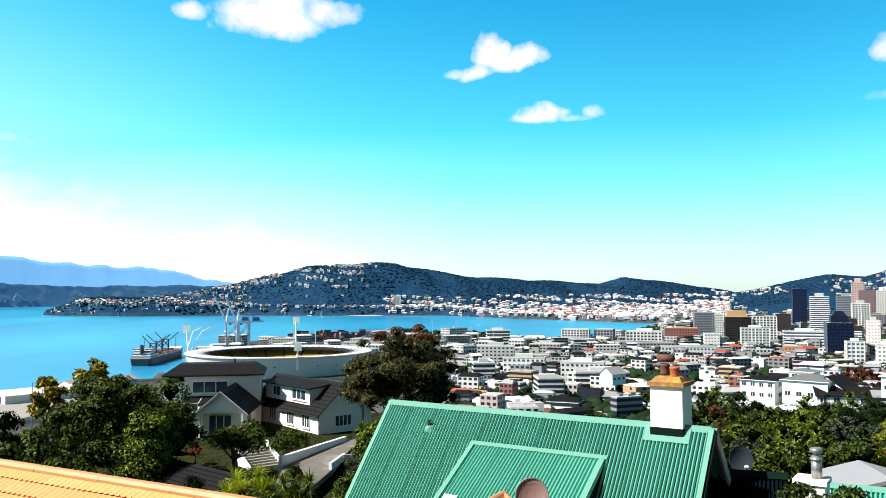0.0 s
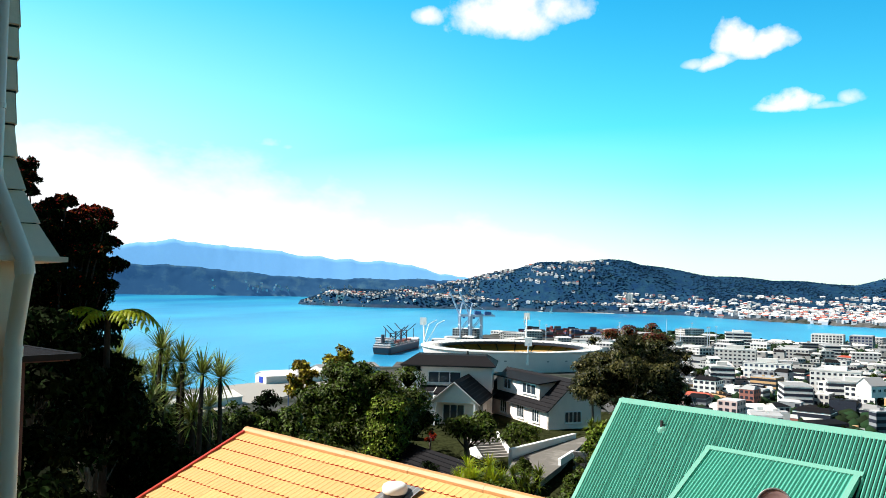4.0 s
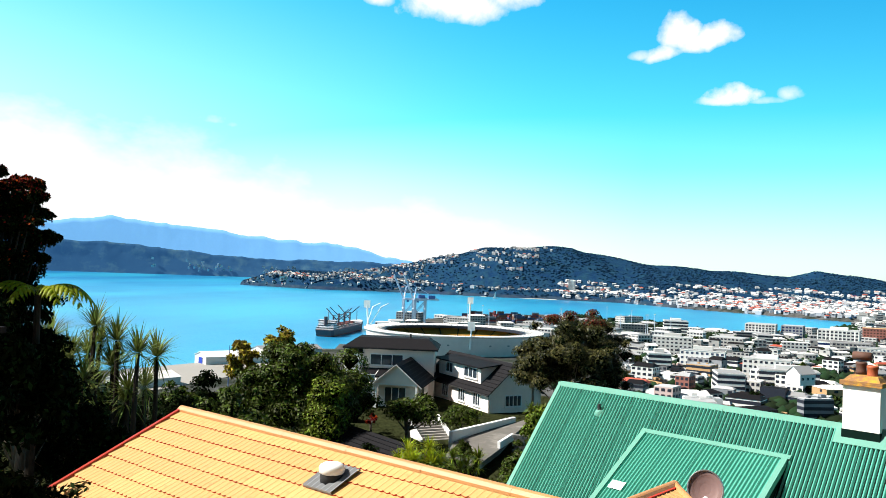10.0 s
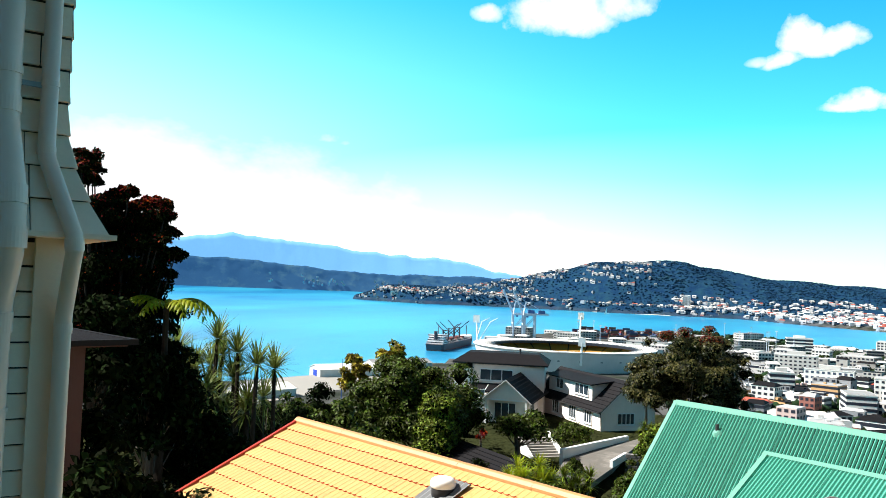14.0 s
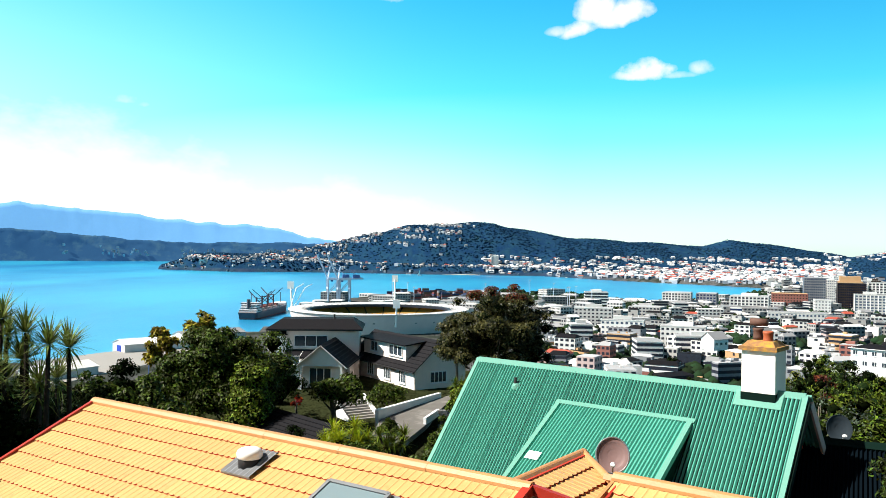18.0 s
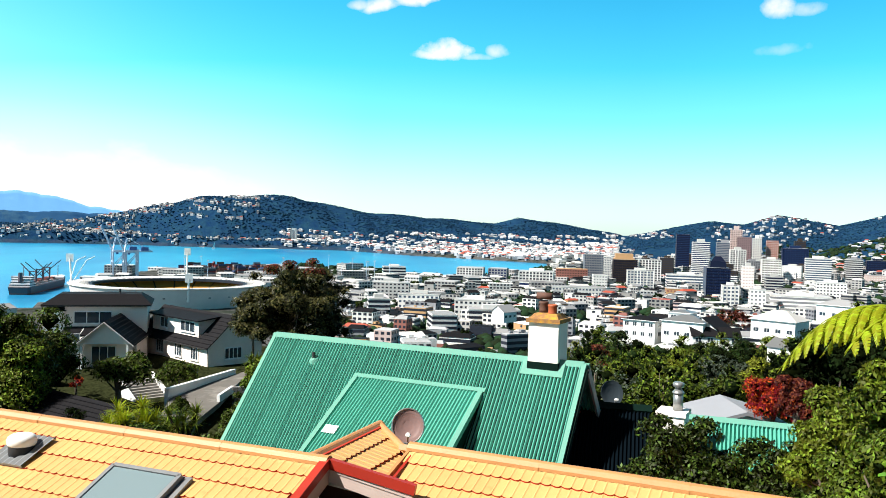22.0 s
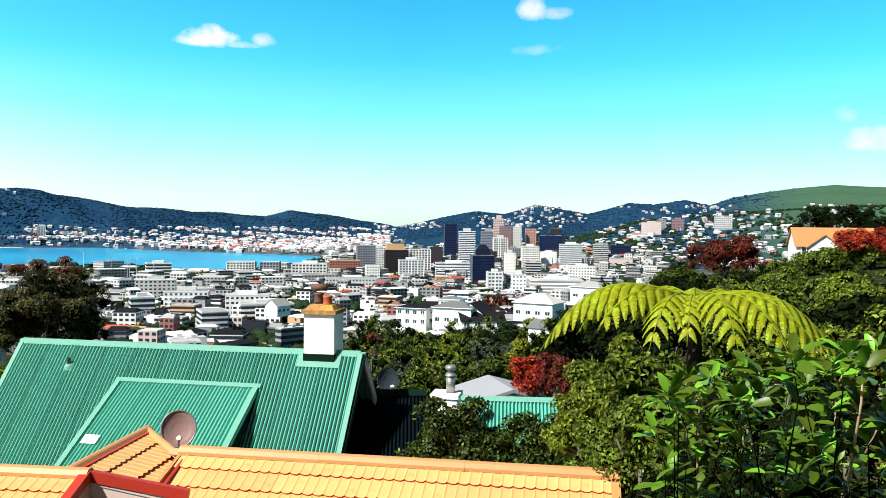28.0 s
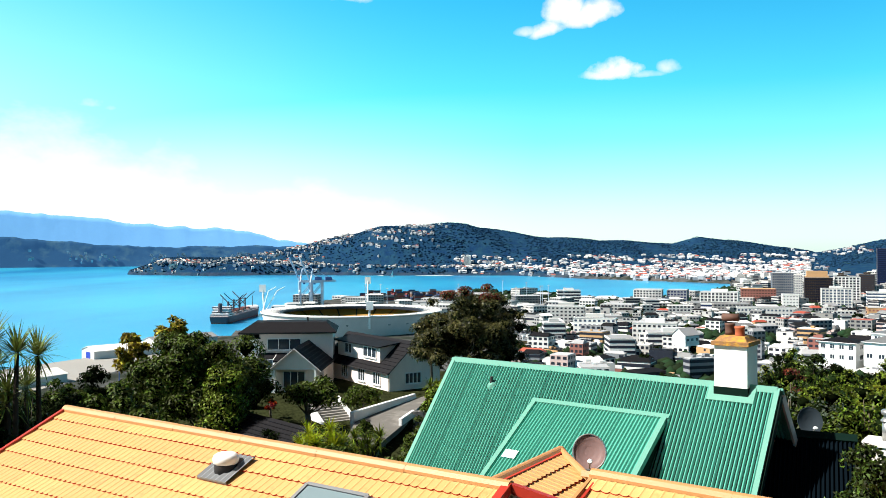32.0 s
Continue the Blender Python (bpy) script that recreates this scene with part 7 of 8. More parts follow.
shrub("sprawling flowering shrub on the terrace", -10.3, 79, -9.4, -10.8, 2.8, 62, LEAF_MID, 0.28, 3500, 26)
shrub("red flowering bush by the balcony", -16.5, 78, -9.9, -10.9, 0.9, 63, RED_BLOOM, 0.2, 700, 8)
for k, (az, r, te, be, w, mat, lf_) in enumerate(((-12.3, 55, -13.2, -16, 3.4, LEAF_MID, 0.25), (-9.2, 48, -14.0, -18, 4.0, LEAF_MID, 0.22), (-6.4, 50, -12.3, -16.5, 3.0, LEAF_MID, 0.22), (-26.5, 52, -8.6, -14, 5.0, LEAF_MID, 0.25), (-30.0, 50, -8.4, -15, 5.0, LEAF_DARK_SHADED, 0.25),
                                                   (-23.5, 47, -11.0, -16, 5.5, LEAF_LIGHT, 0.22), (-19.0, 50, -12.0, -16, 4.5, LEAF_MID, 0.22), (-33.5, 42, -9.0, -18, 6.0, LEAF_DARK_SHADED, 0.25), (-4.8, 70, -8.9, -11.5, 2.2, LEAF_LIGHT, 0.3), (-15.8, 66, -11.2, -13, 1.8, LEAF_LIGHT, 0.2), (-18.3, 84, -9.0, -11.5, 2.0, LEAF_DARK_SHADED, 0.3), (-13.0, 88, -9.6, -11, 1.5, LEAF_DARK_SHADED, 0.3))):
    shrub("dense green garden shrub in the gully", az, r, te, be, w, 70 + k, mat, lf_, 3800, 28)


for k, (az, te) in enumerate(((-35.0, -8.8), (-33.0, -8.7), (-31.0, -8.1), (-29.2, -7.3), (-27.4, -7.0), (-25.6, -6.9))):
    shrub("dark green tree top below the wharves", az, 66 + 3 * (k % 3), te, te - 7, 3.4, 370 + k, (LEAF_MID, LEAF_DARK_SHADED, LEAF_MID)[k % 3], 0.26, 4200, 36, "tree")
for k, (az, r, te, be, w, mat) in enumerate(((-11.2, 60, -12.2, -15.5, 3.0, LEAF_LUSH), (-13.4, 62, -11.6, -14.5, 2.6, LEAF_MID), (-6.2, 60, -11.3, -15.5, 2.6, LEAF_MID), (-8.4, 51, -14.4, -18.0, 4.0, LEAF_LIGHT), (-5.0, 66, -9.6, -13.0, 2.4, LEAF_LUSH), (-16.3, 62, -12.0, -15.0, 2.8, LEAF_DARK_SHADED), (-10.1, 66, -11.5, -13.2, 1.5, LEAF_MID), (-18.0, 58, -12.6, -16.0, 3.6, LEAF_MID))):
    shrub("leafy garden shrub beside the driveway", az, r, te, be, w, 340 + k, mat, 0.2, 3600, 30)


def sword_plant(label, az, r, z_el, heads, spread, seed, blade=0.75, stem=3.0, mat=None, name="cabbage_tree"):
    """Bare forking stems that each end in a burst of sword leaves."""
    rng = random.Random(seed)
    x, y = at(az, r)
    z = EYE + r * math.tan(radians(z_el))
    t = thing(name, label, "tree", pose(x, y, z))
    for k in range(heads):
        hx, hy, hgt = rng.uniform(-spread, spread), rng.uniform(-spread, spread) * 0.6, rng.uniform(-1.1, 0.35) * min(1.0, spread)
        top = Vector((hx, hy, hgt))
        part("stem", Geo().tube([(hx * 0.2, hy * 0.2, -stem), (hx * 0.5, hy * 0.5, hgt - stem * 0.4), top], [0.11, 0.09, 0.07], 7), DARK_BARK, t, smooth=True)
        g = Geo()
        for q in range(95):
            d = Vector((rng.gauss(0, 1), rng.gauss(0, 1), rng.gauss(0.6, 0.8))).normalized()
            s = d.cross(Vector((0, 0, 1))).normalized() * 0.028
            L = blade * rng.uniform(0.7, 1.15)
            a, b = top + d * 0.06, top + d * L * 0.6
            c = b + (d + Vector((0, 0, -0.35))).normalized() * L * 0.45
            g.face(a - s, a + s, b + s, b - s)
            g.face(b - s, b + s, c)
        part("leaf_head", g, mat or LEAF_SWORD, t)
    return t


for k, (az, el, n) in enumerate(((-37.0, -5.3, 1), (-34.7, -4.3, 1), (-35.8, -5.9, 2), (-33.0, -5.3, 1), (-34.5, -5.6, 2), (-32.0, -6.1, 1), (-30.6, -6.4, 1), (-33.8, -8.4, 2), (-32.3, -8.5, 2), (-36.4, -7.0, 2), (-35.0, -8.0, 2), (-33.2, -6.9, 2), (-31.3, -8.3, 1))):
    sword_plant("cabbage tree with a spiky green leaf head", az, 32 + (k * 7 % 5) * 0.7, el, n, 0.12 if n == 1 else 0.55, 1 + k, 1.15, 4.5)
for k, (az, el) in enumerate(((-37.4, -7.2), (-35.6, -7.0), (-34.0, -6.9), (-32.6, -7.4), (-31.2, -8.4))):
    shrub("dark green shrub behind the cabbage trees", az, 35.5, el, el - 9, 2.6, 520 + k, LEAF_SHADE, 0.16, 3200, 30)
sword_plant("yellow-green cordyline by the driveway", -13.0, 58, -12.2, 11, 1.7, 5, 1.05, 2.2, LEAF_FERN)
sword_plant("green cordyline at the edge of the driveway", -9.9, 56, -12.9, 6, 1.3, 16, 0.95, 2.2, LEAF_LIGHT)
sword_plant("cordyline near the stone wall", -5.4, 74, -9.2, 3, 0.8, 6, 0.9, 2.5, LEAF_LIGHT)


def fern(label, x, y, z, seed, fronds, mat=None, trunk=1.4, rise=0.34, wide=1.0):
    """A tree fern: a fibrous trunk and arching fronds (bearing, length), each a rib with hanging leaflets edged by pinnules."""
    rng = random.Random(seed)
    t = thing("tree_fern", label, "tree fern", pose(x, y, z))
    part("trunk", Geo().tube([(0, 0, -trunk), (0.03, 0, -trunk / 2), (0, 0, 0.0)], [0.13, 0.1, 0.08], 9), DARK_BARK, t)
    for a, L in fronds:
        a = radians(a + rng.uniform(-4, 4))
        out, sag, lift = Vector((math.cos(a), math.sin(a), 0)), rng.uniform(0.72, 0.95), rise * rng.uniform(0.85, 1.15)
        side = Vector((-out.y, out.x, 0))
        rib = lambda q: out * (L * q * (1 - 0.12 * q)) + Vector((0, 0, L * (lift * q - sag * q ** 2.6 * 0.8)))
        frond = part("frond", Geo().tube([rib(q / 10) for q in range(11)], [0.018 * (1 - 0.085 * q) for q in range(11)], 5), mat or LEAF_FERN, t)
        g = Geo()
        n = int(L / 0.15)
        for i in range(1, n):
            q = i / n
            p, ahead = rib(q), (rib(min(1, q + 0.02)) - rib(q)).normalized()
            reach = wide * L * 0.30 * math.sin(math.pi * (0.16 + 0.80 * q)) ** 0.8 * (1 - 0.15 * q) * rng.uniform(0.9, 1.1)
            for s in (-1, 1):
                d = (side * s * 0.8 + ahead * 0.42 + Vector((0, 0, -0.12))).normalized()
                m = max(5, int(reach / 0.036))
                w = reach / m
                c = p
                for j in range(m):
                    f0 = j / m
                    d2 = (d + Vector((0, 0, -1.5 * f0))).normalized()
                    nxt_ = c + d2 * w
                    pw = 0.060 * (1 - f0 ** 2.2) + 0.008
                    for ss in (-1, 1):
                        e = (ahead * ss + d2 * 0.35).normalized() * pw
                        g.face(c, nxt_, nxt_ + e * 0.9 + Vector((0, 0, -0.012)), c + e + Vector((0, 0, -0.02)))
                    c = nxt_
        tagged(part("leaflet_spray", g, mat or LEAF_FERN, frond), kind="stuff")
    return t


fern("bright yellow-green tree fern with arching fronds", 7.62, 8.9, EYE - 1.02, 5, ((140, 2.35), (160, 2.2), (122, 1.9), (178, 1.7), (-40, 2.2), (-62, 2.0), (-22, 1.9), (-85, 1.7), (230, 1.35), (207, 1.6), (254, 1.6), (50, 1.5), (85, 1.6), (15, 1.6)))
fern("shaded tree fern with pale drooping fronds", *at(-37.8, 24.0), EYE - 1.0, 6, ((20, 1.75), (45, 1.6), (-5, 1.6), (-30, 1.3), (-90, 1.2), (190, 1.7), (160, 1.5), (120, 1.2)), LEAF_FERN, trunk=5.0, rise=0.42)

shrub("dark bush below the shaded fern", -37.9, 24.8, -2.4, -16, 4.6, 245, LEAF_DARK_SHADED, 0.17, 6000, 40)

# tall pohutukawa beside the shingled house: umbrella clumps at the ends of bare limbs
pr = np.random.default_rng(9)
px_, py_ = at(-41.3, 26)
pohu = thing("pohutukawa_tree", "tall dark pohutukawa with red blossom on its crown", "tree", pose(px_, py_, 70))


def branch_clump(az, el, size, bloom, seed):
    rng = np.random.default_rng(seed)
    x, y = at(az, 26 + rng.uniform(-1.5, 1.5))
    c = np.array([x - px_, y - py_, EYE + 26 * math.tan(radians(el)) - 70])
    cl = clumpy(14, size * 1.1, size * 1.1, size * 0.85, rng, size * 0.28, size * 0.48, 0.35)
    cl[:, :3] += c
    sp, d = crown_spots(cl, int(800 + 1300 * size), rng)
    v, f = leaves(sp, d, 0.105, rng, 1.7, 0)
    ob = raw("leaf_clump", v, f, LEAF_DARK_SHADED)
    ob.parent = pohu
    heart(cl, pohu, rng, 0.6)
    if bloom:
        sp, d = crown_spots(cl[cl[:, 2] > c[2] - 0.05 * size], bloom * 3, rng, 0.95)
        v, f = leaves(sp, d * [1, 1, 0.3] + [0, 0, 0.8], 0.075, rng, 1.4, -0.3)
        ob = raw("blossom", v, f, RED_BLOOM)
        ob.parent = pohu
    top = Vector(c)
    part("limb", Geo().tube([(0, 0, 7.0), Vector((top.x * 0.35, top.y * 0.35, 7 + (top.z - 7) * 0.5)), top], [0.09, 0.05, 0.02], 6), DARK_BARK, pohu, smooth=True)


part("trunk", Geo().tube([(0, 0, -1), (0.1, 0, 4), (0, 0, 7.4)], [0.42, 0.3, 0.2], 9), BARK, pohu, smooth=True)
fill_rng = random.Random(5)
crown_fill = []
for k in range(46):
    el = fill_rng.uniform(-4.5, 3.0)
    edge_az = float(np.interp(el, [-4.5, -1.5, -0.6, 0.2, 0.9, 1.5, 2.3, 3.0], [-38.3, -38.6, -38.5, -38.5, -38.0, -38.8, -38.5, -38.6]))
    crown_fill.append((edge_az - fill_rng.uniform(0, 1) ** 1.3 * 5.0, el, fill_rng.uniform(0.34, 0.55), 25))
for k, (az, el, size, bloom) in enumerate(((-43.1, 6.9, 0.36, 120), (-42.6, 6.4, 0.3, 160), (-43.4, 6.0, 0.4, 120), (-42.7, 5.5, 0.3, 60), (-43.8, 5.2, 0.5, 60),
                                           (-41.8, 4.3, 0.36, 160), (-41.1, 4.6, 0.34, 160), (-40.5, 4.5, 0.26, 120), (-41.6, 3.5, 0.34, 40), (-42.4, 3.6, 0.42, 60), (-40.9, 3.9, 0.3, 30),
                                           (-39.7, 3.7, 0.34, 500), (-39.0, 4.0, 0.34, 600), (-38.3, 4.0, 0.28, 200), (-38.2, 3.2, 0.30, 160), (-37.9, 2.3, 0.26, 40), (-39.3, 3.0, 0.46, 80), (-40.2, 2.6, 0.44, 60), (-38.7, 2.2, 0.42, 40),
                                           (-37.4, 0.9, 0.30, 20), (-37.9, 0.7, 0.34, 10), (-38.6, 0.9, 0.42, 20), (-38.2, -0.6, 0.36, 0), (-38.8, -0.2, 0.4, 10),
                                           (-41.4, 2.3, 0.5, 40), (-42.4, 2.0, 0.6, 50), (-40.9, 1.2, 0.6, 40), (-39.7, 1.0, 0.55, 30), (-42.1, 0.4, 0.7, 40), (-43.6, 1.5, 0.9, 40), (-40.6, -0.2, 0.6, 10), (-39.6, -0.9, 0.6, 0),
                                           (-41.6, -1.1, 0.7, 10), (-43.2, -0.9, 1.0, 20), (-38.8, -1.8, 0.6, 0), (-40.3, -2.2, 0.8, 0), (-42.2, -2.8, 1.0, 0), (-38.2, -3.0, 0.7, 0), (-39.6, -3.8, 0.9, 0), (-41.4, -4.4, 1.1, 0), *crown_fill)):
    branch_clump(az, el, size, bloom, 200 + k)
for k, (az, r, te, be, w, mat, lf_) in enumerate(((-42.0, 10.5, -12.5, -26, 9.0, LEAF_DARK_SHADED, 0.12), (-41.5, 22, -2.0, -14, 8.0, LEAF_DARK_SHADED, 0.16), (-38.5, 24, -4.5, -16, 7.0, LEAF_DARK_SHADED, 0.16), (-36.0, 27, -8.0, -18, 7.0, LEAF_DARK_SHADED, 0.16), (-43.5, 15, -9.5, -22, 10.0, LEAF_DARK_SHADED, 0.12), (-38.5, 17, -12.0, -24, 9.0, LEAF_DARK_SHADED, 0.12), (-33.5, 24, -10.5, -22, 8.0, LEAF_DARK_SHADED, 0.14))):
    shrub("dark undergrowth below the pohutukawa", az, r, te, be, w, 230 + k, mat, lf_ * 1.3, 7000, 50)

# thicket between the tiled house and the tree fern
for k, (az, r, te, be, w, mat, lf_, n) in enumerate(((24.7, 15.5, -11.4, -22, 7.4, LEAF_HEDGE, 0.12, 11000), (30.8, 15.0, -12.9, -22, 8.0, LEAF_HEDGE, 0.11, 10000), (27.6, 15.3, -13.0, -22, 5.0, LEAF_HEDGE, 0.11, 7000), (22.2, 15.5, -14.2, -22, 5.0, LEAF_HEDGE, 0.11, 6000), (35.3, 14.5, -10.5, -24, 7.5, LEAF_LUSH, 0.11, 9000), (38.3, 14.0, -7.6, -24, 7.0, LEAF_LUSH, 0.11, 9000), (33.8, 17.0, -8.2, -20, 5.5, LEAF_LIGHT, 0.12, 7000), (36.2, 13.4, -7.0, -20, 6.0, LEAF_LIGHT, 0.12, 10000), (33.4, 13.6, -10.2, -20, 4.5, LEAF_LIGHT, 0.12, 8000), (39.6, 13.2, -8.0, -22, 6.0, LEAF_LUSH, 0.12, 9000), (42.5, 16.0, -5.0, -20, 8.0, LEAF_LUSH, 0.12, 9000), (46.5, 15.0, -4.2, -20, 8.0, LEAF_LIGHT, 0.12, 9000), (51.0, 13.0, -4.6, -22, 10.0, LEAF_LIGHT, 0.12, 8000), (40.5, 10.5, -14.5, -28, 7.0, LEAF_DARK_SHADED, 0.1, 7000))):
    shrub("dense evergreen shrub with small leaves", az, r, te, be, w, 260 + k, mat, lf_ * 0.72, int(n * 1.35), 48)
# the two darkest shrubs are added to blacken gaps behind the broadleaf bush
for k, (az, r, te, be, w, mat) in enumerate(((48.5, 8.0, -9.0, -32, 24.0, LEAF_DARK_SHADED), (41.0, 9.0, -12.0, -32, 10.0, LEAF_DARK_SHADED), (38.0, 11.0, -8.8, -26, 8.5, LEAF_LUSH), (36.0, 12.5, -9.5, -24, 7.0, LEAF_LUSH), (44.5, 10.5, -7.6, -26, 10.0, LEAF_LUSH), (36.6, 16.0, -7.9, -20, 6.0, LEAF_SHADE))):
    shrub("dense leafy shrub below the tree fern", az, r, te, be, w, 290 + k, mat, 0.075, 12000, 54)
shrub("red-leaved shrub in front of the annex", 29.8, 29, -8.9, -13, 3.9, 280, RED_BLOOM, 0.10, 9000, 34)
shrub("red-leaved shrub under the fern", 31.0, 26, -8.2, -13, 3.0, 281, RED_LEAF, 0.10, 7000, 30)

# big-leaved bush close to the eye
bush = thing("broadleaf_bush", "glossy broad-leaved bush with pale twigs close by", "bush", pose(*at(46.0, 5.2), EYE - 2.2))
brg = np.random.default_rng(31)
tips = []
for k in range(105):
    az, r = brg.uniform(39.6, 60), brg.uniform(4.0, 6.4)
    high = np.interp(az, [39.6, 41.6, 44, 50, 60], [-13.5, -8.8, -9.0, -7.4, -6.6])
    el = brg.uniform(-25, high) if k % 3 else high - brg.uniform(0, 2.5)
    x, y = at(az, r)
    tips.append(Vector((x, y, EYE + r * math.tan(radians(el)))) - Vector(bush.matrix_basis.translation))
for k, tip in enumerate(tips):
    root = Vector((tip.x * 0.9, tip.y * 0.9, tip.z - 0.55))
    mid_ = root.lerp(tip, 0.55) + Vector((brg.uniform(-0.15, 0.15), brg.uniform(-0.15, 0.15), 0.1))
    # most twigs coloured near black to sink into the bush's shade
    part("twig", Geo().tube([root, mid_, tip], [0.008, 0.006, 0.003] if k % 9 == 0 else [0.004, 0.003, 0.002], 6), TWIG if k % 9 == 0 else CROWN_SHADE, bush, smooth=True)
    g = Geo()
    for q in range(17):
        f0 = brg.uniform(0.2, 1.0) if q > 9 else brg.uniform(0.93, 1.03)
        p = root.lerp(mid_, f0 / 0.55) if f0 < 0.55 else mid_.lerp(tip, (f0 - 0.55) / 0.45)
        d = Vector((brg.normal(0, 1), brg.normal(0, 1), brg.normal(0.45, 0.6))).normalized()
        s = d.cross(Vector((brg.normal(0, 0.3), brg.normal(0, 0.3), 1))).normalized()
        u = s.cross(d)
        L = brg.uniform(0.09, 0.155)
        w = L * 0.40
        st = [(0, 0.02, 0), (0.3, 0.42, 0.03), (0.62, 0.5, 0.05), (0.88, 0.3, 0.02), (1.0, 0.03, -0.02)]
        i = len(g.v)
        for a, b, c in st:
            m0 = p + d * (0.02 + L * a) + u * (-L * 0.12 * a * a)
            g.v += [tuple(m0 - s * w * b + u * c * L * 1.4), tuple(m0), tuple(m0 + s * w * b + u * c * L * 1.4)]
        for j in range(4):
            g.f += [(i + 3 * j, i + 3 * j + 1, i + 3 * j + 4, i + 3 * j + 3), (i + 3 * j + 1, i + 3 * j + 2, i + 3 * j + 5, i + 3 * j + 4)]
    tagged(part("leaf_spray", g, LEAF_GLOSSY, bush, smooth=True), kind="stuff")

# woods on the slope
fr = random.Random(8)
for k in range(88):
    az, r = fr.uniform(16.5, 35), fr.uniform(70, 250)
    mat = fr.choice([LEAF_MID, LEAF_LUSH, LEAF_DARK_SHADED, LEAF_LUSH, LEAF_OLIVE, LEAF_SHADE, LEAF_LIGHT, LEAF_DARK_SHADED, LEAF_LIGHT])
    x, y = at(az, r)
    top = EYE + r * math.tan(radians(-6.3 - 3.2 * (1 - r / 250) ** 1.3 + fr.uniform(-1.0, 0.4)))
    z = min(hz(x, y), top - 5)
    tree("leafy green tree on the slope", x, y, z, top - z, fr.uniform(3.0, 5.5), fr.uniform(3.0, 5.5), 100 + k, mat, leaf=0.27 + r * 0.0011, count=2500, clumps=30, clump=(0.9, 1.8), bare=0.1, group="slope trees")
for k in range(22):
    az, r = fr.uniform(-37, -23.5), fr.uniform(80, 260)
    x, y = at(az, r)
    top = EYE + r * math.tan(radians(fr.uniform(-9.2, -8.1)))
    z = min(hz(x, y), top - 5)
    tree("dark green tree above the wharves", x, y, z, top - z, fr.uniform(3.5, 6.5), fr.uniform(3.5, 6.5), 400 + k, fr.choice([LEAF_MID, LEAF_DARK_SHADED, LEAF_MID, LEAF_LUSH]), leaf=0.6, count=1500, clumps=40, clump=(0.7, 1.5), bare=0.1, group="wharf slope trees")
for k in range(40):
    az, r = fr.uniform(32.5, 56), fr.uniform(45, 135)
    mat = fr.choice([LEAF_MID, LEAF_LUSH, LEAF_DARK_SHADED, LEAF_LIGHT])
    x, y = at(az, r)
    top = EYE + r * math.tan(radians(np.interp(az, [32, 36, 42, 50], [-4.2, -2.6, -1.9, -1.6]) - 3.2 * (1 - r / 135) + fr.uniform(-0.8, 0.2)))
    z = min(hz(x, y), top - 5)
    tree("rounded green tree on the hillside", x, y, z, top - z, fr.uniform(3.0, 5.0), fr.uniform(3.0, 5.0), 170 + k, mat, leaf=0.33, count=3300, clumps=40, clump=(0.6, 1.4), bare=0.08, group="hillside trees")
tree_at("rounded yellow-green tree on the hillside", 49.2, 48, -3.1, 3.8, 331, LEAF_LIGHT, leaf=0.16, count=16000, clumps=60, clump=(0.4, 0.8), bare=0.05)
tree_at("rounded mid-green tree on the hillside", 45.4, 60, -2.2, 3.4, 332, LEAF_LUSH, leaf=0.18, count=12000, clumps=54, clump=(0.4, 0.8), bare=0.05)
tree_at("copper-red pohutukawa in full bloom", 41.7, 112, -0.5, 5.4, 301, RED_LEAF, leaf=0.26, count=13000, clumps=60, clump=(0.7, 1.3), bare=0.1)
tree_at("bright red flowering pohutukawa on the hill", 50.3, 118, 0.0, 5.4, 302, RED_BLOOM, leaf=0.26, count=12000, clumps=60, clump=(0.7, 1.3), bare=0.1)
for k, (az, te) in enumerate(((46.4, -2.4), (47.4, -1.5), (48.6, -1.2), (50.0, -1.3), (52.0, -0.9))):
    tree_at("rounded green tree below the orange-roofed house", az, 118, te, 3.4, 310 + k, (LEAF_MID, LEAF_LUSH)[k % 2], leaf=0.4, count=4200, clumps=46, clump=(0.6, 1.3), bare=0.08)
tree_at("dark conifers on the skyline", 48.5, 330, 1.5, 9.0, 303, LEAF_DARK_SHADED, base=76, leaf=0.9, count=7000, clumps=60, clump=(1.5, 3), bare=0.05, depth=8)
for k, (az, r, te, w, mat, label) in enumerate(((26.0, 95, -7.9, 2.6, LEAF_OLIVE, "grey-green tree on the slope"), (26.9, 115, -7.1, 2.2, LEAF_OLIVE, "grey-green tree on the slope"), (24.6, 100, -8.6, 1.8, LEAF_OLIVE, "grey-green tree on the slope"),
                                                 (22.7, 120, -7.0, 1.9, LEAF_BRIGHT, "bright yellow-green tree on the slope"), (28.0, 110, -7.2, 2.1, LEAF_BRIGHT, "bright yellow-green tree on the slope"), (16.6, 150, -7.0, 2.2, LEAF_BRIGHT, "bright yellow-green tree on the slope"),
                                                 (19.3, 90, -8.6, 2.6, LEAF_LIGHT, "light green tree on the slope"), (21.5, 85, -9.1, 2.2, LEAF_LUSH, "light green tree on the slope"), (29.6, 90, -7.4, 2.4, LEAF_LIGHT, "light green tree on the slope"), (31.5, 80, -7.3, 2.6, LEAF_BRIGHT, "bright yellow-green tree on the slope"))):
    tree_at(label, az, r, te, w, 500 + k, mat, leaf=0.32, count=4200, clumps=34, clump=(0.6, 1.2), bare=0.08)
tree_at("dark red leafed tree in the slope woods", 18.2, 130, -7.1, 2.2, 304, RED_LEAF, leaf=0.4, count=3000, clumps=30, clump=(0.6, 1.1), bare=0.1)
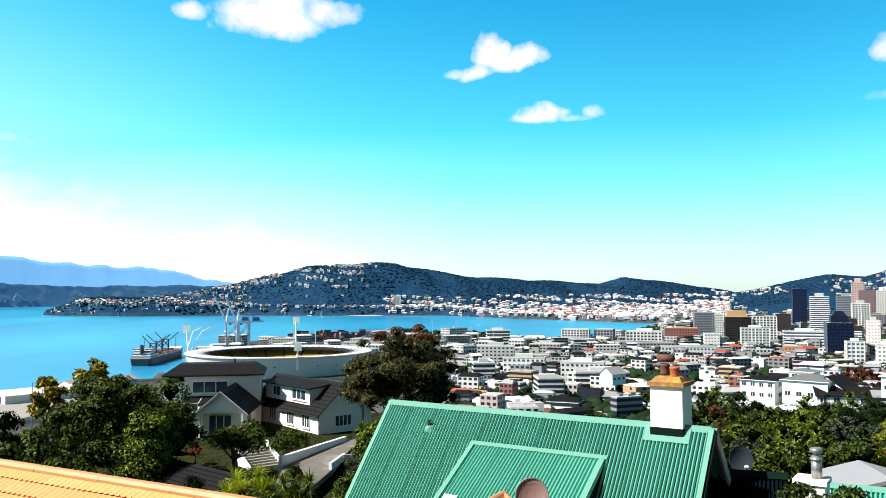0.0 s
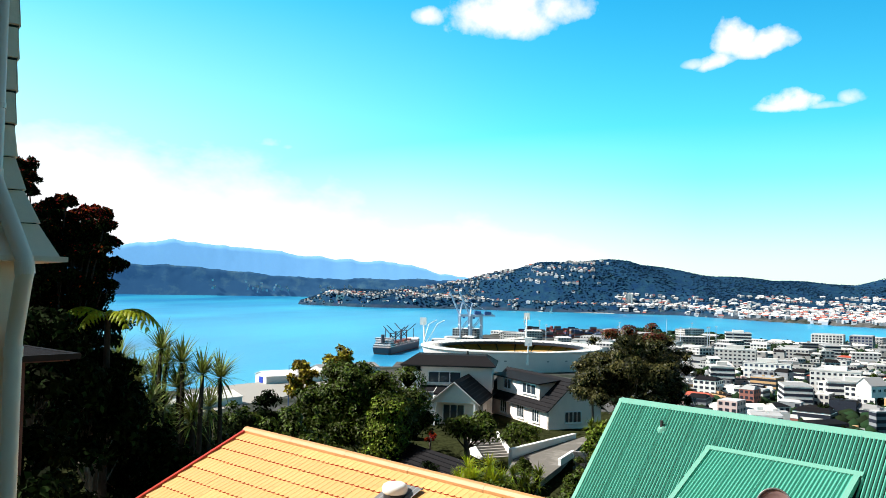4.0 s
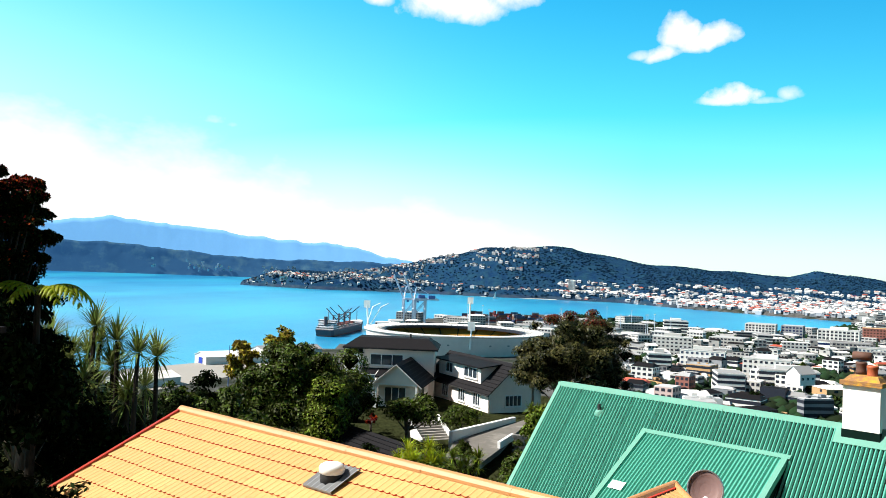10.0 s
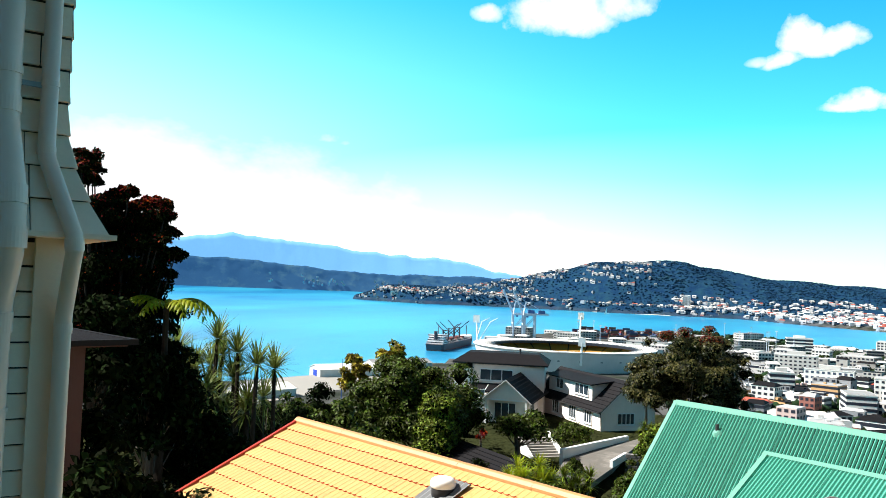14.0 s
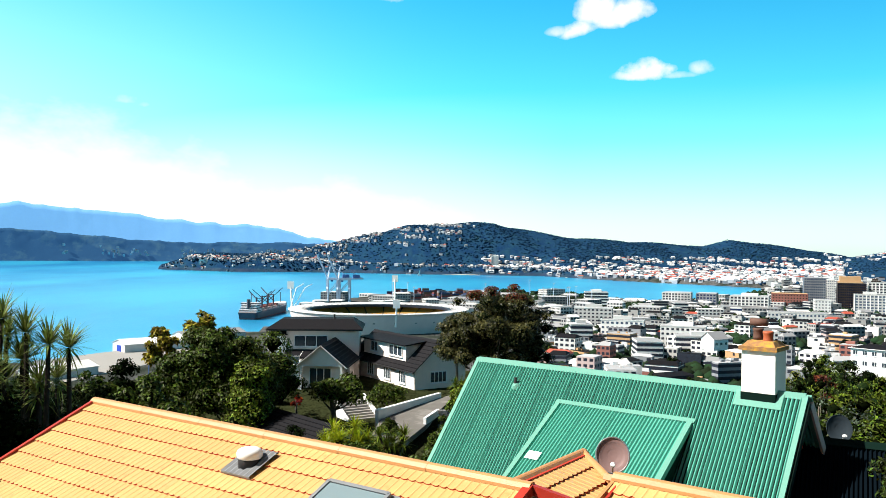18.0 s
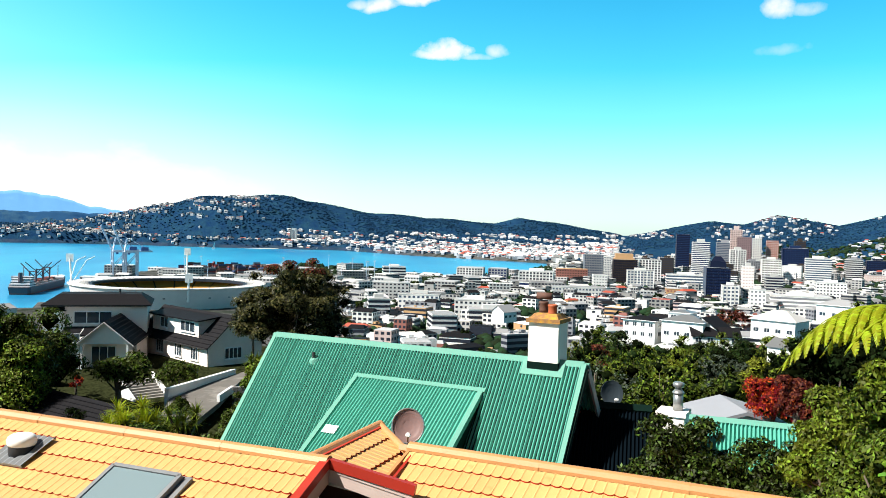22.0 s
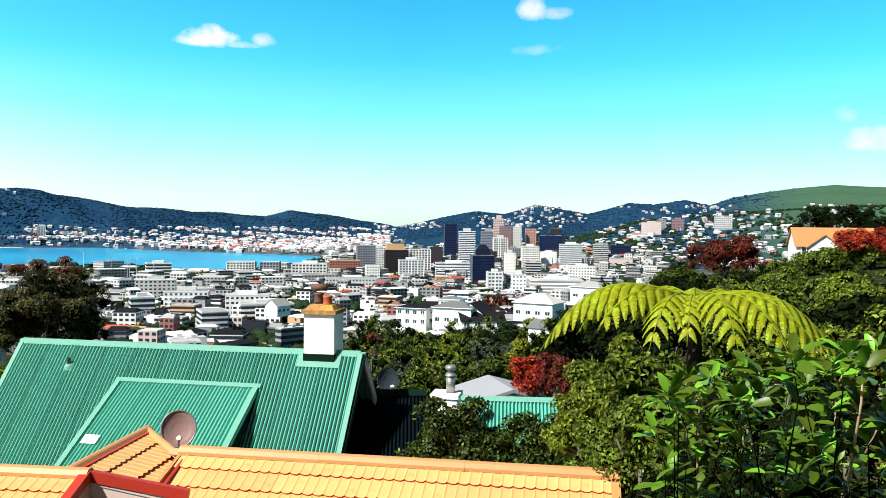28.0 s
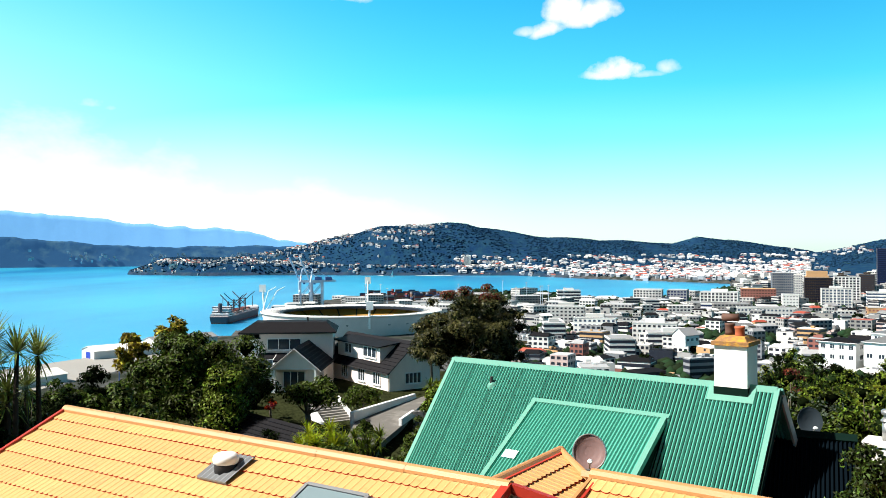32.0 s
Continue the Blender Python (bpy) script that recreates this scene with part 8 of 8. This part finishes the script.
tree_at("dark copper beech among the houses", 26.4, 420, -4.6, 3.2, 305, RED_LEAF, base=36, leaf=0.6, count=3500, clumps=36, clump=(1.2, 2.2), bare=0.05)
for k in range(110):
    az, r = fr.uniform(-2, 34), fr.uniform(330, 1100)
    x, y = at(az, r)
    tree("dark street tree among city buildings", x, y, hz(x, y), fr.uniform(8, 14), fr.uniform(4, 9), fr.uniform(4, 8), 320 + k, fr.choice([LEAF_MID, LEAF_DARK_SHADED, LEAF_DARK_SHADED]), leaf=1.1, count=400, clumps=22, clump=(1.2, 2.4), bare=0.1, group="city trees")

# woods over the far ridges and the near suburb: many small clumps
def woods(name, label, n, az0, az1, r0, r1, s0, s1, low, mat, seed, gaps=-1.0, tall=0.95, thin=False):
    rng = np.random.default_rng(seed)
    az, r = rng.uniform(az0, az1, n), np.sqrt(rng.uniform(r0 ** 2, r1 ** 2, n))
    X, Y = r * np.sin(np.radians(az)), r * np.cos(np.radians(az))
    Z = ground_height(X, Y)
    keep = (Z > low) & (np.sin(az * 1.9 + r * 0.011) + np.sin(az * 0.7 - r * 0.005 + 2) + rng.normal(0, 0.6, n) > gaps)
    if thin:
        keep &= rng.uniform(0, 1, n) < np.interp(az, [40, 46], [1.0, 0.0])
    X, Y, Z = X[keep], Y[keep], Z[keep]
    n = len(X)
    size = rng.uniform(s0, s1, (n, 1, 1)) * np.array([1.2, 1.2, tall])
    v = (ICO[None] * rng.uniform(0.65, 1.35, (n, 7, 1))) * size + np.stack([X, Y, Z + s0 * 0.3], -1)[:, None]
    f = TRI[None] + (np.arange(n) * 7)[:, None, None]
    return tagged(raw(name, v.reshape(-1, 3), f.reshape(-1, 3), mat, r0 > 2000), label, "woods", kind="stuff")


# tree colour holds the blue of distance haze
FAR_HAZY_WOOD = material("far_hazy_wood", (0.013, 0.046, 0.098), 0.95, vary=0.45, scale=0.008, island=0.3, spec=0.05, stain=((0.026, 0.070, 0.066), 0.012, 0.56))
NEAR_WOOD = material("suburb_wood", (0.012, 0.026, 0.010), 0.95, vary=0.3, scale=0.03, island=0.9, hue=0.06, spec=0.1)
woods("far_trees", "woods covering the far ridges with blue haze in their colour", 34000, -26, 48, 2900, 3900, 2.6, 5.2, 8, FAR_HAZY_WOOD, 77, -0.9, 0.42, True)
woods("shore_trees", "trees between the houses of the far shore, tinted with haze", 8000, -25, 20, 2150, 3200, 2.5, 5.5, 3, FAR_HAZY_WOOD, 78, 0.5)
woods("suburb_trees", "trees between the houses of the near hills", 9000, 26, 56, 600, 2900, 3, 6.5, 9, NEAR_WOOD, 79)
woods("town_trees", "scattered trees between city buildings", 12000, -4, 38, 900, 2000, 3.0, 7.0, 3, NEAR_WOOD, 80, -0.2)
woods("inner_town_trees", "dark trees crowding between low city buildings", 7000, -4, 34, 360, 950, 3.2, 7.0, 3, NEAR_WOOD, 81, -0.3)
